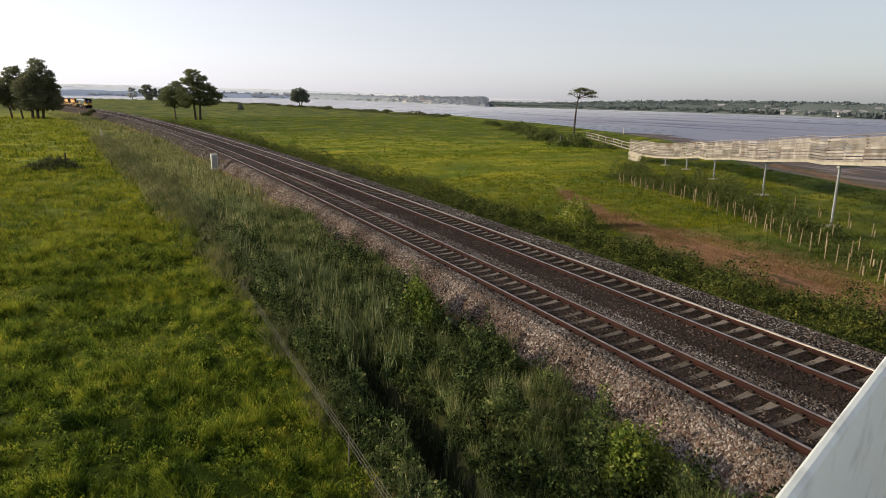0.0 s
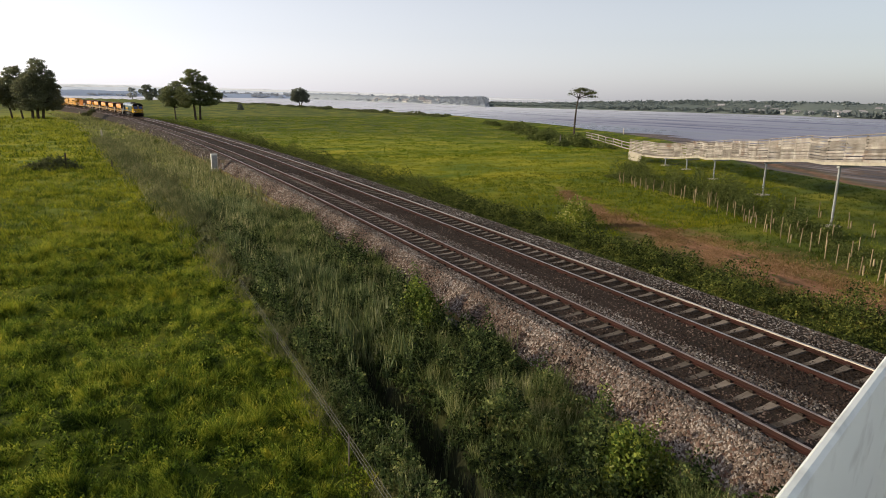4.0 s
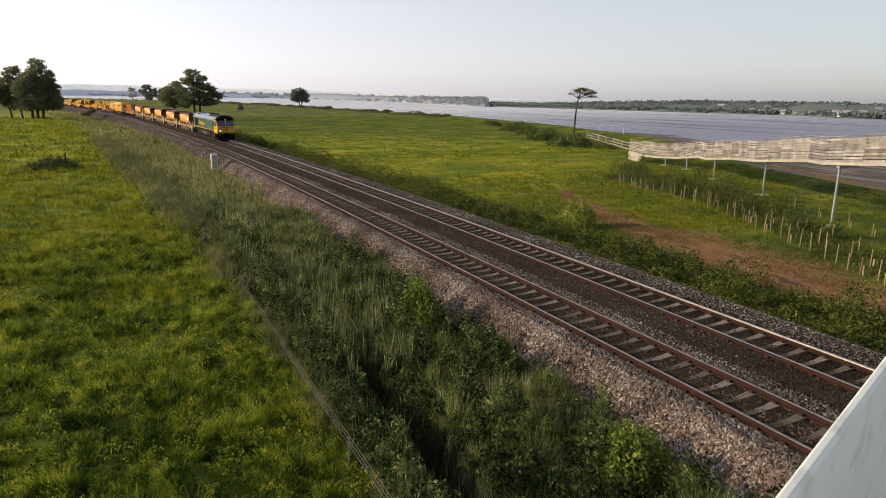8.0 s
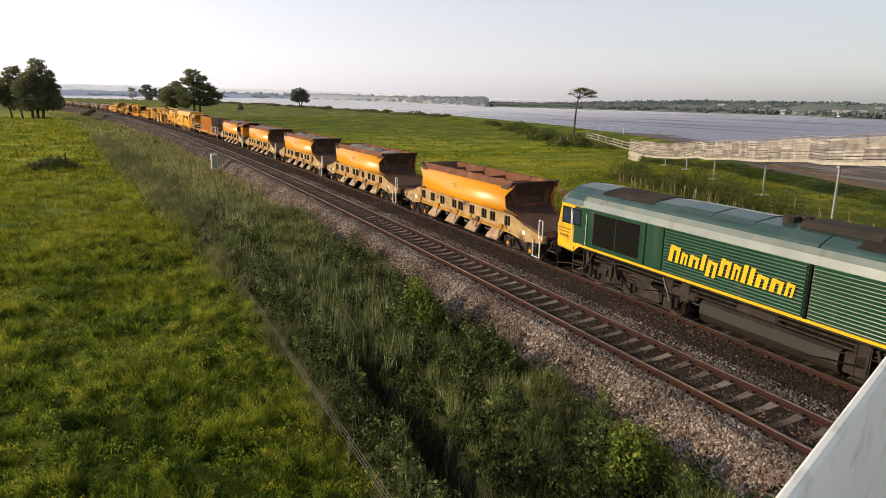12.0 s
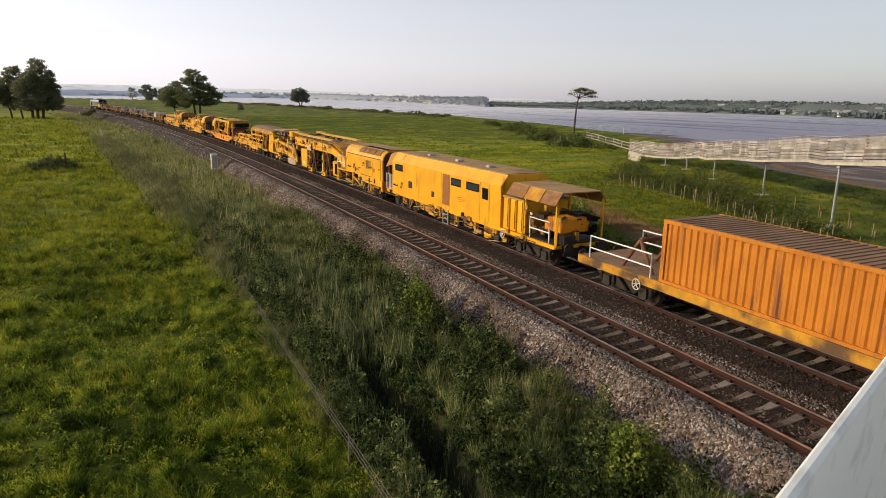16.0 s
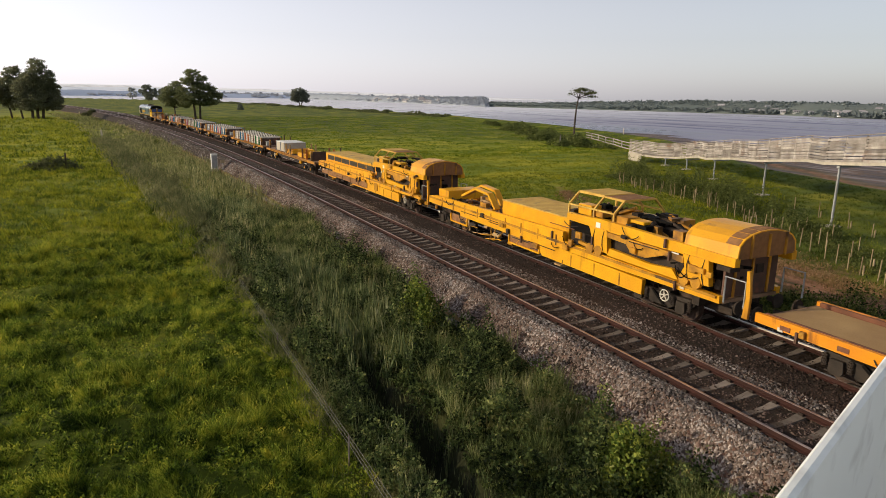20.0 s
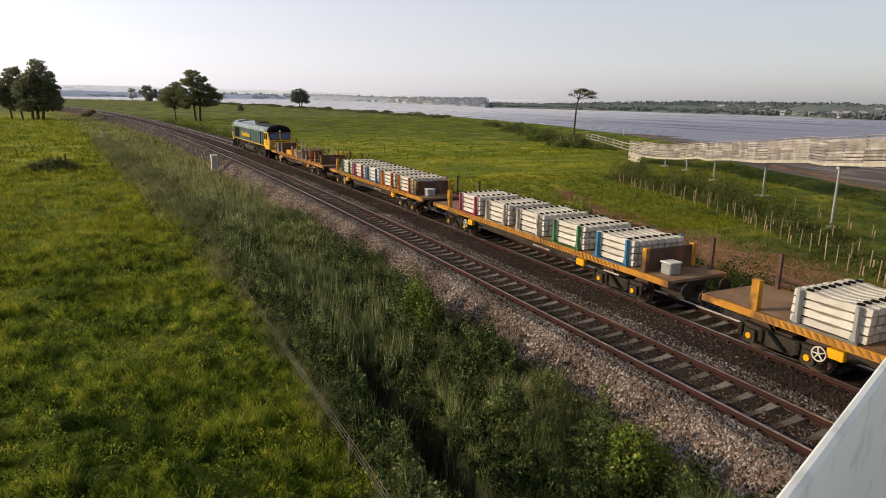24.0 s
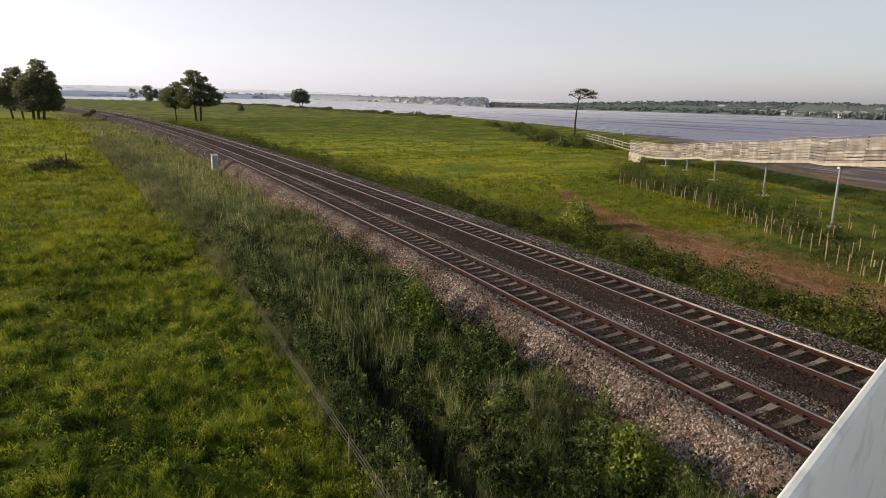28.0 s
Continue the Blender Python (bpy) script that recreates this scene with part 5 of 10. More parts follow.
stones(46000, 6, 75, [(-6.4, -5.3)], [1], 1.7, 0.07, "shoulder_stones", M_STONE_TAN, "loose tan ballast stones on the shoulder", shoulder_z)
stones(21000, 6, 75, [(-5.6, -4.7)], [1], 1.7, 0.066, "edge_stones", M_STONE, "loose pale grey ballast stones beside the rail", shoulder_z)
stones(26000, 6, 60, [(-3.1, -2.1), (1.2, 3.6)], [3, 4], 1.6, 0.06, "six_foot_stones", M_STONE, "pale ballast stones between the tracks", shoulder_z)
stones(30000, 6, 60, [(-4.78, -3.1), (-2.4, -0.82)], [1, 1], 1.6, 0.05, "near_crib_stones", M_STONE_BROWN, "brown ballast between the sleepers", shoulder_z)
stones(20000, 6, 60, [(-0.8, 0.8), (0.82, 1.6)], [5, 2], 1.6, 0.05, "crib_stones", M_STONE_DARK, "dark oily ballast between the sleepers", shoulder_z)
FAR_Z = (lambda o: shoulder_z(np.minimum(o, 4.2)) - 0.03)
stones(15000, 58, 260, [(-6.4, -4.7), (1.0, 3.6)], [4, 3], 1.3, 0.13, "far_shoulder_stones", M_STONE, "pale ballast edges further down the line", FAR_Z)
stones(11000, 58, 230, [(-4.7, -0.9), (-0.9, 0.9)], [4, 2], 1.3, 0.13, "far_stones", M_STONE_BROWN, "brown ballast further down the line", FAR_Z)


# ---- the far shore ----
def hill(name, line, tops, depth, material, label, seed):
    """A long low rise along a line on the plan."""
    r = np.random.default_rng(seed)
    pts = [Vector((*p, 0)) for p in line]
    bm = bmesh.new()
    rows = []
    n = 60
    for i in range(n + 1):
        w = i / n * (len(pts) - 1)
        k = min(int(w), len(pts) - 2)
        p, q = pts[k], pts[k + 1]
        c = p.lerp(q, w - k)
        out = Vector((c.x, c.y, 0)).normalized()
        t = float(np.interp(i / n, np.linspace(0, 1, len(tops)), tops)) * (1 + 0.06 * math.sin(i * 0.5 + seed) + 0.03 * math.sin(i * 1.7))
        rows.append([bm.verts.new(c + out * (depth * u) + Vector((0, 0, z))) for u, z in ((0, -3.3), (0.04, -1.8), (0.25, t * 0.35), (0.6, t * 0.8), (1.0, t), (1.6, t * 0.5), (2.2, -3.3))])
    for a, b in zip(rows, rows[1:]):
        for j in range(6):
            bm.faces.new((a[j], a[j + 1], b[j + 1], b[j]))
    bmesh.ops.recalc_face_normals(bm, faces=bm.faces)
    return tagged(part(name, bm, material, smooth=True), label, "hills", kind="structure")


# aerial haze is painted into the far land as paler, bluer base colours
M_FAR = mat("hazed_fields", (0.12, 0.15, 0.145), (0.16, 0.185, 0.17), 0.9, scale=0.02, fine=0.15, bump=0.0, stain=(0.13, 0.16, 0.15))
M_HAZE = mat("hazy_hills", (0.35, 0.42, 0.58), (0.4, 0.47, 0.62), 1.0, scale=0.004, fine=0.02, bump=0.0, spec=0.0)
M_HAZE_FAR = mat("haze_pale_hills", (0.92, 0.94, 1.0), (0.95, 0.97, 1.0), 1.0, scale=0.004, fine=0.02, bump=0.0, spec=0.0)
# the far woods carry the haze in their leaf colour too
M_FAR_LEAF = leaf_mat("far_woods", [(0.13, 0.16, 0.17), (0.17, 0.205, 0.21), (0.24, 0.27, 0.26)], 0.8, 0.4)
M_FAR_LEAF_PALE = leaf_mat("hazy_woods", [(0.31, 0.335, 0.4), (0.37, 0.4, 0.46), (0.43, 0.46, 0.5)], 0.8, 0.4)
M_TILE = mat("far_roofs", (0.32, 0.32, 0.36), (0.38, 0.36, 0.38), 0.8, spread=0.3)
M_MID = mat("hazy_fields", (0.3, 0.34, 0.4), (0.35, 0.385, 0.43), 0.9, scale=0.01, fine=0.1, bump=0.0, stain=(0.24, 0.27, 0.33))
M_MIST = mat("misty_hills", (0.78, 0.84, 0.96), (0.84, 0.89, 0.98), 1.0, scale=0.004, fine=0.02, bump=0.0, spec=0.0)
BELT = [(560, 1500), (330, 1640), (120, 1700), (-60, 1700), (-300, 1600)]
NEAR_SHORE = [(520, 60), (470, 200), (437, 270), (462, 329), (452, 363), (438, 419), (408, 538), (380, 640)]
MID_SHORE = [(352, 602), (385, 740), (395, 952), (401, 1256), (395, 1700)]
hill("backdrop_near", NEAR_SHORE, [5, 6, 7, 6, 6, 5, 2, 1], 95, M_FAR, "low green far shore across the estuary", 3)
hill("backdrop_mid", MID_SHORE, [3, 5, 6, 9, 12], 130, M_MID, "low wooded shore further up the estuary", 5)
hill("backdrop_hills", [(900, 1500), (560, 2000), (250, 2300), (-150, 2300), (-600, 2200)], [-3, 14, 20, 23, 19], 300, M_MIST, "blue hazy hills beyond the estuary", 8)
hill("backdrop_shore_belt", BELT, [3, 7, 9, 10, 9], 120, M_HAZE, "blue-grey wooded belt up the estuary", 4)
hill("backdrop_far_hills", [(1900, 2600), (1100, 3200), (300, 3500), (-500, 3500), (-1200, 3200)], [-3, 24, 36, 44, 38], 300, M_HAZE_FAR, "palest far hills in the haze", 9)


def far_woods():
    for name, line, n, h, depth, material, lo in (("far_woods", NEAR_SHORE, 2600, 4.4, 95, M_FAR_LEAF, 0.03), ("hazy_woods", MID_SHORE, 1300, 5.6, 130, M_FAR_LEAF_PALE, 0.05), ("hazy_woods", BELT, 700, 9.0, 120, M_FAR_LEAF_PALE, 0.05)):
        pieces = []
        line = np.array(line, dtype=float)
        u = rng.uniform(0, len(line) - 1, n)
        c = np.stack([np.interp(u, np.arange(len(line)), line[:, k]) for k in (0, 1)], 1)
        out = c / np.linalg.norm(c, axis=1)[:, None]
        w = rng.uniform(lo, 1.0, n)
        # open fields between the woods
        ok = (patchy(c[:, 0] * 3 + c[:, 1] * 2, w * 60, 60.0) > 0.24) | (w > 0.8)
        fall = np.clip((len(line) - 1 - u) / 2.0, 0.35, 1)
        c = c + out * (depth * w)[:, None]
        for (x, y), ww, fl in zip(c[ok], w[ok], fall[ok]):
            r = rng.uniform(2.0, 5.0) * fl * (2.5 if line[0][1] > 1000 else 1)
            q = rng.normal(size=(26, 3))
            q /= np.linalg.norm(q, axis=1)[:, None]
            q *= np.array([r, r, h * rng.uniform(0.35, 0.8) * fl * (0.45 + 0.55 * ww)])
            pieces.append(q + np.array([x, y, 6.0 * ww * fl - 1.2]))
        leafy(name, pieces, 3.0 if line[0][1] > 1000 else 1.3, material, "woods and hedges on the far shore", "woods", "stuff")


far_woods()


def house(x, y, z, w, h, turn):
    e = empty("house", pose(x, y, z, 0, 0, turn), label="small white-walled house on the far shore", category="house", group="far shore houses")
    bm = bmesh.new()
    box(bm, -w / 2, w / 2, -w * 0.32, w * 0.32, -1.0, h)
    part("wall", bm, M_STUCCO, e)
    bm = bmesh.new()
    prism(bm, [(-w * 0.36, h - 0.05), (w * 0.36, h - 0.05), (0, h + w * 0.26)], -w / 2 - 0.15, w / 2 + 0.15, "x")
    part("roof", bm, M_TILE, e)
    for k in (-0.3, 0.05, 0.32):
        bm = bmesh.new()
        box(bm, w * k - 0.35, w * k + 0.35, -w * 0.32 - 0.05, -w * 0.32 + 0.05, h * 0.4, h * 0.4 + 0.9)
        part("window", bm, M_DARKGLASS, e)


M_STUCCO = mat("far_house_stucco", (0.72, 0.71, 0.7), (0.62, 0.61, 0.6), 0.8, spread=0.3)
M_DARKGLASS = glass("window_glass", (0.05, 0.06, 0.07))
for i in range(46):
    if i < 30:
        line, depth, lo, hi = NEAR_SHORE, 95, 1.6, 4.6
    else:
        line, depth, lo, hi = MID_SHORE, 130, 1.2, 2.6
    u = rng.uniform(lo, hi)
    k = int(u)
    x, y = (line[k][j] + (line[k + 1][j] - line[k][j]) * (u - k) for j in (0, 1))
    o = Vector((x, y, 0)).normalized() * depth * rng.uniform(0.02, 0.16 if i % 3 else 0.4)
    house(x + o.x, y + o.y, -1.7 + 0.1 * o.length, rng.uniform(2.4, 5.2) * (1.0 if i < 30 else 1.7), rng.uniform(0.9, 1.5) * (1.0 if i < 30 else 1.6), rng.uniform(-62, -38))


def dry_hay():
    """Cut dry grass lying on the worn track beside the stakes."""
    n = 60000
    y = rng.uniform(9, 47, n)
    c = np.interp(y, PATH_Y, PATH_X)
    w = np.interp(y, PATH_Y, PATH_W) * 1.5
    x = c + 0.3 + rng.normal(size=n) * w * 0.6
    keep = patchy(x, y, 1.4) > rng.uniform(0.2, 0.7, n)
    x, y = x[keep], y[keep]
    v, f = blades(np.stack([x, y], 1), height(x, y), np.full(len(x), 0.12), np.full(len(x), 0.02), 1.6)
    tagged(new("dry_hay", fast_mesh("dry_hay", v, f, M_HAY, 3)), "cut dry brown grass lying on bare earth", "hay", kind="stuff")


M_HAY = leaf_mat("dry_hay_blades", [(0.1, 0.088, 0.028), (0.21, 0.132, 0.058), (0.35, 0.205, 0.115), (0.45, 0.3, 0.18)], 0.8, 0.15)
dry_hay()


# ---- the engineering train ----
M_GREEN = mat("loco_green", (0.011, 0.05, 0.027), (0.015, 0.062, 0.034), 0.3, spec=0.5, scale=1.0, bump=0.03, stain=(0.04, 0.065, 0.042), stain_at=0.57, streak=True)
M_CAB_YELLOW = mat("cab_yellow", (0.78, 0.47, 0.015), (0.72, 0.42, 0.02), 0.45, scale=1.5, bump=0.04, stain=(0.35, 0.22, 0.05), stain_at=0.64)
M_NOSE_YELLOW = mat("grimy_nose_yellow", (0.62, 0.36, 0.02), (0.36, 0.2, 0.03), 0.5, scale=1.8, bump=0.05, stain=(0.12, 0.07, 0.03), stain_at=0.56)
M_ROOF_GREY = mat("roof_teal_grey", (0.03, 0.07, 0.07), (0.05, 0.09, 0.088), 0.2, spec=1.0, scale=0.8, bump=0.05, stain=(0.06, 0.06, 0.055), stain_at=0.58)
M_SHOULDER = mat("roof_shoulder", (0.22, 0.255, 0.235), (0.16, 0.19, 0.175), 0.24, spec=0.9, scale=0.9, bump=0.04, stain=(0.14, 0.14, 0.12), stain_at=0.58, streak=True)
M_SOOT = mat("sooty_roof", (0.022, 0.019, 0.017), (0.05, 0.04, 0.034), 0.85, scale=0.9)
M_BLACK = mat("black_frame", (0.007, 0.007, 0.007), (0.011, 0.01, 0.009), 0.7, spec=0.04)
M_UNDER = mat("underframe_grime", (0.026, 0.02, 0.017), (0.05, 0.037, 0.028), 0.75, scale=3.0, bump=0.5, stain=(0.12, 0.085, 0.06), stain_at=0.63)
M_BOGIE = mat("bogie_grime", (0.05, 0.039, 0.031), (0.022, 0.018, 0.015), 0.75, scale=3.0, bump=0.5)
M_WHEEL = mat("wheel_steel", (0.09, 0.06, 0.047), (0.055, 0.037, 0.03), 0.6, 0.4)
M_GLASS = glass("cab_glass", (0.03, 0.04, 0.07))
M_YELLOW = mat("plant_yellow", (0.78, 0.39, 0.005), (0.66, 0.31, 0.007), 0.38, spec=0.45, scale=0.9, bump=0.05, stain=(0.38, 0.165, 0.014), stain_at=0.6, streak=True)
M_YELLOW_WORN = mat("scuffed_yellow", (0.74, 0.37, 0.01), (0.5, 0.24, 0.014), 0.45, spec=0.4, scale=2.2, bump=0.1, stain=(0.16, 0.08, 0.025), stain_at=0.56)
M_YELLOW_DIRTY = mat("worn_yellow", (0.56, 0.27, 0.014), (0.3, 0.135, 0.018), 0.5, spec=0.35, scale=1.8, bump=0.15, stain=(0.10, 0.055, 0.025), stain_at=0.52)
M_ORANGE = mat("hopper_orange", (0.80, 0.33, 0.008), (0.74, 0.30, 0.01), 0.32, spec=0.45, scale=0.6, bump=0.04, stain=(0.42, 0.16, 0.025), stain_at=0.6, streak=True)
M_BEAM_ORANGE = mat("beam_orange", (0.78, 0.29, 0.01), (0.66, 0.25, 0.015), 0.5, scale=1.2, bump=0.08, stain=(0.22, 0.085, 0.025), stain_at=0.57, streak=True)
M_HOPPER_RUST = mat("hopper_rust", (0.20, 0.085, 0.05), (0.13, 0.06, 0.04), 0.85, scale=1.5, bump=0.4, stain=(0.28, 0.13, 0.07))
M_HOPPER_DARK = mat("hopper_scoop", (0.075, 0.046, 0.038), (0.12, 0.068, 0.05), 0.7, scale=2.0, stain=(0.2, 0.085, 0.05))
M_CREAM = mat("grimy_cream", (0.47, 0.33, 0.16), (0.35, 0.22, 0.095), 0.65, spec=0.3, scale=2.5, bump=0.2, stain=(0.12, 0.062, 0.032), stain_at=0.56)
M_DULLWHITE = mat("dull_white_steel", (0.5, 0.46, 0.4), (0.36, 0.31, 0.25), 0.7, scale=3.0, stain=(0.2, 0.1, 0.05), stain_at=0.55)
M_PALE = mat("pale_chute", (0.46, 0.34, 0.24), (0.33, 0.22, 0.14), 0.7, scale=3.0, stain=(0.2, 0.1, 0.05), stain_at=0.54)
M_LOAD = mat("stone_load", (0.22, 0.22, 0.23), (0.3, 0.29, 0.29), 0.95, scale=6.0, fine=22.0, bump=1.0)
M_CONTAINER = mat("container_orange", (0.52, 0.19, 0.018), (0.42, 0.145, 0.016), 0.6, scale=0.9, bump=0.08, stain=(0.25, 0.095, 0.03), stain_at=0.57, streak=True)
M_CONT_TOP = mat("container_roof", (0.27, 0.17, 0.11), (0.2, 0.12, 0.08), 0.8, scale=0.8)
M_TAN = mat("dusty_tan_roof", (0.42, 0.28, 0.13), (0.32, 0.2, 0.095), 0.75, scale=0.7, stain=(0.2, 0.12, 0.07))
M_MESH = mat("brown_mesh_panel", (0.30, 0.15, 0.06), (0.2, 0.1, 0.045), 0.7, scale=4.0, fine=80.0, bump=0.6)
M_RUSTGOLD = mat("rusty_gold_sheet", (0.42, 0.2, 0.04), (0.32, 0.15, 0.04), 0.65, scale=0.8, bump=0.08, stain=(0.24, 0.12, 0.05), stain_at=0.55)
M_GOLDMESH = mat("gold_mesh", (0.25, 0.13, 0.03), (0.18, 0.09, 0.025), 0.5, scale=4.0, fine=80.0, bump=0.6)
M_DECK = mat("wagon_deck", (0.20, 0.12, 0.07), (0.30, 0.19, 0.12), 0.85, scale=1.2, stain=(0.1, 0.06, 0.04))
M_STRIPE = mat("buffer_brown", (0.33, 0.17, 0.04), (0.2, 0.1, 0.035), 0.7)
M_LAMP = lamp_mat("headlamp", (1.0, 0.95, 0.85), 4.0)
M_RED = mat("red_paint", (0.5, 0.06, 0.02), (0.42, 0.05, 0.02), 0.5)
M_SIGN_BLUE = mat("blue_paint", (0.05, 0.21, 0.38), (0.045, 0.17, 0.3), 0.5, stain=(0.12, 0.18, 0.24))
M_PINK = mat("pink_paint", (0.44, 0.07, 0.15), (0.36, 0.055, 0.12), 0.5, stain=(0.22, 0.08, 0.1))
M_OLDSLEEPER = mat("old_sleeper", (0.36, 0.23, 0.15), (0.22, 0.14, 0.09), 0.9, scale=2.0, spread=0.3, stain=(0.1, 0.065, 0.045))
M_LIME = mat("green_paint", (0.06, 0.22, 0.08), (0.05, 0.17, 0.065), 0.55, stain=(0.1, 0.12, 0.06))
M_POST_ORANGE = mat("post_orange", (0.56, 0.17, 0.03), (0.42, 0.12, 0.025), 0.5, stain=(0.2, 0.08, 0.03))

M_DULLPLATE = mat("notice_plate", (0.6, 0.57, 0.5), (0.5, 0.46, 0.4), 0.6)

W = 1.38
RUNS = []


def vehicle(name, u0, u1, label, category, group=""):
    """A thing that runs with the train, and a function from train metres to its own."""
    c = (u0 + u1) / 2
    e = empty(name, label=label, category=category, group=group)
    RUNS.append((e, c))
    return e, (lambda u: u - c)


def P(parent, name, material, *boxes, bevel=0.0, label=""):
    """One part out of boxes (x0, x1, y0, y1, z0, z1)."""
    bm = bmesh.new()
    for b in boxes:
        box(bm, *b, bevel)
    return part(name, bm, material, parent, label)


def rails(parent, name, pts, r, material, label=""):
    bm = tube(bmesh.new(), pts, r, 6)
    bmesh.ops.recalc_face_normals(bm, faces=bm.faces)
    return part(name, bm, material, parent, label)


WHEEL = None


def wheel_mesh():
    global WHEEL
    if WHEEL is None:
        bm = bmesh.new()
        rod(bm, (-0.06, 0, 0), (0.06, 0, 0), 0.46, seg=20)
        rod(bm, (-0.09, 0, 0), (-0.06, 0, 0), 0.5, seg=20)
        rod(bm, (0.05, 0, 0), (0.14, 0, 0), 0.13, seg=10)
        WHEEL = bpy.data.meshes.new("wheel")
        bm.to_mesh(WHEEL)
        bm.free()
        WHEEL.materials.append(M_WHEEL)
    return WHEEL


SPRING = None


def spring_mesh():
    """A stack of coil rings."""
    global SPRING
    if SPRING is None:
        bm = bmesh.new()
        for k in range(5):
            rod(bm, (0, 0, k * 0.065), (0, 0, k * 0.065 + 0.038), 0.085, seg=10)
        rod(bm, (0, 0, 0), (0, 0, 0.33), 0.05, seg=8)
        SPRING = bpy.data.meshes.new("spring")
        bm.to_mesh(SPRING)
        bm.free()
        SPRING.materials.append(M_UNDER)
    return SPRING


def bogie(parent, y, axles, material=None, tip=None):
    """A bogie with side frames, springs, brake gear and wheels; axles: their places along it."""
    lo, hi = min(axles), max(axles)
    body = material or M_BOGIE
    b = part("bogie", box(bmesh.new(), -1.0, 1.0, y - 0.25, y + 0.25, 0.4, 0.8), body, parent)
    for sd in (-1, 1):
        bm = bmesh.new()
        x0, x1 = sorted((sd * 0.98, sd * 1.14))
        prism(bm, [(y + lo - 0.5, 0.66), (y + lo - 0.36, 0.5), (y + lo + 0.25, 0.5), (y + lo + 0.5, 0.3), (y + hi - 0.5, 0.3), (y + hi - 0.25, 0.5), (y + hi + 0.36, 0.5), (y + hi + 0.5, 0.66), (y + hi + 0.3, 0.8), (y + 0.4, 0.74), (y - 0.4, 0.74), (y + lo - 0.3, 0.8)], x0, x1, "x")
        part("side_frame", bm, body, b)
        for a in axles:
            bm = bmesh.new()
            prism(bm, [(y + a - 0.2, 0.36), (y + a - 0.12, 0.26), (y + a + 0.12, 0.26), (y + a + 0.2, 0.36), (y + a + 0.17, 0.66), (y + a - 0.17, 0.66)], *sorted((sd * 1.1, sd * 1.25)), "x")
            part("axle_box", bm, body, b)
            for k in (-0.34, 0.34):
                shared("spring", spring_mesh(), b, pose(sd * 1.17, y + a + k, 0.42))
        rails(b, "brake_rod", [(sd * 1.2, y + lo - 0.3, 0.3), (sd * 1.22, y, 0.24), (sd * 1.2, y + hi + 0.3, 0.3)], 0.025, M_UNDER)
        rails(b, "damper", [(sd * 1.24, y - 0.25, 0.36), (sd * 1.24, y + 0.3, 0.78)], 0.045, M_BLACK)
    for a in axles:
        for sd in (-1, 1):
            shared("wheel", wheel_mesh(), b, pose(sd * 0.79, y + a, 0.465, 0, 0, 0 if sd > 0 else 180))
            if tip:
                t = bmesh.new()
                rod(t, (sd * 1.23, y + a, 0.47), (sd * 1.29, y + a, 0.47), 0.09, seg=10)
                part("axle_cap", t, tip, b)
    return b


def buffers(parent, y0, y1, z=0.98):
    for y, d in ((y0, -1), (y1, 1)):
        for sd in (-1, 1):
            bm = bmesh.new()
            rod(bm, (sd * 0.87, y, z), (sd * 0.87, y + d * 0.3, z), 0.09, seg=10)
            rod(bm, (sd * 0.87, y + d * 0.3, z), (sd * 0.87, y + d * 0.36, z), 0.23, seg=14)
            part("buffer", bm, M_UNDER, parent)
        bm = bmesh.new()
        box(bm, -0.08, 0.08, min(y, y + d * 0.42), max(y, y + d * 0.42), 0.78, 0.98)
        part("coupling", bm, M_BLACK, parent)


def handwheel(parent, x, y, z, material=None):
    bm = bmesh.new()
    n = 14
    ring = [(x, y + 0.19 * math.cos(i * math.tau / n), z + 0.19 * math.sin(i * math.tau / n)) for i in range(n)]
    for i in range(n):
        rod(bm, ring[i], ring[(i + 1) % n], 0.02, seg=6)
    for i in range(0, n, 3):
        rod(bm, (x, y, z), ring[i], 0.02, seg=5)
    part("handwheel", bm, material or M_DULLPLATE, parent, "pale brake handwheel")


def machinery(parent, y0, y1, z0, z1, n, seed, half=1.0, materials=None):
    """Pipes, rams, hoses and housings packed between frames."""
    r = np.random.default_rng(seed)
    for m in materials or (M_UNDER, M_YELLOW_DIRTY, M_BLACK):
        bm = bmesh.new()
        for _ in range(n):
            x, y, z = r.uniform(-half, half), r.uniform(y0, y1), r.uniform(z0, z1)
            k = r.random()
            if k < 0.4:
                w = r.uniform(0.08, 0.3, 3)
                box(bm, x - w[0], x + w[0], y - w[1], y + w[1], max(z - w[2], z0), min(z + w[2], z1))
            elif k < 0.75:
                rod(bm, (x, y, z), (x + r.uniform(-0.3, 0.3), y + r.uniform(-0.9, 0.9), np.clip(z + r.uniform(-0.4, 0.4), z0, z1)), r.uniform(0.03, 0.08), seg=6)
            else:
                bar(bm, (x, y - 0.5, z), (x, y + 0.5, np.clip(z + r.uniform(-0.3, 0.3), z0, z1)), r.uniform(0.05, 0.12))
        tagged(part("machinery", bm, m, parent), kind="stuff")


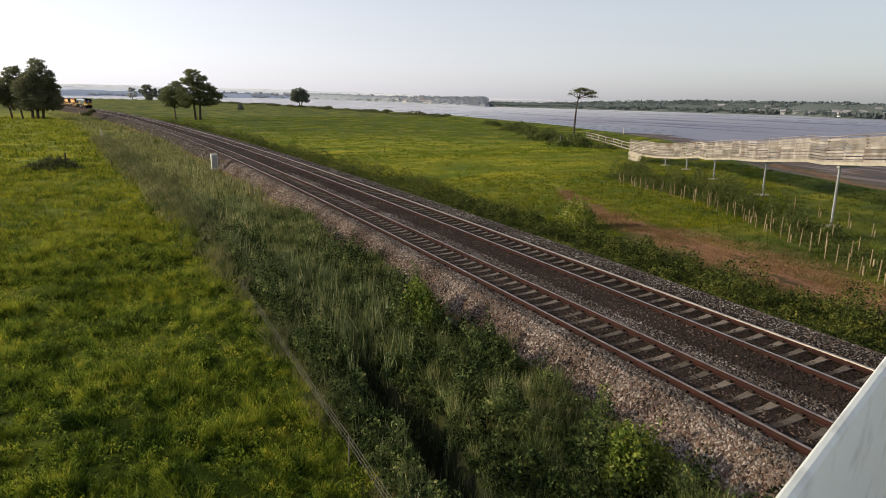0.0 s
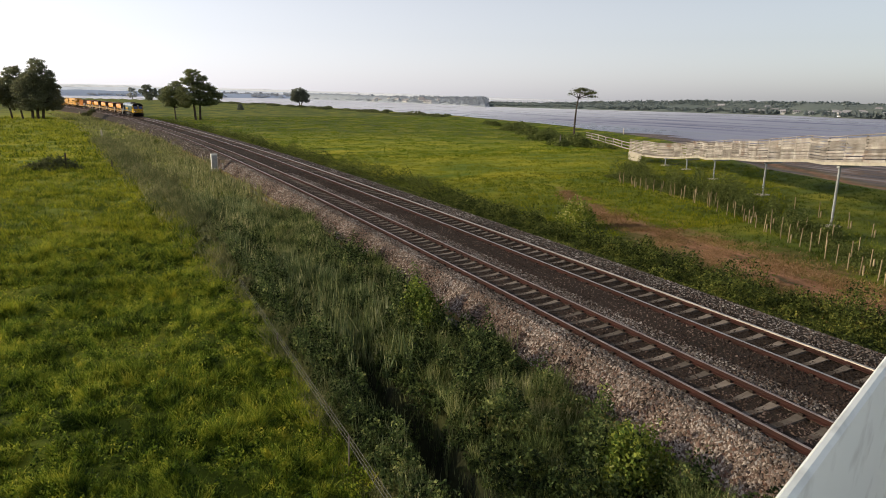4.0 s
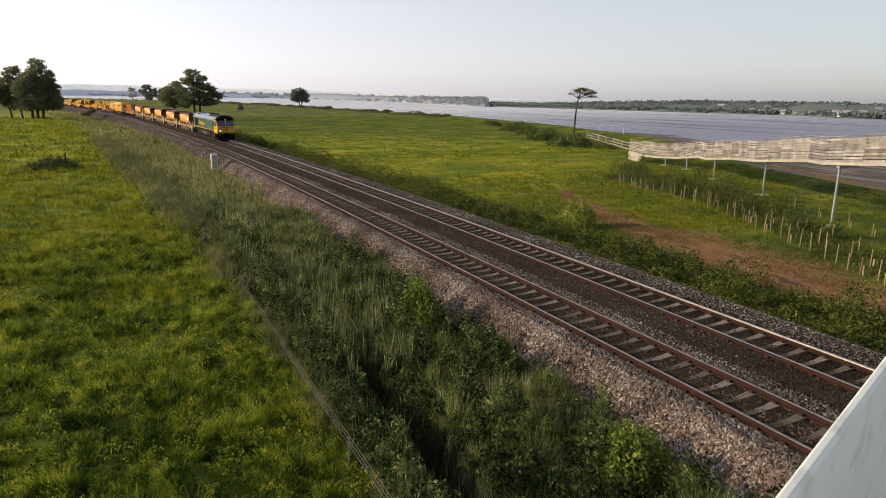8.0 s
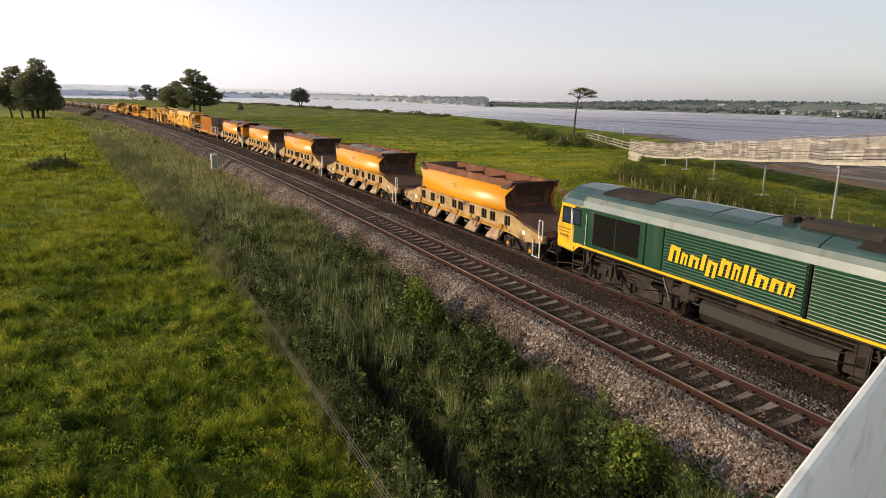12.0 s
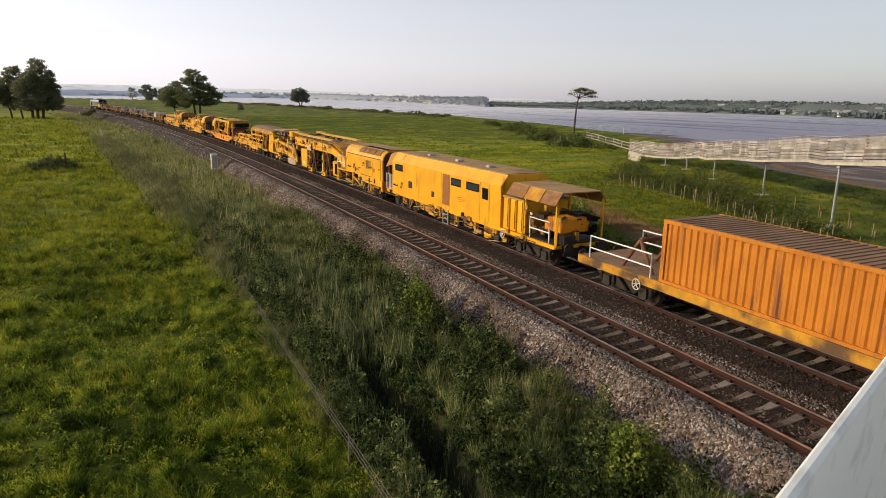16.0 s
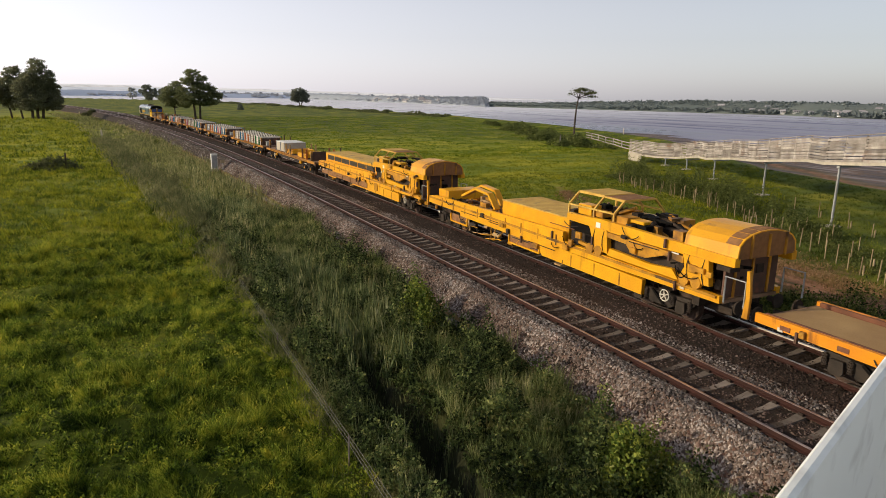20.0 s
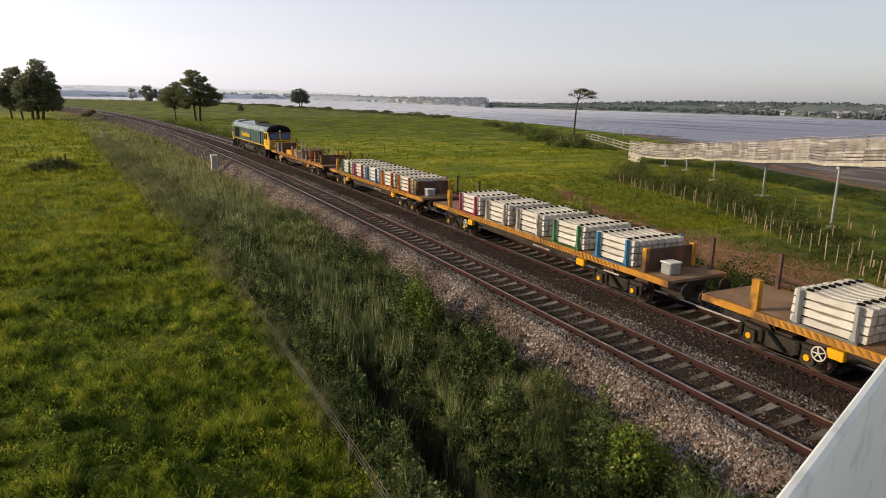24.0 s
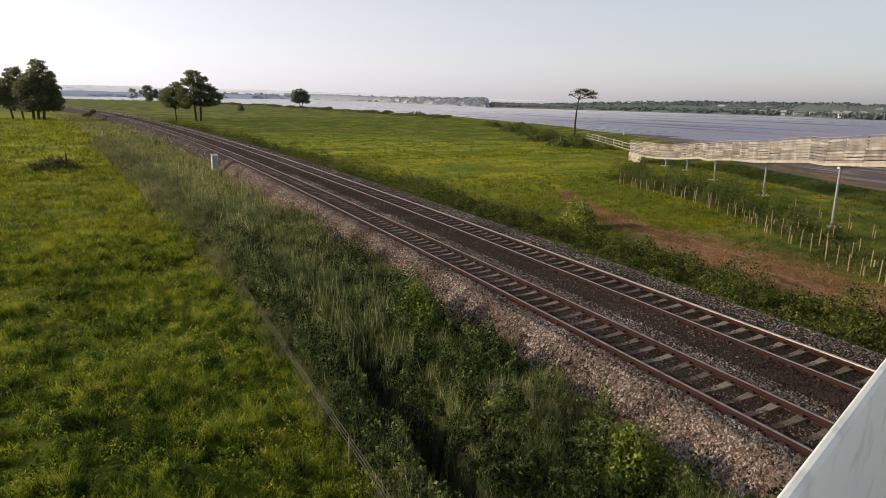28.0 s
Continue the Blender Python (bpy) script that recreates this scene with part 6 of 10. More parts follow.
def fittings(parent, y0, y1, z0, z1, n, seed, x=W):
    """Hoses, small boxes, plates and pipes fixed along the near side."""
    r = np.random.default_rng(seed)
    for _ in range(n):
        yy, z, k = r.uniform(y0, y1), r.uniform(z0, z1), r.random()
        if k < 0.18:
            d = r.uniform(0.3, 0.9)
            sag = r.uniform(0.08, 0.25)
            rails(parent, "hose", [(-x - 0.02 - 0.05 * math.sin(math.pi * j / 8), yy + d * j / 8, z - sag * math.sin(math.pi * j / 8) ** 0.8 + 0.1 * sag * j) for j in range(9)], 0.016, M_UNDER if r.random() < 0.5 else M_BLACK)
        elif k < 0.55:
            w, h = r.uniform(0.07, 0.2), r.uniform(0.07, 0.16)
            P(parent, "control_box", M_YELLOW_DIRTY if r.random() < 0.9 else M_UNDER, (-x - 0.1, -x + 0.01, yy, yy + w * 2, z, z + h * 1.6), bevel=0.015)
        elif k < 0.75:
            rails(parent, "pipe", [(-x - 0.03, yy, z), (-x - 0.03, yy + r.uniform(0.6, 2.0), z)], 0.02, M_HOPPER_RUST if r.random() < 0.5 else M_UNDER)
        elif k < 0.88:
            P(parent, "bracket", M_HOPPER_DARK, (-x - 0.07, -x + 0.01, yy, yy + 0.07, z - 0.1, z + 0.2))
        else:
            P(parent, "notice_plate", M_DULLPLATE, (-x - 0.012, -x + 0.004, yy, yy + 0.16, z, z + 0.11))


def undergear(parent, y0, y1, n, seed, x=1.28, z0=0.34, z1=0.92, materials=None):
    """Pipe runs, slanting stays and small tanks hung below a sill on the near side."""
    r = np.random.default_rng(seed)
    for _ in range(n):
        yy, k = r.uniform(y0, y1), r.random()
        m = (materials or (M_YELLOW_DIRTY, M_YELLOW_WORN, M_UNDER, M_BOGIE, M_CREAM))[r.integers(0, 5)]
        if k < 0.35:
            d = r.uniform(-0.7, 0.7)
            rails(parent, "stay", [(-x, yy, z1), (-x - 0.03, np.clip(yy + d, y0, y1), r.uniform(z0, z0 + 0.25))], r.uniform(0.025, 0.05), m)
        elif k < 0.6:
            z = r.uniform(z0 + 0.1, z1)
            pts = [(-x, yy, z), (-x - 0.04, yy + 0.25, z), (-x - 0.04, yy + r.uniform(0.5, 1.2), z - r.uniform(0.0, 0.12)), (-x, yy + r.uniform(1.3, 1.6), z - 0.2)]
            rails(parent, "pipe", pts, r.uniform(0.015, 0.03), m)
        elif k < 0.85:
            bm = bmesh.new()
            z, q = r.uniform(z0 + 0.1, z1 - 0.1), r.uniform(0.06, 0.13)
            rod(bm, (-x + 0.05, yy, z), (-x + 0.05, yy + r.uniform(0.3, 0.7), z), q, seg=10)
            part("air_tank", bm, m, parent)
        else:
            P(parent, "step_plate", m, (-x - 0.08, -x + 0.1, yy, yy + 0.4, z0, z0 + 0.05), (-x - 0.02, -x + 0.02, yy, yy + 0.04, z0, z1), (-x - 0.02, -x + 0.02, yy + 0.36, yy + 0.4, z0, z1))


def word_bars(parent, x, y0, y1, z0, z1, n, material, name="lettering"):
    """Writing as a row of plain upright bars on the near side."""
    bm = bmesh.new()
    step = (y1 - y0) / n
    for i in range(n):
        h = z1 - z0
        top = z1 if i in (n - 1, n - 3) or i % 4 == 1 else z1 - h * 0.25
        box(bm, x - 0.012, x + 0.004, y0 + step * (i + 0.1), y0 + step * (i + 0.82), z0, top)
    part(name, bm, material, parent)


def chevrons(parent, x, y, z, s, material):
    """A plain mark of two slanting strokes."""
    bm = bmesh.new()
    for k in (0.0, 0.34):
        prism(bm, [(y + (k + 0.2) * s, z), (y + (k + 0.36) * s, z), (y + (k - 0.05) * s, z + s * 0.8), (y + (k - 0.2) * s, z + s * 0.8)], x - 0.012, x + 0.004, "x")
    part("emblem", bm, material, parent)


# -- locomotives --
ARCH = [(-W, 2.98), (-1.33, 3.2), (-1.12, 3.45), (-0.75, 3.64), (0.0, 3.73), (0.75, 3.64), (1.12, 3.45), (1.33, 3.2), (W, 2.98)]


def locomotive(u0, label):
    L = 19.25
    e, at = vehicle("locomotive", u0, u0 + L, label, "locomotive", "the two locomotives")
    f, r = at(u0), at(u0 + L)
    mid = lambda d: f + d
    P(e, "solebar", M_CAB_YELLOW, (-W - 0.005, W + 0.005, f + 1.3, r - 1.3, 1.42, 1.5), label="yellow lining along the solebar")
    P(e, "underframe", M_BLACK, (-1.02, 1.02, f + 0.35, r - 0.35, 0.95, 1.42))
    P(e, "sole_edge", M_UNDER, (-1.3, 1.3, f + 1.3, r - 1.3, 1.34, 1.42))
    # side sheets
    P(e, "body_side", M_GREEN, (-W, W, mid(1.75), mid(3.6), 1.5, 2.98), bevel=0.02)
    P(e, "engine_casing", M_GREEN, (-W + 0.04, W - 0.04, mid(3.62), mid(8.2), 1.5, 2.98))
    for i in range(14):
        z = 1.56 + i * 0.1
        for sd in (-1, 1):
            bm = bmesh.new()
            prism(bm, [(sd * (W - 0.06), z), (sd * (W + 0.02), z), (sd * (W + 0.012), z + 0.02), (sd * (W - 0.045), z + 0.07), (sd * (W - 0.06), z + 0.07)], mid(3.68), mid(8.12))
            part("louvre", bm, M_GREEN, e)
    P(e, "engine_casing", M_GREEN, (-W + 0.04, W - 0.04, mid(8.24), mid(13.3), 1.5, 2.98))
    for i in range(14):
        z = 1.56 + i * 0.1
        for sd in (-1, 1):
            bm = bmesh.new()
            prism(bm, [(sd * (W - 0.06), z), (sd * (W + 0.02), z), (sd * (W + 0.012), z + 0.02), (sd * (W - 0.045), z + 0.07), (sd * (W - 0.06), z + 0.07)], mid(8.32), mid(13.25))
            part("louvre", bm, M_GREEN, e)
    P(e, "body_side", M_GREEN, (-W, W, mid(13.32), mid(14.1), 1.5, 2.98), bevel=0.02)
    for sd in (-1, 1):
        bm = bmesh.new()
        loft(bm, [[(sd * x, y, z) for x, z in ((W + 0.006, 2.97), (1.337, 3.205), (1.2, 3.37), (1.15, 3.3), (1.3, 2.99))] for y in (mid(1.75), r - 1.75)])
        part("cantrail", bm, M_SHOULDER, e, "pale grey roof shoulder")
    P(e, "body_side", M_GREEN, (-W, W, mid(14.14), r - 1.3, 1.5, 2.98), bevel=0.02)
    for k in range(2):
        P(e, "air_grille", M_BLACK, (-W - 0.012, W + 0.012, mid(14.4 + 1.24 * k), mid(15.58 + 1.24 * k), 1.66, 2.84), label="black radiator grille")
    for d in (8.18, 3.56):
        P(e, "seam", M_BLACK, (-W - 0.004, W + 0.004, mid(d), mid(d + 0.08), 1.5, 2.98))
    for d in (2.75, 17.25):
        P(e, "cab_door", M_GREEN, (-W - 0.02, W + 0.02, mid(d), mid(d + 0.72), 1.52, 2.95), bevel=0.02)
        for x in (-W - 0.05, W + 0.05):
            for dd in (d - 0.06, d + 0.78):
                rails(e, "handrail", [(x, mid(dd), 1.55), (x, mid(dd), 2.75)], 0.018, M_WHITE)
        P(e, "step", M_UNDER, (-W, -W + 0.25, mid(d), mid(d + 0.7), 0.35, 0.4), (-W, -W + 0.25, mid(d), mid(d + 0.7), 0.75, 0.8), (-W, -W + 0.05, mid(d), mid(d + 0.04), 0.35, 1.34), (-W, -W + 0.05, mid(d + 0.66), mid(d + 0.7), 0.35, 1.34))
    # roof
    bm = bmesh.new()
    loft(bm, [[(x, y, z) for x, z in ARCH] for y in (mid(0.62), mid(8.2))])
    part("roof", bm, M_ROOF_GREY, e)
    bm = bmesh.new()
    loft(bm, [[(x, y, z) for x, z in ARCH] for y in (mid(8.24), r - 0.62)])
    part("roof", bm, M_ROOF_GREY, e)
    bm = bmesh.new()
    top = [(-1.0, 3.535), (-0.74, 3.66), (0, 3.755), (0.74, 3.66), (1.0, 3.535), (0.7, 3.6), (0, 3.68), (-0.7, 3.6)]
    loft(bm, [[(x, y, z) for x, z in top] for y in (mid(1.0), mid(7.4))])
    part("roof_panel", bm, M_SOOT, e, "soot-black roof panel")
    bm = bmesh.new()
    loft(bm, [[(x, y, z) for x, z in top] for y in (mid(14.3), mid(16.9))])
    part("fan_grille", bm, M_SOOT, e)
    P(e, "silencer", M_SOOT, (-0.55, 0.55, mid(7.0), mid(9.3), 3.6, 3.86), bevel=0.08)
    bm = bmesh.new()
    for k in range(2):
        rod(bm, (0.2 - 0.4 * k, mid(9.6 + 0.2 * k), 3.6), (0.2 - 0.4 * k, mid(9.6 + 0.2 * k), 3.88), 0.2, seg=12)
    part("exhaust", bm, M_SOOT, e)
    for d0, d1 in ((10.4, 11.8), (11.9, 13.2)):
        bm = bmesh.new()
        loft(bm, [[(x, y, z) for x, z in ((-1.0, 3.53), (-0.74, 3.662), (0, 3.755), (0.4, 3.72), (0.4, 3.6), (-0.7, 3.58))] for y in (mid(d0), mid(d1))])
        part("roof_hatch", bm, M_ROOF_GREY, e)
    # cabs: nose, windscreen, side window
    for sgn, y0 in ((1, f), (-1, r)):
        yy = lambda d: y0 + sgn * d

        def narrow(bm):
            """The nose is drawn in towards the front."""
            for v in bm.verts:
                v.co.x *= 0.88 + 0.12 * min(1.0, max(0.0, (v.co.y - y0) * sgn) / 0.55)

        bm = bmesh.new()
        prism(bm, [(yy(0.05), 1.12), (yy(0.0), 1.3), (yy(0.0), 2.12), (yy(0.1), 2.2), (yy(0.34), 2.98), (yy(0.95), 3.02), (yy(1.76), 3.02), (yy(1.76), 1.5), (yy(1.3), 1.12)], -1.345, 1.345, "x")
        narrow(bm)
        cab = part("cab", bm, M_NOSE_YELLOW, e, "grimy yellow cab front")
        for sd in (-1, 1):
            bm = bmesh.new()
            prism(bm, [(yy(0.14), 1.25), (yy(0.14), 2.2), (yy(0.4), 2.98), (yy(1.78), 2.98), (yy(1.78), 1.5), (yy(1.34), 1.18)], *sorted((sd * 1.34, sd * (W + 0.008))), "x")
            narrow(bm)
            part("cab_side", bm, M_CAB_YELLOW, cab, "bright yellow cab side")
        P(cab, "side_window", M_BLACK, (-W - 0.02, W + 0.02, *sorted((yy(0.52), yy(1.72))), 2.2, 2.85))
        P(cab, "pane", M_GLASS, (-W - 0.026, W + 0.026, *sorted((yy(0.58), yy(1.08))), 2.26, 2.8), (-W - 0.026, W + 0.026, *sorted((yy(1.14), yy(1.66))), 2.26, 2.8))
        P(cab, "window_bar", M_WHITE, (-W - 0.03, W + 0.03, *sorted((yy(1.09), yy(1.13))), 2.2, 2.85))
        # visor
        bm = bmesh.new()
        loft(bm, [[(x * 0.985, yy(0.3), min(z, 3.0) + (z - 2.98) * 0.55) for x, z in ARCH], [(x * 1.003, yy(0.64), z + 0.003) for x, z in ARCH]])
        narrow(bm)
        part("visor", bm, M_BLACK if sgn > 0 else M_ROOF_GREY, cab, "dark roof dome over the windscreen")
        for sd in (-1, 1):
            bm = bmesh.new()
            x0, x1 = sorted((sd * 0.1, sd * 1.24))
            vs = [bm.verts.new(p) for p in ((x0, yy(0.09), 2.17), (x1, yy(0.09), 2.17), (x1, yy(0.325), 2.95), (x0, yy(0.325), 2.95), (x0, yy(0.2), 2.17), (x1, yy(0.2), 2.17), (x1, yy(0.42), 2.95), (x0, yy(0.42), 2.95))]
            for q in ((0, 1, 2, 3), (4, 5, 6, 7), (0, 1, 5, 4), (1, 2, 6, 5), (2, 3, 7, 6), (3, 0, 4, 7)):
                bm.faces.new([vs[i] for i in q])
            bmesh.ops.recalc_face_normals(bm, faces=bm.faces)
            narrow(bm)
            scr = part("windscreen", bm, M_BLACK, cab, "black windscreen frame")
            bm = bmesh.new()
            x0, x1 = x0 + 0.07, x1 - 0.07
            vs = [bm.verts.new(p) for p in ((x0, yy(0.105), 2.24), (x1, yy(0.105), 2.24), (x1, yy(0.295), 2.88), (x0, yy(0.295), 2.88), (x0, yy(0.15), 2.24), (x1, yy(0.15), 2.24), (x1, yy(0.34), 2.88), (x0, yy(0.34), 2.88))]
            for q in ((0, 1, 2, 3), (4, 5, 6, 7), (0, 1, 5, 4), (1, 2, 6, 5), (2, 3, 7, 6), (3, 0, 4, 7)):
                bm.faces.new([vs[i] for i in q])
            bmesh.ops.recalc_face_normals(bm, faces=bm.faces)
            narrow(bm)
            part("pane", bm, M_SCREEN, scr)
            bm = bmesh.new()
            rod(bm, (sd * 0.88, yy(0.0), 1.5), (sd * 0.88, yy(-0.06), 1.5), 0.13, seg=12)
            lamp = part("headlight", bm, M_BLACK, cab)
            bm = bmesh.new()
            rod(bm, (sd * 0.88, yy(-0.05), 1.5), (sd * 0.88, yy(-0.075), 1.5), 0.075, seg=12)
            part("lens", bm, M_LAMP if sgn > 0 and sd < 0 and u0 < 100 else M_WHITE, lamp)
            bm = bmesh.new()
            rod(bm, (sd * 0.64, yy(0.0), 1.56), (sd * 0.64, yy(-0.05), 1.56), 0.08, seg=10)
            part("marker_light", bm, M_WHITE, cab)
            rails(cab, "grab_rail", [(sd * 1.16, yy(-0.02), 1.6), (sd * 1.16, yy(-0.05), 2.05)], 0.02, M_WHITE)
        bm = bmesh.new()
        rod(bm, (0, yy(0.28), 3.1), (0, yy(0.2), 3.1), 0.11, seg=12)
        part("top_lamp", bm, M_WHITE, cab)
        P(cab, "bar_sign", M_BLACK, (-0.5, 0.5, *sorted((yy(-0.01), yy(0.01))), 1.98, 2.04))
        P(cab, "bar_sign", M_BLACK, (-0.12, 0.18, *sorted((yy(-0.01), yy(0.01))), 1.6, 1.8))
        bm = bmesh.new()
        for x in (-0.75, -0.25, 0.3, 0.8):
            rod(bm, (x, yy(-0.03), 1.25), (x + 0.05, yy(-0.06), 0.7), 0.04, seg=6)
        part("brake_hoses", bm, M_BLACK, cab)
        P(e, "buffer_beam", M_BLACK, (-1.2, 1.2, *sorted((yy(0.0), yy(0.3))), 0.85, 1.12))
        for px in (-1.25, 0.02):
            P(e, "snow_plough", M_BLACK, (px, px + 1.23, *sorted((yy(0.1), yy(0.2))), 0.2, 0.85))
        for k, zz in enumerate((1.95, 1.82, 1.64)):
            P(cab, "notice_bar", M_NOTICE, (-W - 0.014, -W + 0.002, *sorted((yy(0.32 + 0.05 * k), yy(1.1 - 0.1 * k))), zz, zz + (0.05 if k < 2 else 0.1)))
    if u0 > 100:
        # black panel stands in for the shade inside the doorway
        P(e, "doorway", M_BLACK, (-W - 0.03, -W + 0.01, mid(2.98), mid(3.5), 1.56, 2.92), label="black panel for the shade of an open doorway")
    buffers(e, f, r, 1.02)
    # pipes and sandboxes along the running gear
    for d in (1.9, 2.4, 6.7, 12.3, 13.0, 17.2):
        P(e, "sand_box", M_BOGIE, (-1.3, -0.95, mid(d - 0.2), mid(d + 0.2), 0.72, 1.3), bevel=0.04)
        rails(e, "sand_pipe", [(-1.2, mid(d), 0.75), (-1.15, mid(d + 0.15), 0.45), (-0.95, mid(d + 0.4), 0.2)], 0.025, M_UNDER)
    for z in (1.06, 1.2):
        rails(e, "air_pipe", [(-1.2, mid(2.0), z), (-1.22, mid(6.0), z + 0.02), (-1.22, mid(13.0), z), (-1.2, mid(17.5), z)], 0.028, M_UNDER)
    for y in (mid(4.3), mid(14.95)):
        undergear(e, y - 2.6, y + 2.6, 12, int(y * 10) + 700, 1.3, 0.4, 1.3, (M_BOGIE, M_UNDER, M_BLACK, M_TANK, M_BOGIE))
    # fuel tank and battery boxes
    bm = bmesh.new()
    prism(bm, [(-1.22, 1.0), (-1.32, 0.92), (-1.34, 0.6), (-1.26, 0.4), (-1.1, 0.28), (1.1, 0.28), (1.26, 0.4), (1.34, 0.6), (1.32, 0.92), (1.22, 1.0)], mid(7.2), mid(11.6))
    part("fuel_tank", bm, M_TANK, e, "dusty brown fuel tank")
    P(e, "battery_box", M_UNDER, (-1.3, 1.3, mid(6.5), mid(7.1), 0.45, 1.0), bevel=0.03)
    P(e, "air_reservoir", M_BOGIE, (-1.28, -0.9, mid(11.8), mid(12.9), 0.8, 1.1), bevel=0.08)
    P(e, "air_reservoir", M_BOGIE, (-1.28, -0.9, mid(9.0), mid(10.4), 1.0, 1.25), bevel=0.08)
    bogie(e, mid(4.3), (-1.95, 0.0, 1.95))
    bogie(e, mid(14.95), (-1.95, 0.0, 1.95))
    for y in (mid(4.3), mid(14.95)):
        for k in (-1.0, 1.0):
            rails(e, "brake_cylinder", [(-1.3, y + k - 0.3, 0.98), (-1.3, y + k + 0.3, 0.98)], 0.1, M_BOGIE)
            P(e, "suspension_cover", M_TANK, (-1.28, -1.12, y + k - 0.55, y + k + 0.55, 0.62, 0.92), bevel=0.03)
    # maker's lettering, as plain bars and slanted blocks
    bm = bmesh.new()
    for i, (w0, hh, lo) in enumerate(((0.34, 0.56, 0), (0.2, 0.4, 0), (0.3, 0.4, 0), (0.12, 0.52, 0), (0.3, 0.4, -0.14), (0.3, 0.56, 0), (0.2, 0.5, 0), (0.12, 0.56, 0), (0.12, 0.52, 0), (0.3, 0.4, 0), (0.3, 0.4, 0), (0.2, 0.4, 0))):
        yb = mid(13.0) - 1.24 * sum((0.34, 0.2, 0.3, 0.12, 0.3, 0.3, 0.2, 0.12, 0.12, 0.3, 0.3, 0.2)[:i]) - 0.085 * i
        w0, hh, lo = w0 * 1.24, hh * 0.98, lo * 0.9
        # a wide one is two upright bars under a short top bar
        for a, b, z0, z1 in ((0.0, 1.0, lo, hh),) if w0 < 0.16 else ((0.0, 0.4, lo, hh), (0.68, 1.0, lo, hh * 0.92), (0.38, 0.7, hh * 0.7, hh * 0.94)):
            lean0, lean1 = 0.16 * z0, 0.16 * z1
            prism(bm, [(yb - a * w0 - lean0, 1.95 + z0), (yb - b * w0 - lean0, 1.95 + z0), (yb - b * w0 - lean1, 1.95 + z1), (yb - a * w0 - lean1, 1.95 + z1)], -W - 0.034, -W - 0.02, "x")
    part("lettering", bm, M_CAB_YELLOW, e, "plain yellow bars of lettering")
    return e


# the sky's reflection is put into the glass as a blue base colour
M_SCREEN = glass("windscreen_glass", (0.05, 0.075, 0.2))
M_NOTICE = mat("notice_brown", (0.35, 0.17, 0.02), (0.3, 0.15, 0.02), 0.6)
M_TANK = mat("dusty_tank", (0.034, 0.027, 0.022), (0.02, 0.016, 0.013), 0.38, spec=0.5, scale=1.2, stain=(0.085, 0.062, 0.046), stain_at=0.62)
locomotive(0.0, "green and yellow diesel locomotive with lit headlights")


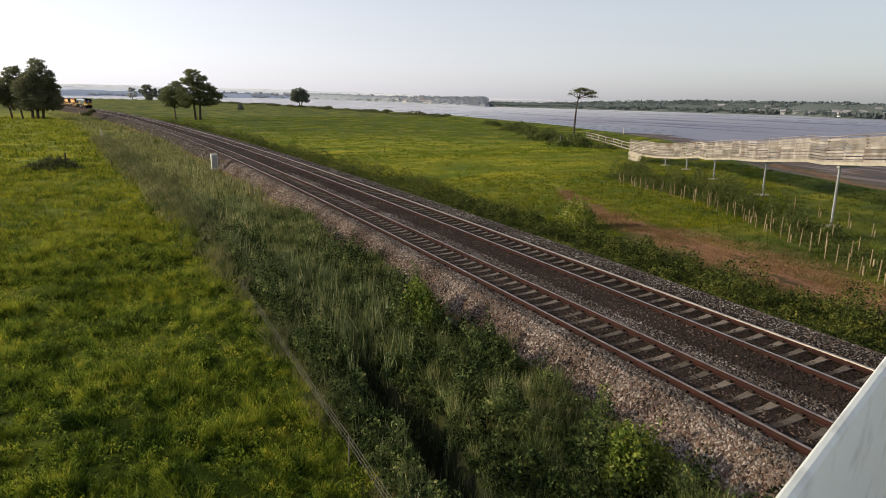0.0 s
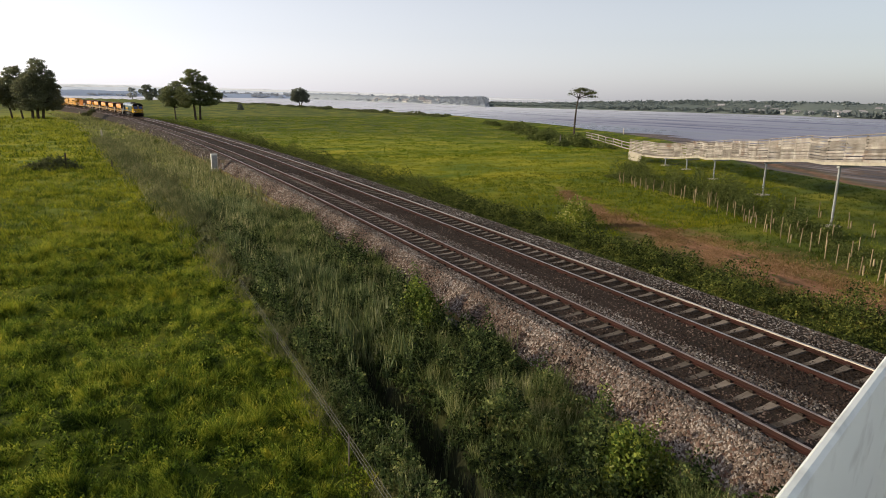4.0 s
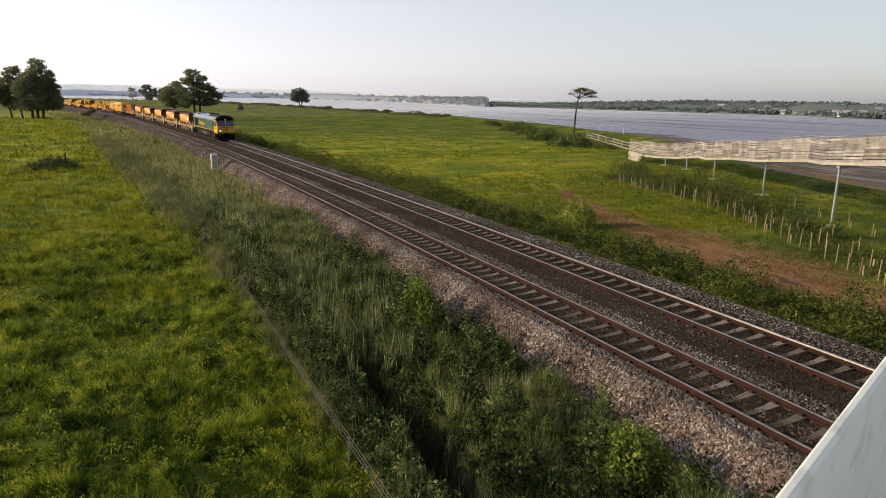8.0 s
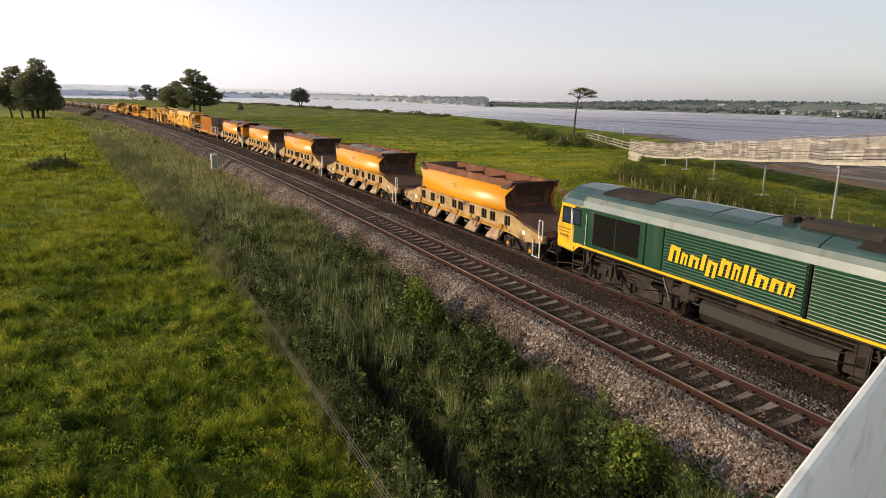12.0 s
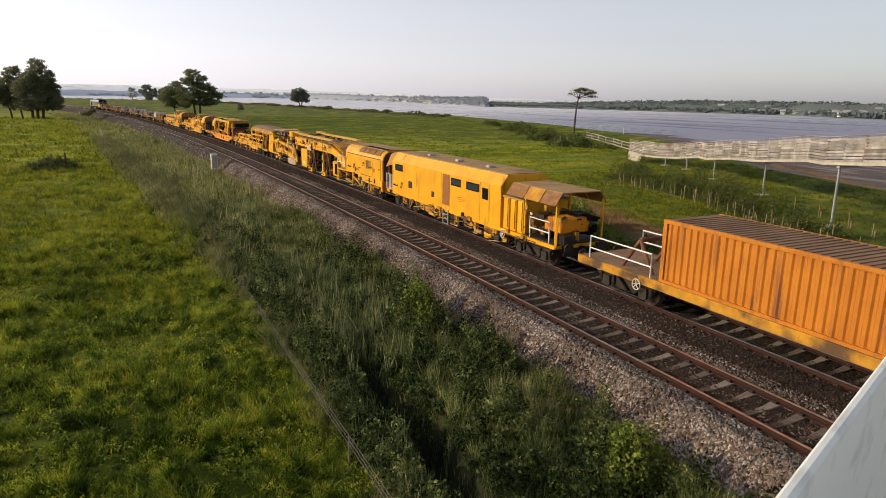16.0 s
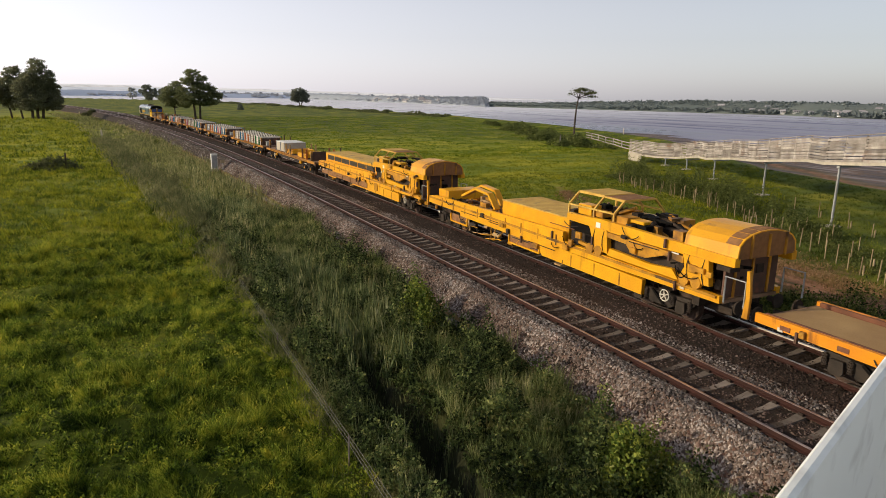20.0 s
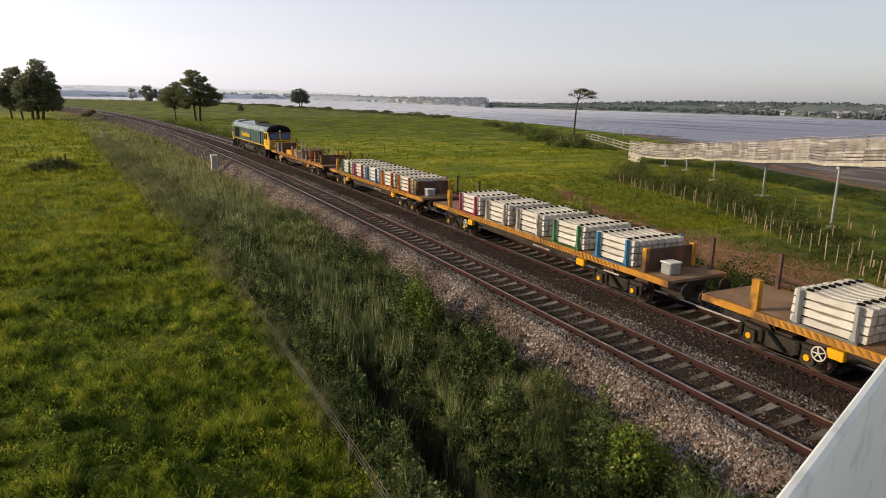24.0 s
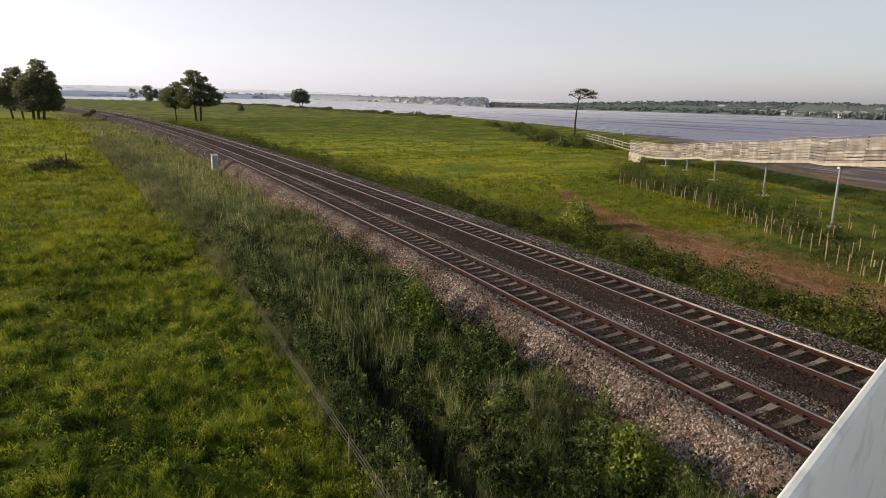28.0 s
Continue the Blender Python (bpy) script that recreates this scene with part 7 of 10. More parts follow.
# -- hopper wagons --
def hopper(u0, canopy, load, label):
    e, at = vehicle("hopper_wagon", u0, u0 + 15.0, label, "hopper wagon", "hopper wagons")
    f = at(u0)
    y = lambda d: f + d
    # tub: side sheets bulge, the rim leans inward
    a, b = 2.75, 12.6
    for sd in (-1, 1):
        bm = bmesh.new()
        skin = [(1.0, 1.72), (1.1, 1.755), (1.2, 1.82), (1.28, 1.92), (1.34, 2.04), (1.38, 2.18), (1.397, 2.33), (1.397, 2.48), (1.38, 2.62), (1.35, 2.75), (1.31, 2.88), (1.265, 3.0)]
        out = skin + [(x - 0.05, z + 0.01) for x, z in skin[::-1]]
        loft(bm, [[(sd * x, y(d[0] + d[1] * float(np.interp(z, [1.72, 1.8, 1.92, 2.04, 2.18, 2.33, 2.48, 2.62, 2.75, 2.88, 3.0], [-0.55, -0.12, 0.24, 0.43, 0.55, 0.6, 0.57, 0.47, 0.33, 0.17, 0.02]))), z) for x, z in out] for d in ((a, 1), (b, -1))])
        part("tub_side", bm, M_ORANGE, e, "bright orange tub side", smooth=True)
        bm = bmesh.new()
        loft(bm, [[(sd * x, y(d), z) for x, z in ((1.265, 3.0), (1.06, 3.27), (1.0, 3.27), (1.2, 2.99))] for d in (a, b)])
        part("rim", bm, M_HOPPER_RUST, e, "rusty inward-leaning rim")
        bm = bmesh.new()
        loft(bm, [[(sd * x, y(d), z) for x, z in ((1.19, 2.99), (1.0, 3.26), (0.95, 3.26), (0.7, 2.0), (0.8, 2.0))] for d in (a + 0.4, b - 0.4)])
        part("lining", bm, M_HOPPER_RUST, e)
    for d, s in ((a, 1), (b, -1)):
        bm = bmesh.new()
        prof = [(d, 3.26), (d + s * 0.35, 2.9), (d + s * 0.62, 2.5), (d + s * 0.55, 2.1), (d + s * 0.1, 1.85), (d - s * 1.0, 1.62), (d - s * 2.2, 1.42), (d - s * 2.45, 1.2), (d - s * 2.4, 1.12), (d - s * 0.9, 1.5), (d + s * 0.3, 1.7), (d + s * 0.75, 2.05), (d + s * 0.8, 2.6), (d + s * 0.5, 3.0), (d + s * 0.12, 3.28)]
        prism(bm, [(y(p), z) for p, z in prof], -1.25, 1.25, "x")
        part("end_chute", bm, M_HOPPER_DARK, e, "dark worn sloping end chute")
        for sd in (-1, 1):
            bm = bmesh.new()
            prism(bm, [(y(d), 3.28), (y(d + s * 0.4), 2.85), (y(d + s * 0.66), 2.45), (y(d + s * 0.5), 2.05), (y(d - s * 0.1), 1.82), (y(d - s * 1.4), 1.5), (y(d - s * 1.4), 1.42), (y(d + s * 0.2), 1.72), (y(d + s * 0.95), 2.0), (y(d + s * 0.95), 3.0)], *sorted((sd * 1.24, sd * 1.3)), "x")
            part("end_flange", bm, M_HOPPER_DARK, e)
    for d in (4.7, 6.9, 9.1, 11.2):
        bm = bmesh.new()
        bar(bm, (-1.0, y(d), 3.0), (1.0, y(d), 3.0), 0.12)
        box(bm, 0.9, 1.05, y(d - 0.1), y(d + 0.1), 2.6, 3.26)
        part("cross_tie", bm, M_HOPPER_RUST, e)
    if load:
        n, m = 26, 9
        bm = bmesh.new()
        r = np.random.default_rng(int(u0))
        grid = [[bm.verts.new((-1.0 + 2.0 * j / (m - 1), y(a + 0.5 + (b - a - 1.0) * i / (n - 1)), 2.95 + 0.36 * abs(math.sin(i * 0.33 + 0.6)) * (1 - (2 * j / (m - 1) - 1) ** 2) + r.uniform(-0.05, 0.05))) for j in range(m)] for i in range(n)]
        for i in range(n - 1):
            for j in range(m - 1):
                bm.faces.new((grid[i][j], grid[i + 1][j], grid[i + 1][j + 1], grid[i][j + 1]))
        part("stone_load", bm, M_LOAD, e, "heaped grey stone load")
    else:
        P(e, "tub_floor", M_HOPPER_RUST, (-1.0, 1.0, y(a + 0.5), y(b - 0.5), 1.9, 2.2))
    # side frame
    for sd in (-1, 1):
        bm = bmesh.new()
        prism(bm, [(y(0.25), 1.25), (y(0.25), 0.98), (y(1.6), 0.8), (y(2.8), 0.95), (y(12.3), 0.95), (y(13.5), 0.8), (y(14.8), 0.98), (y(14.8), 1.25), (y(13.4), 1.55), (y(12.8), 1.8), (y(2.6), 1.8), (y(1.8), 1.55)], *sorted((sd * 1.1, sd * 1.32)), "x")
        part("side_frame", bm, M_CREAM, e, "grimy cream side frame")
        P(e, "step_rail", M_YELLOW_DIRTY, (*sorted((sd * 1.32, sd * 1.36)), y(2.8), y(12.3), 1.0, 1.1))
        # dark raised bars, added in place of the frame's paired dark slots
        for d in (3.0, 4.3, 5.1, 6.3, 7.5, 8.2, 9.6, 10.8, 12.0):
            for k in (-0.12, 0.12):
                P(e, "bracket", M_UNDER, (*sorted((sd * 1.3, sd * 1.4)), y(d + k - 0.05), y(d + k + 0.05), 1.3, 1.72))
        for d in (3.5, 5.7, 7.9, 10.1, 12.4):
            P(e, "valve_box", M_YELLOW_DIRTY, (*sorted((sd * 1.3, sd * 1.42)), y(d - 0.14), y(d + 0.14), 1.02, 1.26), bevel=0.02)
            rails(e, "air_pipe", [(sd * 1.36, y(d), 1.02), (sd * 1.4, y(d + 0.1), 0.75), (sd * 1.3, y(d + 0.35), 0.6)], 0.025, M_UNDER)
        for d in (4.15, 6.25, 8.45, 10.6):
            bm = bmesh.new()
            prism(bm, [(sd * 1.02, 0.92), (sd * 1.1, 0.95), (sd * 1.5, 0.5), (sd * 1.46, 0.44)], y(d - 0.52), y(d + 0.52))
            ch = part("discharge_door", bm, M_PALE, e, "pale worn discharge door")
            for k in (0.52, -0.62):
                bm = bmesh.new()
                prism(bm, [(sd * 0.85, 0.3), (sd * 1.02, 0.95), (sd * 1.42, 0.5)], y(d + k), y(d + k + 0.1))
                part("door_cheek", bm, M_BLACK, ch)
            bm = bmesh.new()
            for k in range(6):
                box(bm, *sorted((sd * 1.08, sd * 1.2)), y(d - 0.6 + k * 0.2), y(d - 0.5 + k * 0.2), 0.94, 1.04)
            part("warning_stripe", bm, M_YELLOW, ch)
        for d in (1.55, 13.0):
            P(e, "number_panel", M_WHITE, (*sorted((sd * 1.32, sd * 1.335)), y(d), y(d + 0.22), 1.1, 1.3))
    P(e, "floor_frame", M_UNDER, (-1.1, 1.1, y(0.25), y(14.75), 0.9, 1.15))
    for d in (2.1, 12.9):
        bogie(e, y(d), (-0.9, 0.9), M_UNDER, M_ORANGE)
    handwheel(e, -1.4, y(13.6), 1.12)
    rails(e, "stirrup", [(-1.38, y(0.35), 1.1), (-1.38, y(0.35), 0.35), (-1.38, y(0.85), 0.35), (-1.38, y(0.85), 1.1)], 0.035, M_WHITE, "white step stirrup")
    rails(e, "handrail", [(-1.3, y(0.3), 1.15), (-1.3, y(0.3), 1.95), (-1.3, y(0.55), 1.95), (-1.3, y(0.55), 1.15)], 0.03, M_WHITE)
    bm = bmesh.new()
    for k in range(3):
        prism(bm, [(y(7.6), 2.62 - k * 0.07), (y(8.4 - k * 0.12), 2.56 - k * 0.09), (y(8.4 - k * 0.12), 2.52 - k * 0.09), (y(7.9), 2.58 - k * 0.07)], -1.405, -1.36, "x")
    part("emblem", bm, M_NOTICE, e)
    buffers(e, y(0.25), y(14.75))
    if canopy:
        gb = P(e, "generator_box", M_BEAM_ORANGE, (-1.12, 1.12, y(1.0), y(2.25), 1.6, 2.75), bevel=0.03)
        P(gb, "box_door", M_ORANGE, (-1.145, -1.1, y(1.07), y(1.55), 1.7, 2.65), bevel=0.01)
        P(gb, "box_door", M_ORANGE, (-1.145, -1.1, y(1.65), y(2.15), 1.7, 2.65), bevel=0.01)
        P(gb, "box_vent", M_BLACK, (-1.16, -1.12, y(1.75), y(2.05), 2.3, 2.5))
        P(gb, "number_bar", M_BLACK, (-1.16, -1.12, y(1.22), y(1.36), 2.15, 2.4))
        rails(e, "walk_rail", [(-1.34, y(0.7), 1.55), (-1.34, y(0.7), 2.0), (-1.34, y(2.6), 2.1), (-1.34, y(2.7), 1.8)], 0.025, M_GALV)
        bm = bmesh.new()
        arc = [(-1.34, 2.85), (-1.1, 3.15), (-0.6, 3.32), (0, 3.38), (0.6, 3.32), (1.1, 3.15), (1.34, 2.85), (1.28, 2.85), (1.06, 3.1), (0.58, 3.26), (0, 3.32), (-0.58, 3.26), (-1.06, 3.1), (-1.28, 2.85)]
        loft(bm, [[(x, y(d), z) for x, z in arc] for d in (0.35, 3.1)])
        part("canopy", bm, M_HOPPER_RUST, e, "rusty arched canopy")
        lad = rails(e, "ladder", [(-1.36, y(0.45), 0.4), (-1.36, y(0.45), 1.95), (-1.36, y(0.9), 1.95), (-1.36, y(0.9), 0.4)], 0.028, M_GALV, "grey steel ladder")
        for k in range(5):
            rails(lad, "rung", [(-1.36, y(0.45), 0.5 + 0.3 * k), (-1.36, y(0.9), 0.5 + 0.3 * k)], 0.022, M_GALV)
    return e


for i in range(5):
    hopper(19.85 + 15.7 * i, i == 4, i > 0, ["orange stone hopper wagon behind the locomotive, almost empty", "orange stone hopper wagon with rusty rim", "orange stone hopper wagon with grey load", "orange stone hopper wagon with grey load", "orange stone hopper wagon with a canopied generator"][i])


# -- flat wagon with a container --
def container_wagon():
    e, at = vehicle("container_wagon", 98.6, 116.3, "flat wagon with white end railings under a container", "flat wagon")
    y = at
    P(e, "deck", M_DECK, (-1.3, 1.3, y(98.7), y(116.2), 1.02, 1.1))
    for sd in (-1, 1):
        P(e, "side_beam", M_YELLOW_DIRTY, (*sorted((sd * 1.28, sd * 1.38)), y(98.7), y(116.2), 0.82, 1.12))
    P(e, "centre_sill", M_UNDER, (-0.5, 0.5, y(98.9), y(116.0), 0.5, 1.02))
    for u in (101.2, 113.7):
        bogie(e, y(u), (-0.95, 0.95))
    for u0, u1 in ((98.8, 100.5), (101.0, 103.1), (112.4, 115.6)):
        for x in (-1.3, 1.3):
            for z in (1.5, 1.95):
                rails(e, "railing", [(x, y(u0), 1.1), (x, y(u0), z), (x, y(u1), z), (x, y(u1), 1.1)], 0.03, M_WHITE, "white tubular railing")
    for u in (101.5, 113.4):
        bm = bmesh.new()
        for x in (-0.9, 0.7):
            rod(bm, (x, y(u - 0.7), 1.1), (x, y(u), 2.2), 0.07)
            rod(bm, (x, y(u + 0.8), 1.1), (x, y(u), 2.2), 0.07)
        rod(bm, (-0.9, y(u), 2.2), (0.7, y(u), 2.2), 0.09)
        part("tie_frame", bm, M_HOPPER_RUST, e)
    bm = bmesh.new()
    for k in range(3):
        bar(bm, (-1.4, y(99.1), 0.35 + k * 0.25), (-1.4, y(99.6), 0.35 + k * 0.25), 0.04)
    for u in (99.1, 99.6):
        bar(bm, (-1.4, y(u), 0.3), (-1.4, y(u), 1.05), 0.04)
    part("ladder", bm, M_GALV, e)
    handwheel(e, -1.42, y(112.9), 0.78)
    buffers(e, y(98.7), y(116.2))
    # the container is a load of its own
    box_, at2 = vehicle("container", 103.4, 112.0, "weathered orange corrugated steel container on a wagon", "container")
    y0, y1 = at2(103.4), at2(112.0)
    bm = bmesh.new()
    n = 31
    step = (y1 - y0 - 0.3) / n
    for sd in (-1, 1):
        ring = []
        for i in range(n):
            b = y0 + 0.15 + i * step
            ring += [(b, 1.22), (b + step * 0.28, 1.22), (b + step * 0.45, 1.27), (b + step * 0.82, 1.27)]
        ring.append((y1 - 0.15, 1.22))
        lo = [bm.verts.new((sd * x, yy, 1.2)) for yy, x in ring]
        hi = [bm.verts.new((sd * x, yy, 3.12)) for yy, x in ring]
        for i in range(len(ring) - 1):
            bm.faces.new((lo[i], lo[i + 1], hi[i + 1], hi[i]))
    part("side_panel", bm, M_CONTAINER, box_)
    P(box_, "frame", M_CONTAINER, *[(*sorted((sd * 1.2, sd * 1.31)), a, b, 1.1, 3.22) for sd in (-1, 1) for a, b in ((y0, y0 + 0.16), (y1 - 0.16, y1))],
      *[(*sorted((sd * 1.2, sd * 1.31)), y0 + 0.16, y1 - 0.16, z, z + 0.12) for sd in (-1, 1) for z in (1.1, 3.1)])
    for x in (-1.19, 0.02):
        door = P(box_, "end_door", M_CONT_TOP, (x, x + 1.17, y0 + 0.03, y0 + 0.1, 1.15, 3.15))
        for k in (0.3, 0.85):
            rails(door, "lock_rod", [(x + k, y0 + 0.0, 1.2), (x + k, y0 + 0.0, 3.1)], 0.022, M_GALV)
    P(box_, "end_wall", M_CONT_TOP, (-1.19, 1.19, y1 - 0.1, y1 - 0.03, 1.15, 3.15))
    bm = bmesh.new()
    box(bm, -1.3, 1.3, y0, y1, 3.17, 3.2)
    for i in range(34):
        yy = y0 + 0.15 + i * (y1 - y0 - 0.3) / 34
        box(bm, -1.2, 1.2, yy, yy + 0.12, 3.2, 3.225)
    part("roof", bm, M_CONT_TOP, box_, "rust-brown ribbed roof")


container_wagon()


# -- the yellow track machine --
def side_prism(e, name, material, pts, at, x0=W - 0.1, x1=W, label=""):
    """A side plate on both sides, from (train metre, z) pairs."""
    for sd in (-1, 1):
        bm = bmesh.new()
        prism(bm, [(at(u), z) for u, z in pts], *sorted((sd * x0, sd * x1)), "x")
        part(name, bm, material, e, label)


def windows(e, at, rows, x=W, z0=2.45, z1=2.85):
    for a, b in rows:
        w = P(e, "window", M_BLACK, (-x - 0.02, x + 0.02, at(a), at(b), z0, z1))
        P(w, "pane", M_GLASS, (-x - 0.026, x + 0.026, at(a) + 0.06, at(b) - 0.06, z0 + 0.06, z1 - 0.06))


def support_car():
    e, at = vehicle("support_car", 117.6, 136.2, "yellow crew and stores car of the track machine", "track machine")
    y = at
    sec = [(-W, 1.08), (-W, 3.0), (-1.02, 3.52), (1.02, 3.52), (W, 3.0), (W, 1.08)]
    bm = bmesh.new()
    loft(bm, [[(x, y(u), z) for x, z in sec] for u in (122.0, 135.05)])
    part("body", bm, M_YELLOW, e)
    P(e, "end_door", M_DOORBROWN, (-0.9, 0.35, y(135.04), y(135.1), 1.15, 2.85), label="brown end door")
    bm = bmesh.new()
    loft(bm, [[(x, y(u), z - k) for x, z in ((-1.4, 2.7), (-1.03, 3.5), (1.03, 3.5), (1.4, 2.7), (1.34, 2.68), (0.99, 3.44), (-0.99, 3.44), (-1.34, 2.68))] for u, k in ((135.06, 0.0), (135.5, 0.03), (136.1, 0.2))])
    part("roof_overhang", bm, M_RUSTGOLD, e, "rusty gold roof overhang above the end platform")
    for x in (-1.3, 1.24):
        P(e, "platform_post", M_DOORBROWN, (x, x + 0.06, y(135.85), y(135.91), 1.1, 2.75))
    for u in (122.3, 124.3, 126.3, 128.3, 130.3, 132.3):
        P(e, "sill_bracket", M_YELLOW_DIRTY, (-W + 0.02, -W + 0.2, y(u), y(u + 0.12), 0.55, 0.94))
        rails(e, "hose", [(-1.32, y(u + 0.15 + j * 0.15), 0.72 - 0.14 * math.sin(math.pi * j / 8)) for j in range(9)], 0.02, M_BLACK)
        P(e, "under_box", M_UNDER if int(u) % 4 else M_YELLOW_DIRTY, (-1.3, -0.7, y(u + 0.5), y(u + 1.3), 0.48, 0.84), bevel=0.03)
    n = 9
    for i in range(n):
        a, b = 122.1 + i * 12.3 / n, 122.1 + (i + 1) * 12.3 / n - 0.06
        P(e, "roof_panel", M_TAN, (-1.03, 1.03, y(a), y(b), 3.5, 3.56), label="dusty tan roof panel")
    for u in (124.6, 127.9, 131.4):
        P(e, "roof_vent", M_CONCRETE, (-0.5, -0.1, y(u), y(u + 0.35), 3.55, 3.68), bevel=0.03)
    P(e, "doorway", M_DOORBROWN, (-W - 0.015, W + 0.015, y(127.15), y(127.95), 1.3, 2.95), label="brown recessed doorway")
    door = P(e, "door", M_YELLOW, (-W - 0.03, -W, y(123.0), y(123.75), 1.15, 2.95), bevel=0.01)
    P(door, "door_window", M_BLACK, (-W - 0.045, -W - 0.01, y(123.1), y(123.65), 2.2, 2.75))
    windows(e, at, ((124.0, 125.3), (125.9, 126.95), (133.4, 134.55)))
    P(e, "vent_grille", M_UNDER, (-W - 0.02, -W + 0.02, y(129.0), y(129.3), 1.5, 1.8), (-W - 0.02, -W + 0.02, y(132.0), y(132.5), 1.6, 2.0))
    word_bars(e, -W, y(134.15), y(134.9), 1.46, 1.56, 9, M_BLACK)
    chevrons(e, -W, y(133.45), 1.42, 0.46, M_BLACK)
    bm = bmesh.new()
    for k in range(3):
        prism(bm, [(y(125.2), 1.98 - k * 0.06), (y(126.3 - 0.12 * k), 1.92 - k * 0.09), (y(126.3 - 0.12 * k), 1.88 - k * 0.09), (y(125.6), 1.94 - k * 0.06)], -W - 0.012, -W + 0.01, "x")
    part("emblem", bm, M_RED, e)
    P(e, "sill", M_YELLOW, (-W, W, y(117.8), y(136.0), 0.92, 1.08))
    P(e, "centre_sill", M_UNDER, (-0.7, 0.7, y(118), y(136), 0.5, 0.92))
    for a, b in ((122.6, 123.6), (129.5, 131.0)):
        P(e, "underfloor_box", M_YELLOW_DIRTY, (-1.3, -0.8, y(a), y(b), 0.5, 0.92), bevel=0.03)
    machinery(e, y(122.0), y(132.0), 0.45, 0.95, 16, 21, 1.25)
    for u in (119.6, 133.6):
        bogie(e, y(u), (-0.95, 0.95))
    handwheel(e, -1.42, y(121.7), 0.85)
    # front cabinets, platform and canopy
    for k in range(3):
        P(e, "cabinet", M_YELLOW, (-1.3, 1.2, y(120.25 + k * 0.58), y(120.25 + k * 0.58 + 0.45), 1.1, 2.55), bevel=0.02)
    P(e, "cabinet_top", M_TAN, (-1.3, 1.2, y(120.2), y(121.95), 2.55, 2.62))
    rails(e, "railing", [(-1.36, y(118.2), 1.1), (-1.36, y(118.2), 2.0), (-1.36, y(119.6), 2.0), (-1.36, y(119.6), 1.1)], 0.03, M_WHITE, "white tubular railing")
    rails(e, "railing", [(-1.36, y(118.2), 1.55), (-1.36, y(119.6), 1.55)], 0.03, M_WHITE)
    P(e, "engine", M_BEAM_ORANGE, (-0.9, 0.6, y(118.0), y(119.2), 1.5, 2.1), bevel=0.05)
    machinery(e, y(117.8), y(120.0), 1.1, 2.2, 18, 5, 0.9)
    P(e, "walkway_floor", M_UNDER, (-1.3, 1.3, y(117.8), y(120.2), 1.08, 1.13))
    for a, b in ((117.9, 119.0), (119.05, 120.2), (120.25, 121.6)):
        bm = bmesh.new()
        for sd in (-1, 1):
            loft(bm, [[(sd * x, y(u), z) for x, z in ((1.36, 2.72), (1.0, 3.22), (0.97, 3.19), (1.32, 2.7))] for u in (a, b)])
        part("canopy_panel", bm, M_MESH if b != 120.2 else M_YELLOW_DIRTY, e, "brown mesh canopy panel")
        P(e, "canopy_roof", M_TAN, (-1.0, 1.0, y(a), y(b), 3.2, 3.24))
    for p, q, w in [((x, y(u), 1.1), (x, y(u), 2.9), 0.08) for u in (117.95, 120.2) for x in (-1.2, 1.2)] + [((-1.38, y(117.7), 1.0), (-1.1, y(118.0), 2.6), 0.09)]:
        bm = bmesh.new()
        bar(bm, p, q, w)
        part("canopy_post", bm, M_YELLOW, e)
    # rear platform
    P(e, "end_platform", M_YELLOW, (-1.3, 1.3, y(135.2), y(136.1), 1.08, 1.14))
    for x in (-1.36,):
        rails(e, "railing", [(x, y(135.15), 1.1), (x, y(135.15), 2.1), (x, y(135.4), 2.1), (x, y(135.4), 1.1)], 0.03, M_WHITE)
        rails(e, "railing", [(x, y(135.6), 1.1), (x, y(135.6), 2.1), (x, y(136.05), 2.1), (x, y(136.05), 1.1)], 0.03, M_WHITE)
    bm = bmesh.new()
    for k in range(3):
        bar(bm, (-1.42, y(127.2), 0.3 + k * 0.25), (-1.42, y(127.8), 0.3 + k * 0.25), 0.05)
    for u in (127.2, 127.8):
        bar(bm, (-1.42, y(u), 0.25), (-1.42, y(u), 1.05), 0.05)
    part("ladder", bm, M_GALV, e)
    buffers(e, y(117.8), y(136.0))
    fittings(e, y(118.0), y(135.5), 0.75, 1.0, 26, 301)
    fittings(e, y(118.0), y(120.2), 1.2, 2.4, 14, 302, 1.2)
    undergear(e, y(121.2), y(132.4), 34, 401)
    for k in range(3):
        P(e, "cabinet_seam", M_UNDER, (-1.312, -1.295, y(120.3 + k * 0.58), y(120.34 + k * 0.58), 1.2, 2.5))
    for u in (123.9, 127.1, 128.1, 131.0, 133.2):
        P(e, "panel_joint", M_YELLOW_DIRTY, (-W - 0.006, -W + 0.004, y(u), y(u + 0.035), 1.1, 2.98))


M_DOORBROWN = mat("doorway_brown", (0.3, 0.12, 0.03), (0.25, 0.1, 0.03), 0.7)
support_car()


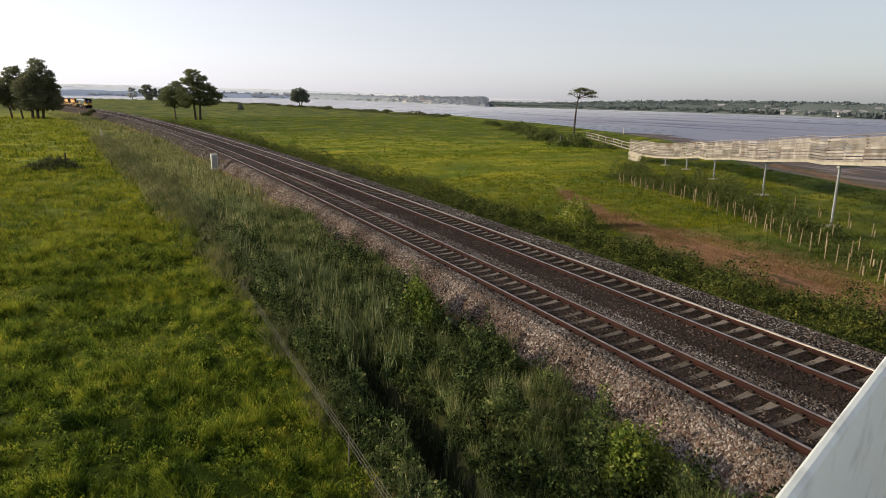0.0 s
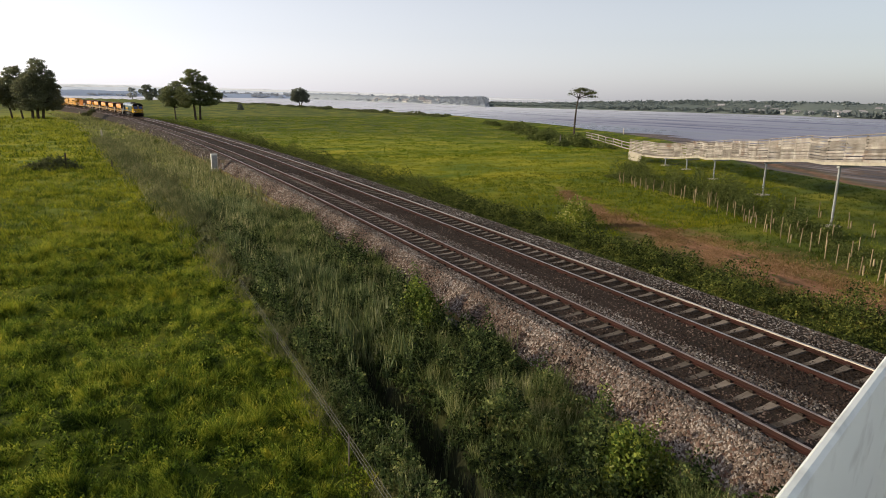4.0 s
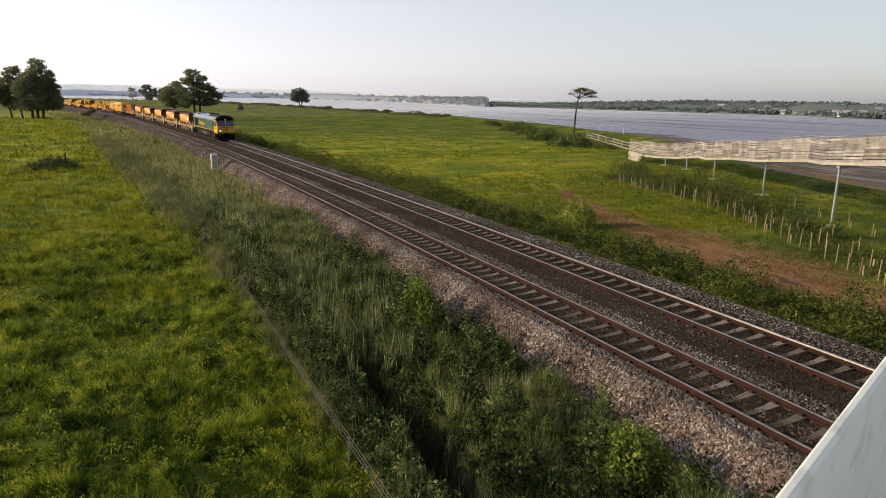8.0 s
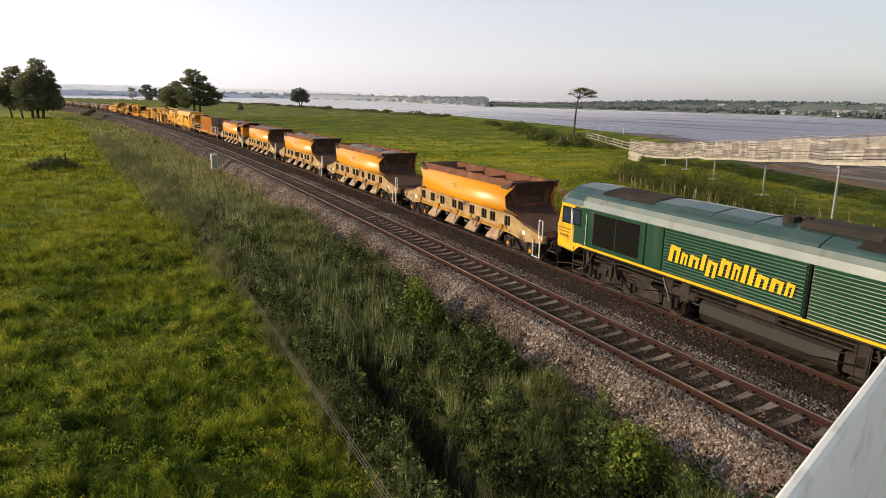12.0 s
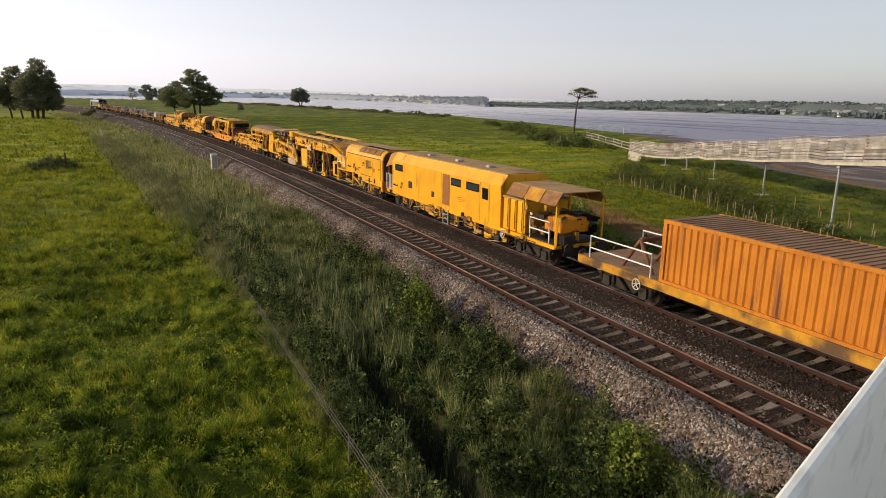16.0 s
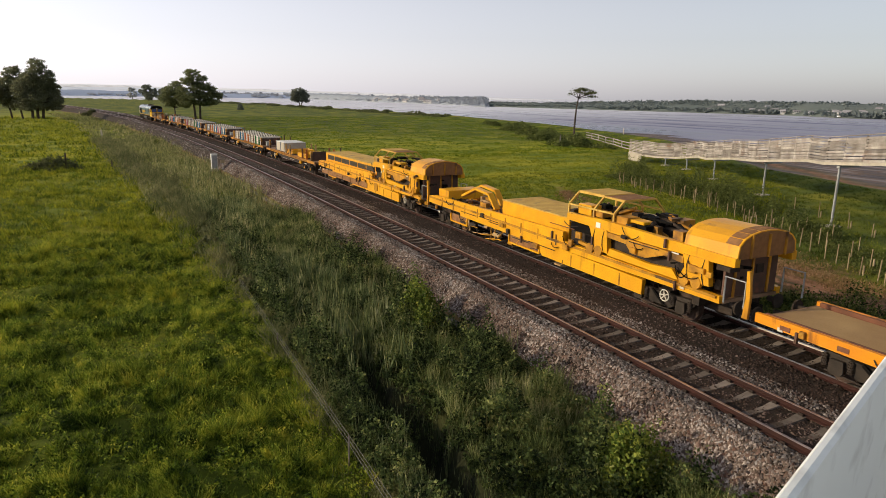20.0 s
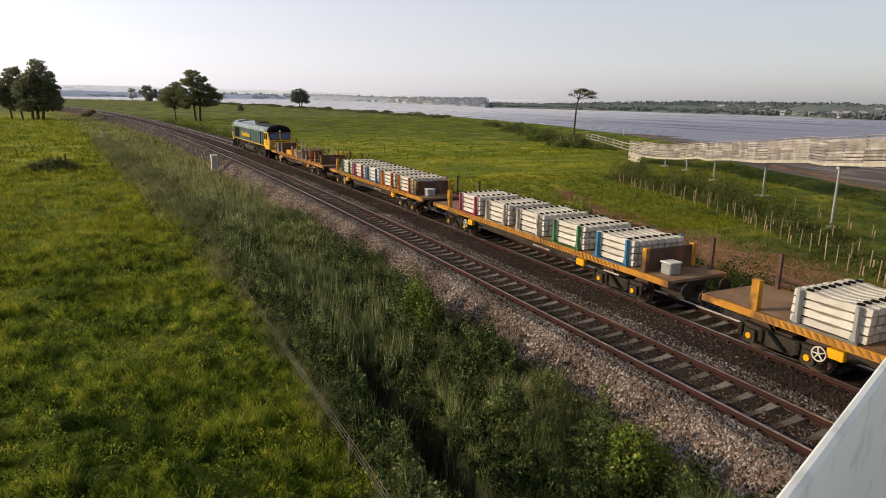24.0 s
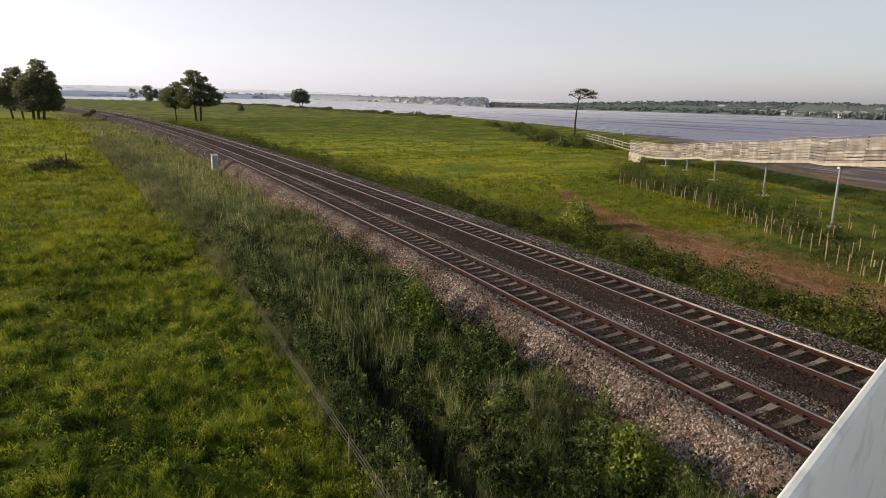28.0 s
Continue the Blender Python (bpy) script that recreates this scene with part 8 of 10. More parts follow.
def power_car():
    e, at = vehicle("power_car", 137.0, 169.2, "yellow ballast cleaning machine with long inclined conveyors", "track machine")
    y = at
    sec = [(-W, 1.4), (-W, 2.8), (-1.31, 3.02), (-1.15, 3.24), (-0.92, 3.38), (0.92, 3.38), (1.15, 3.24), (1.31, 3.02), (W, 2.8), (W, 1.4)]
    bm = bmesh.new()
    loft(bm, [[(x * 0.97, y(u), z - 0.02) for x, z in sec] if u in (137.05, 144.2) else [(x, y(u), z) for x, z in sec] for u in (137.05, 137.3, 143.6, 144.2)])
    part("engine_house", bm, M_YELLOW, e)
    P(e, "roof_panel", M_TAN, (-0.93, 0.93, y(137.2), y(144.0), 3.39, 3.44), label="dusty tan roof")
    for i in range(4):
        a = 137.5 + i * 1.0
        for sd in (-1, 1):
            bm = bmesh.new()
            loft(bm, [[(sd * x, y(u), z) for x, z in ((1.3, 3.05), (1.16, 3.26), (0.98, 3.375), (0.98, 3.41), (1.19, 3.28), (1.335, 3.06))] for u in (a, a + 0.82)])
            part("roof_grille", bm, M_GOLDMESH, e, "dull gold roof grille")
        P(e, "roof_opening", M_BLACK, (-0.88, -0.5, y(a), y(a + 0.8), 3.43, 3.47))
    # a dark plate stands in for the shaded recess at the engine house end
    bm = bmesh.new()
    prism(bm, [(x * 0.93, z - 0.06 if z > 2 else z) for x, z in sec], y(136.97), y(137.05))
    part("end_opening", bm, M_HOPPER_DARK, e, "dark plate standing in for the shaded end opening")
    for k in range(3):
        P(e, "end_pipe", M_HOPPER_RUST, (-1.0, 1.0, y(136.9), y(136.96), 1.7 + 0.4 * k, 1.78 + 0.4 * k))
    for u0, u1 in ((138.7, 140.0), (137.3, 138.5), (140.3, 141.6)):
        P(e, "access_door", M_YELLOW, (-W - 0.02, -W + 0.01, y(u0), y(u1), 1.6, 2.7), bevel=0.01)
        P(e, "door_handle", M_UNDER, (-W - 0.05, -W - 0.01, y(u0 + 0.1), y(u0 + 0.2), 2.1, 2.2))
    P(e, "vent_panel", M_YELLOW_DIRTY, (-W - 0.03, -W + 0.01, y(138.9), y(139.9), 2.0, 2.6))
    P(e, "seam", M_UNDER, (-W - 0.012, W + 0.012, y(137.3), y(143.6), 2.8, 2.84))
    word_bars(e, -W, y(142.9), y(143.7), 1.78, 1.89, 9, M_BLACK)
    chevrons(e, -W, y(142.2), 1.74, 0.5, M_BLACK)
    P(e, "sill", M_YELLOW, (-W, W, y(137.0), y(141.5), 1.0, 1.4))
    machinery(e, y(137.2), y(144.0), 0.5, 1.4, 26, 33, 1.2)
    bogie(e, y(139.5), (-0.95, 0.95))
    handwheel(e, -1.42, y(140.6), 0.9)
    P(e, "end_frame", M_BEAM_ORANGE, (-1.36, 1.36, y(137.0), y(137.25), 0.7, 1.5))
    # hanging frame under the rear end
    rails(e, "guard_frame", [(-1.38, y(144.0), 1.4), (-1.38, y(144.0), 0.75), (-1.38, y(142.6), 0.65), (-1.38, y(142.6), 1.4)], 0.06, M_YELLOW)
    rails(e, "guard_frame", [(-1.38, y(142.6), 1.2), (-1.38, y(141.0), 0.7)], 0.05, M_YELLOW)
    # side platform with stairs
    P(e, "platform", M_YELLOW, (-1.38, -0.5, y(144.2), y(146.1), 1.35, 1.45))
    for z in (1.95, 2.45):
        rails(e, "railing", [(-1.38, y(144.25), 1.45), (-1.38, y(144.25), z), (-1.38, y(146.05), z), (-1.38, y(146.05), 1.45)], 0.03, M_WHITE, "white tubular railing")
    rails(e, "railing", [(-1.38, y(145.1), 1.45), (-1.38, y(145.1), 2.45)], 0.03, M_WHITE)
    bm = bmesh.new()
    for u in (145.8, 146.15):
        bar(bm, (-1.36, y(u), 0.45), (-1.3, y(u), 1.4), 0.08)
    for k in range(3):
        bar(bm, (-1.34, y(145.8), 0.55 + 0.28 * k), (-1.34, y(146.15), 0.55 + 0.28 * k), 0.06)
    part("stair", bm, M_YELLOW, e)
    P(e, "tool_box", M_YELLOW, (-1.38, -0.4, y(146.0), y(147.2), 0.7, 1.85), bevel=0.03)
    P(e, "box_grille", M_BLACK, (-1.4, -1.37, y(146.1), y(146.65), 0.85, 1.7))
    # main beams: rise from the engine house, then run level
    side_prism(e, "main_beam", M_YELLOW, [(144.2, 1.6), (144.2, 2.25), (147.4, 2.95), (149.2, 3.1), (158.2, 3.12), (158.2, 2.42), (147.4, 2.38), (146.2, 2.2), (144.9, 1.6)], at, 1.16, 1.36)
    side_prism(e, "beam_flange", M_YELLOW_DIRTY, [(147.4, 2.9), (149.2, 3.08), (158.2, 3.1), (158.2, 3.16), (149.2, 3.14), (147.2, 2.96)], at, 1.1, 1.4)
    bm = bmesh.new()
    for u in (149.8, 151.8, 153.5, 155.2):
        for sd in (-1, 1):
            box(bm, *sorted((sd * 1.35, sd * 1.385)), y(u), y(u + 0.06), 2.45, 3.08)
    part("stiffener", bm, M_YELLOW_DIRTY, e)
    P(e, "conveyor_belt", M_SOOT, (-0.9, 0.9, y(147.0), y(166.0), 2.75, 2.85))
    # roof sheets over the conveyor, on short posts along both beams
    P(e, "beam_deck", M_TAN, (-1.12, 1.12, y(147.4), y(158.2), 3.1, 3.14), label="dusty brown deck between the beams")
    for i in range(8):
        a = 147.5 + i * 1.38
        z = 3.42 if i < 6 else 3.42 + 0.05 * (i - 5)
        for x0, x1 in ((-1.34, -0.9), (0.8, 1.25)):
            bm = bmesh.new()
            box(bm, x0, x1, y(a), y(a + 1.26), z, z + 0.05, 0.01)
            box(bm, x0 - 0.015, x0 + 0.025, y(a), y(a + 1.26), z - 0.06, z + 0.06)
            box(bm, (x0 + x1) / 2 - 0.02, (x0 + x1) / 2 + 0.02, y(a), y(a + 1.26), z + 0.05, z + 0.075)
            part("roof_sheet", bm, M_CREAMYEL, e, "pale yellow roof sheet")
            P(e, "sheet_strap", M_HOPPER_DARK, (x0 - 0.02, x1 + 0.02, y(a + 1.27), y(a + 1.35), z - 0.03, z + 0.04))
            P(e, "roof_post", M_YELLOW_DIRTY, (x0 + 0.02, x0 + 0.08, y(a + 1.28), y(a + 1.34), 3.1, z))
    for x0, x1 in ((-1.34, -0.75), (0.75, 1.25)):
        bm = bmesh.new()
        loft(bm, [[(x0, y(u), z), (x1, y(u), z), (x1, y(u), z + 0.05), (x0, y(u), z + 0.05)] for u, z in ((147.45, 3.42), (146.2, 3.18), (144.5, 2.78))])
        part("roof_slope", bm, M_YELLOW_DIRTY, e, "worn yellow sloping roof sheet")
    for k in range(3):
        rails(e, "guard_hoop", [(-1.36, y(144.0 + 0.5 * k), 2.2), (-1.4, y(144.1 + 0.5 * k), 2.7 + 0.12 * k), (-1.1, y(144.3 + 0.5 * k), 3.0 + 0.12 * k), (0.4, y(144.3 + 0.5 * k), 3.02 + 0.12 * k)], 0.022, M_RUSTGOLD)
    bm = bmesh.new()
    loft(bm, [[(x, y(u), z) for x, z in ((-1.2, 2.4 + k), (1.2, 2.4 + k), (1.2, 2.46 + k), (-1.2, 2.46 + k))] for u, k in ((144.4, 0.0), (147.5, 0.7))])
    part("sloping_cover", bm, M_YELLOW_WORN, e, "worn sloping cover")
    machinery(e, y(144.3), y(147.5), 2.4, 2.9, 10, 77, 1.0, (M_MESH, M_YELLOW_DIRTY))
    machinery(e, y(150.0), y(158.0), 3.1, 3.36, 16, 78, 1.0, (M_UNDER, M_YELLOW_DIRTY, M_HOPPER_DARK))
    # seams along the beam, arched hose covers on its top edge
    for z in (2.62, 2.72):
        side_prism(e, "beam_seam", M_YELLOW_DIRTY, [(147.6, z), (147.6, z + 0.025), (158.1, z + 0.03), (158.1, z + 0.005)], at, 1.35, 1.375)
    # hood over the control stand, hung outside the beam
    bm = bmesh.new()
    prism(bm, [(-1.05, 2.95), (-1.3, 2.92), (-1.55, 2.5), (-1.5, 2.46), (-1.05, 2.46)], y(152.75), y(154.1))
    stand = part("control_hood", bm, M_YELLOW_WORN, e, "sloping yellow control hood")
    P(stand, "hood_skirt", M_DULLWHITE, (-1.46, -1.08, y(152.85), y(154.0), 2.22, 2.46))
    P(stand, "hood_end", M_HOPPER_DARK, (-1.46, -1.08, y(152.68), y(152.75), 2.3, 2.85))
    for u in (152.9, 153.9):
        rails(stand, "hanger", [(-1.42, y(u), 2.24), (-1.42, y(u + 0.05), 1.5), (-1.36, y(u - 0.2), 0.75)], 0.03, M_YELLOW_DIRTY)
    rails(stand, "step_rail", [(-1.44, y(152.85), 1.6), (-1.46, y(153.95), 1.72)], 0.025, M_DULLPLATE)
    # legs and hanging gear
    for u in (148.6, 152.4):
        rails(e, "leg", [(-1.3, y(u), 2.5), (-1.25, y(u + 0.5), 0.5)], 0.07, M_HOPPER_RUST)
        rails(e, "leg", [(-1.3, y(u), 2.5), (-1.25, y(u - 0.5), 0.5)], 0.07, M_HOPPER_RUST)
        rails(e, "leg", [(1.3, y(u), 2.5), (1.25, y(u + 0.4), 0.5)], 0.07, M_HOPPER_RUST)
        machinery(e, y(u - 0.6), y(u + 0.6), 0.4, 2.3, 18, int(u * 7), 1.1, (M_HOPPER_RUST, M_UNDER))
        bm = bmesh.new()
        prism(bm, [(y(u - 0.6), 2.75), (y(u - 0.25), 3.05), (y(u + 0.35), 3.05), (y(u + 0.7), 2.7), (y(u + 0.4), 2.85), (y(u - 0.2), 2.9)], -1.42, -1.1, "x")
        part("hose_cover", bm, M_CREAMYEL, e, "arched pale hose cover")
    for u in (149.2, 152.9):
        bm = bmesh.new()
        box(bm, -1.42, -1.2, y(u), y(u + 1.0), 0.62, 0.7)
        box(bm, -1.42, -1.2, y(u), y(u + 1.0), 0.38, 0.46)
        rod(bm, (-1.43, y(u), 0.54), (-1.18, y(u), 0.54), 0.17, seg=12)
        part("lifting_foot", bm, M_YELLOW_WORN, e, "yellow lifting foot")
    P(e, "ram", M_CREAMYEL, (-1.36, -1.26, y(149.7), y(149.85), 0.95, 2.3), (-1.4, -1.22, y(149.65), y(149.95), 0.75, 1.45))
    P(e, "valve_box", M_YELLOW_DIRTY, (-0.9, -0.3, y(151.0), y(151.6), 1.5, 1.95), bevel=0.02)
    tank = P(e, "water_tank", M_YELLOW, (-1.38, 1.0, y(154.4), y(156.2), 0.72, 2.2), bevel=0.03)
    P(tank, "tank_panel", M_YELLOW, (-1.4, -1.36, y(154.5), y(156.1), 0.6, 1.0))
    P(tank, "label_plate", M_WHITE, (-1.412, -1.395, y(154.9), y(155.4), 0.9, 1.12))
    P(tank, "tank_end", M_DOORBROWN, (-1.3, 0.9, y(154.3), y(154.42), 0.8, 2.1))
    bm = bmesh.new()
    for k in range(6):
        bar(bm, (-1.38, y(153.5), 0.6 + 0.28 * k), (-1.38, y(154.0), 0.6 + 0.28 * k), 0.04)
    for u in (153.5, 154.0):
        bar(bm, (-1.38, y(u), 0.5), (-1.38, y(u), 2.3), 0.05)
    part("ladder", bm, M_YELLOW_DIRTY, e)
    rails(e, "drag_link", [(-1.0, y(144.5), 0.45), (-1.0, y(153.0), 0.4)], 0.035, M_GALV)
    # excavating unit: a pierced plate truss on each side
    for sd in (-1, 1):
        bm = bmesh.new()
        top = [(166.2, 2.3), (164.0, 2.22), (161.4, 2.1), (159.6, 1.95), (158.5, 1.85)]
        low = [(165.6, 1.25), (164.0, 1.45), (161.4, 1.35), (159.6, 1.15), (158.0, 0.8)]
        x = sd * 1.3
        for q in (top, low):
            for (u0, z0), (u1, z1) in zip(q, q[1:]):
                bar(bm, (x, y(u0), z0), (x, y(u1), z1), 0.12, 0.26 if q is top else 0.4)
        for k in range(11):
            w = k / 10
            ua = np.interp(w, np.linspace(0, 1, 5), [q[0] for q in top])
            za = np.interp(w, np.linspace(0, 1, 5), [q[1] for q in top])
            ub = np.interp(w, np.linspace(0, 1, 5), [q[0] for q in low])
            zb = np.interp(w, np.linspace(0, 1, 5), [q[1] for q in low])
            bar(bm, (x, y(ua), za), (x, y(ub), zb), 0.2 if k % 4 else 0.4, 0.1, (1, 0, 0))
        bar(bm, (x, y(159.0), 2.35), (x, y(158.5), 1.7), 0.12, 0.3)
        bar(bm, (x, y(158.6), 1.9), (x, y(157.6), 0.75), 0.14, 0.3)
        part("side_truss", bm, M_YELLOW_WORN, e, "yellow pierced side truss")
    bm = bmesh.new()
    prism(bm, [(y(158.1), 0.85), (y(158.15), 0.45), (y(160.2), 0.38), (y(161.0), 0.5), (y(160.7), 0.95), (y(159.8), 1.0)], -1.42, -0.8, "x")
    part("ballast_plough", bm, M_PALE, e, "pale ballast plough")
    machinery(e, y(158.0), y(166.0), 0.6, 2.6, 60, 91, 1.15, (M_UNDER, M_YELLOW_DIRTY, M_BLACK, M_YELLOW_WORN))
    machinery(e, y(158.5), y(165.5), 2.6, 3.3, 30, 92, 1.1, (M_MESH, M_UNDER, M_YELLOW_DIRTY))
    P(e, "hydraulic_box", M_YELLOW, (-1.2, -0.4, y(159.6), y(160.8), 3.0, 3.5), bevel=0.02)
    P(e, "netting", M_MESH, (-1.15, 0.9, y(162.6), y(165.0), 3.22, 3.26), label="dark brown netting in a pale frame")
    P(e, "roof_sheet", M_CREAMYEL, (-1.2, 1.1, y(165.1), y(166.9), 3.3, 3.36), label="pale yellow roof sheet")
    rails(e, "frame_edge", [(-1.25, y(162.4), 3.0), (-1.2, y(162.8), 3.4), (-1.2, y(165.4), 3.4), (-1.25, y(165.2), 3.0), (-1.25, y(162.4), 3.0)], 0.035, M_GALV)
    rails(e, "hand_rail", [(-1.38, y(160.5), 2.0), (-1.38, y(160.4), 2.4), (-1.38, y(158.8), 2.35), (-1.38, y(158.2), 1.9), (-1.38, y(158.0), 0.9)], 0.04, M_GALV)
    # curved rear housing
    for sd in (-1, 1):
        bm = bmesh.new()
        prism(bm, [(y(169.1), 0.95), (y(168.3), 2.8), (y(168.0), 2.98), (y(166.6), 2.98), (y(166.5), 2.2), (y(166.9), 1.8), (y(167.0), 1.05)], *sorted((sd * 1.2, sd * W)), "x")
        part("housing", bm, M_YELLOW, e, "broad yellow housing panel")
    bm = bmesh.new()
    for k in range(2):
        prism(bm, [(y(167.3), 1.9 - k * 0.08), (y(168.2 - 0.15 * k), 1.86 - k * 0.1), (y(168.2 - 0.15 * k), 1.81 - k * 0.1), (y(167.6), 1.86 - k * 0.08)], -W - 0.012, -W + 0.01, "x")
    part("emblem", bm, M_RED, e)
    P(e, "housing_top", M_YELLOW_DIRTY, (-1.2, 1.2, y(166.6), y(168.1), 2.8, 2.96))
    P(e, "centre_sill", M_UNDER, (-0.6, 0.6, y(158.5), y(169.0), 0.7, 1.0))
    bogie(e, y(167.3), (-0.95, 0.95))
    P(e, "rear_sill", M_YELLOW, (-1.3, 1.3, y(165.0), y(169.1), 0.85, 1.0))
    fittings(e, y(137.2), y(144.0), 1.0, 1.35, 16, 311)
    undergear(e, y(137.3), y(143.8), 22, 402)
    undergear(e, y(158.6), y(166.2), 20, 403)
    fittings(e, y(137.4), y(143.5), 1.5, 2.7, 8, 312)
    fittings(e, y(147.5), y(158.0), 2.5, 3.0, 26, 313, 1.36)
    fittings(e, y(144.5), y(158.0), 0.6, 2.2, 22, 314, 1.2)
    fittings(e, y(158.0), y(166.0), 0.9, 2.3, 34, 315, 1.34)
    for u in (137.25, 138.6, 140.1, 141.6):
        P(e, "panel_joint", M_YELLOW_DIRTY, (-W - 0.006, -W + 0.004, y(u), y(u + 0.035), 1.45, 2.8))
    machinery(e, y(145.0), y(158.0), 0.45, 1.3, 40, 316, 1.0, (M_BLACK, M_UNDER, M_BOGIE))


M_CREAMYEL = mat("pale_yellow", (0.64, 0.42, 0.09), (0.5, 0.3, 0.06), 0.6, scale=2.0, stain=(0.3, 0.19, 0.07))
power_car()


def lattice_car():
    e, at = vehicle("conveyor_car", 169.3, 187.4, "yellow open-framed conveyor car with a tan roof", "track machine")
    y = at
    for sd in (-1, 1):
        bm = bmesh.new()
        prism(bm, [(y(169.6), 0.8), (y(169.6), 1.05), (y(171.5), 1.45), (y(177.6), 1.5), (y(178.0), 1.35), (y(187.2), 1.35), (y(187.2), 0.85), (y(184.0), 0.8), (y(178.2), 0.85), (y(177.2), 0.65), (y(174.5), 0.65), (y(173.5), 0.95)], *sorted((sd * 1.22, sd * 1.34)), "x")
        part("side_sill", bm, M_YELLOW_WORN, e, "deep scuffed yellow side sill")
        for u, z in ((170.95, 3.0), (173.25, 2.98), (174.3, 3.0), (176.35, 3.0), (178.1, 2.12), (179.6, 2.1), (181.2, 2.08), (183.5, 2.05)):
            P(e, "post", M_YELLOW, (*sorted((sd * 1.26, sd * 1.38)), y(u - 0.13), y(u + 0.13), 1.3, z))
        for z0, u0, z1, u1 in ((2.36, 170.9, 2.3, 176.4), (1.86, 170.9, 1.86, 177.9), (2.1, 176.4, 2.0, 183.6), (1.62, 178.0, 1.62, 183.6), (1.45, 177.5, 1.5, 187.0)):
            bm = bmesh.new()
            bar(bm, (sd * 1.3, y(u0), z0), (sd * 1.3, y(u1), z1), 0.09, 0.16)
            part("rail", bm, M_YELLOW, e)
    P(e, "conveyor_belt", M_GREYBELT, (-0.95, 0.95, y(170.5), y(184.0), 1.75, 1.85), label="grey conveyor belt")
    P(e, "tray", M_GREYBELT, (-1.0, 0.5, y(183.6), y(187.0), 1.75, 1.8))
    for i in range(12):
        u = 171.0 + i * 1.1
        bm = bmesh.new()
        bar(bm, (-1.1, y(u), 2.0), (1.1, y(u), 2.0 + 0.1 * math.sin(i)), 0.07)
        part("cross_member", bm, M_YELLOW_DIRTY, e)
        if i % 2:
            bm = bmesh.new()
            bar(bm, (-0.9, y(u), 1.95), (0.9, y(u + 1.6), 2.05), 0.09)
            part("diagonal_member", bm, M_YELLOW_DIRTY, e)
    machinery(e, y(170.5), y(186.8), 0.75, 1.7, 46, 55, 1.1)
    machinery(e, y(176.8), y(186.5), 1.7, 2.1, 16, 56, 1.0, (M_YELLOW, M_UNDER))
    # roof
    bm = bmesh.new()
    loft(bm, [[(x, y(u), z + k) for x, z in ((-1.42, 2.72), (-1.2, 3.05), (-0.7, 3.25), (0.7, 3.25), (1.2, 3.05), (1.42, 2.72), (1.36, 2.7), (0.68, 3.2), (-0.68, 3.2), (-1.36, 2.7))] for u, k in ((167.4, 0.0), (170.3, 0.05), (176.4, 0.1))])
    part("roof", bm, M_RUSTGOLD, e, "rusty golden-brown arched roof")
    bm = bmesh.new()
    loft(bm, [[(x, y(u), z + k) for x, z in ((-1.19, 3.07), (-0.7, 3.262), (0.7, 3.262), (1.19, 3.07), (1.16, 3.04), (-1.16, 3.04))] for u, k in ((167.42, 0.0), (170.3, 0.05), (176.38, 0.1))])
    part("roof_top", bm, M_CONT_TOP, e, "dusty brown roof top")
    for i in range(12):
        rails(e, "guard_bar", [(-1.37, y(168.9 + i * 0.17), 2.5 - i * 0.02), (-1.4, y(169.9 + i * 0.17), 1.0)], 0.028, M_YELLOW_DIRTY, "slanting worn yellow guard bar")
    rails(e, "step", [(-1.4, y(175.2), 0.65), (-1.4, y(175.3), 0.4), (-1.4, y(176.2), 0.4), (-1.4, y(176.3), 0.65)], 0.04, M_YELLOW)
    for u in (172.5, 180.5, 184.9):
        bogie(e, y(u), (-0.8, 0.8))
    P(e, "centre_sill", M_UNDER, (-0.6, 0.6, y(169.5), y(187.2), 0.6, 0.9))
    buffers(e, y(169.6), y(187.2))
    fittings(e, y(170.0), y(187.0), 0.8, 2.3, 44, 321, 1.36)
    undergear(e, y(173.5), y(187.0), 36, 404)
    machinery(e, y(170.5), y(186.5), 1.3, 2.2, 30, 322, 1.15, (M_BLACK, M_UNDER, M_BOGIE))


M_GREYBELT = mat("belt_grey", (0.16, 0.16, 0.17), (0.23, 0.22, 0.21), 0.7, scale=1.0, stain=(0.3, 0.24, 0.17))
lattice_car()


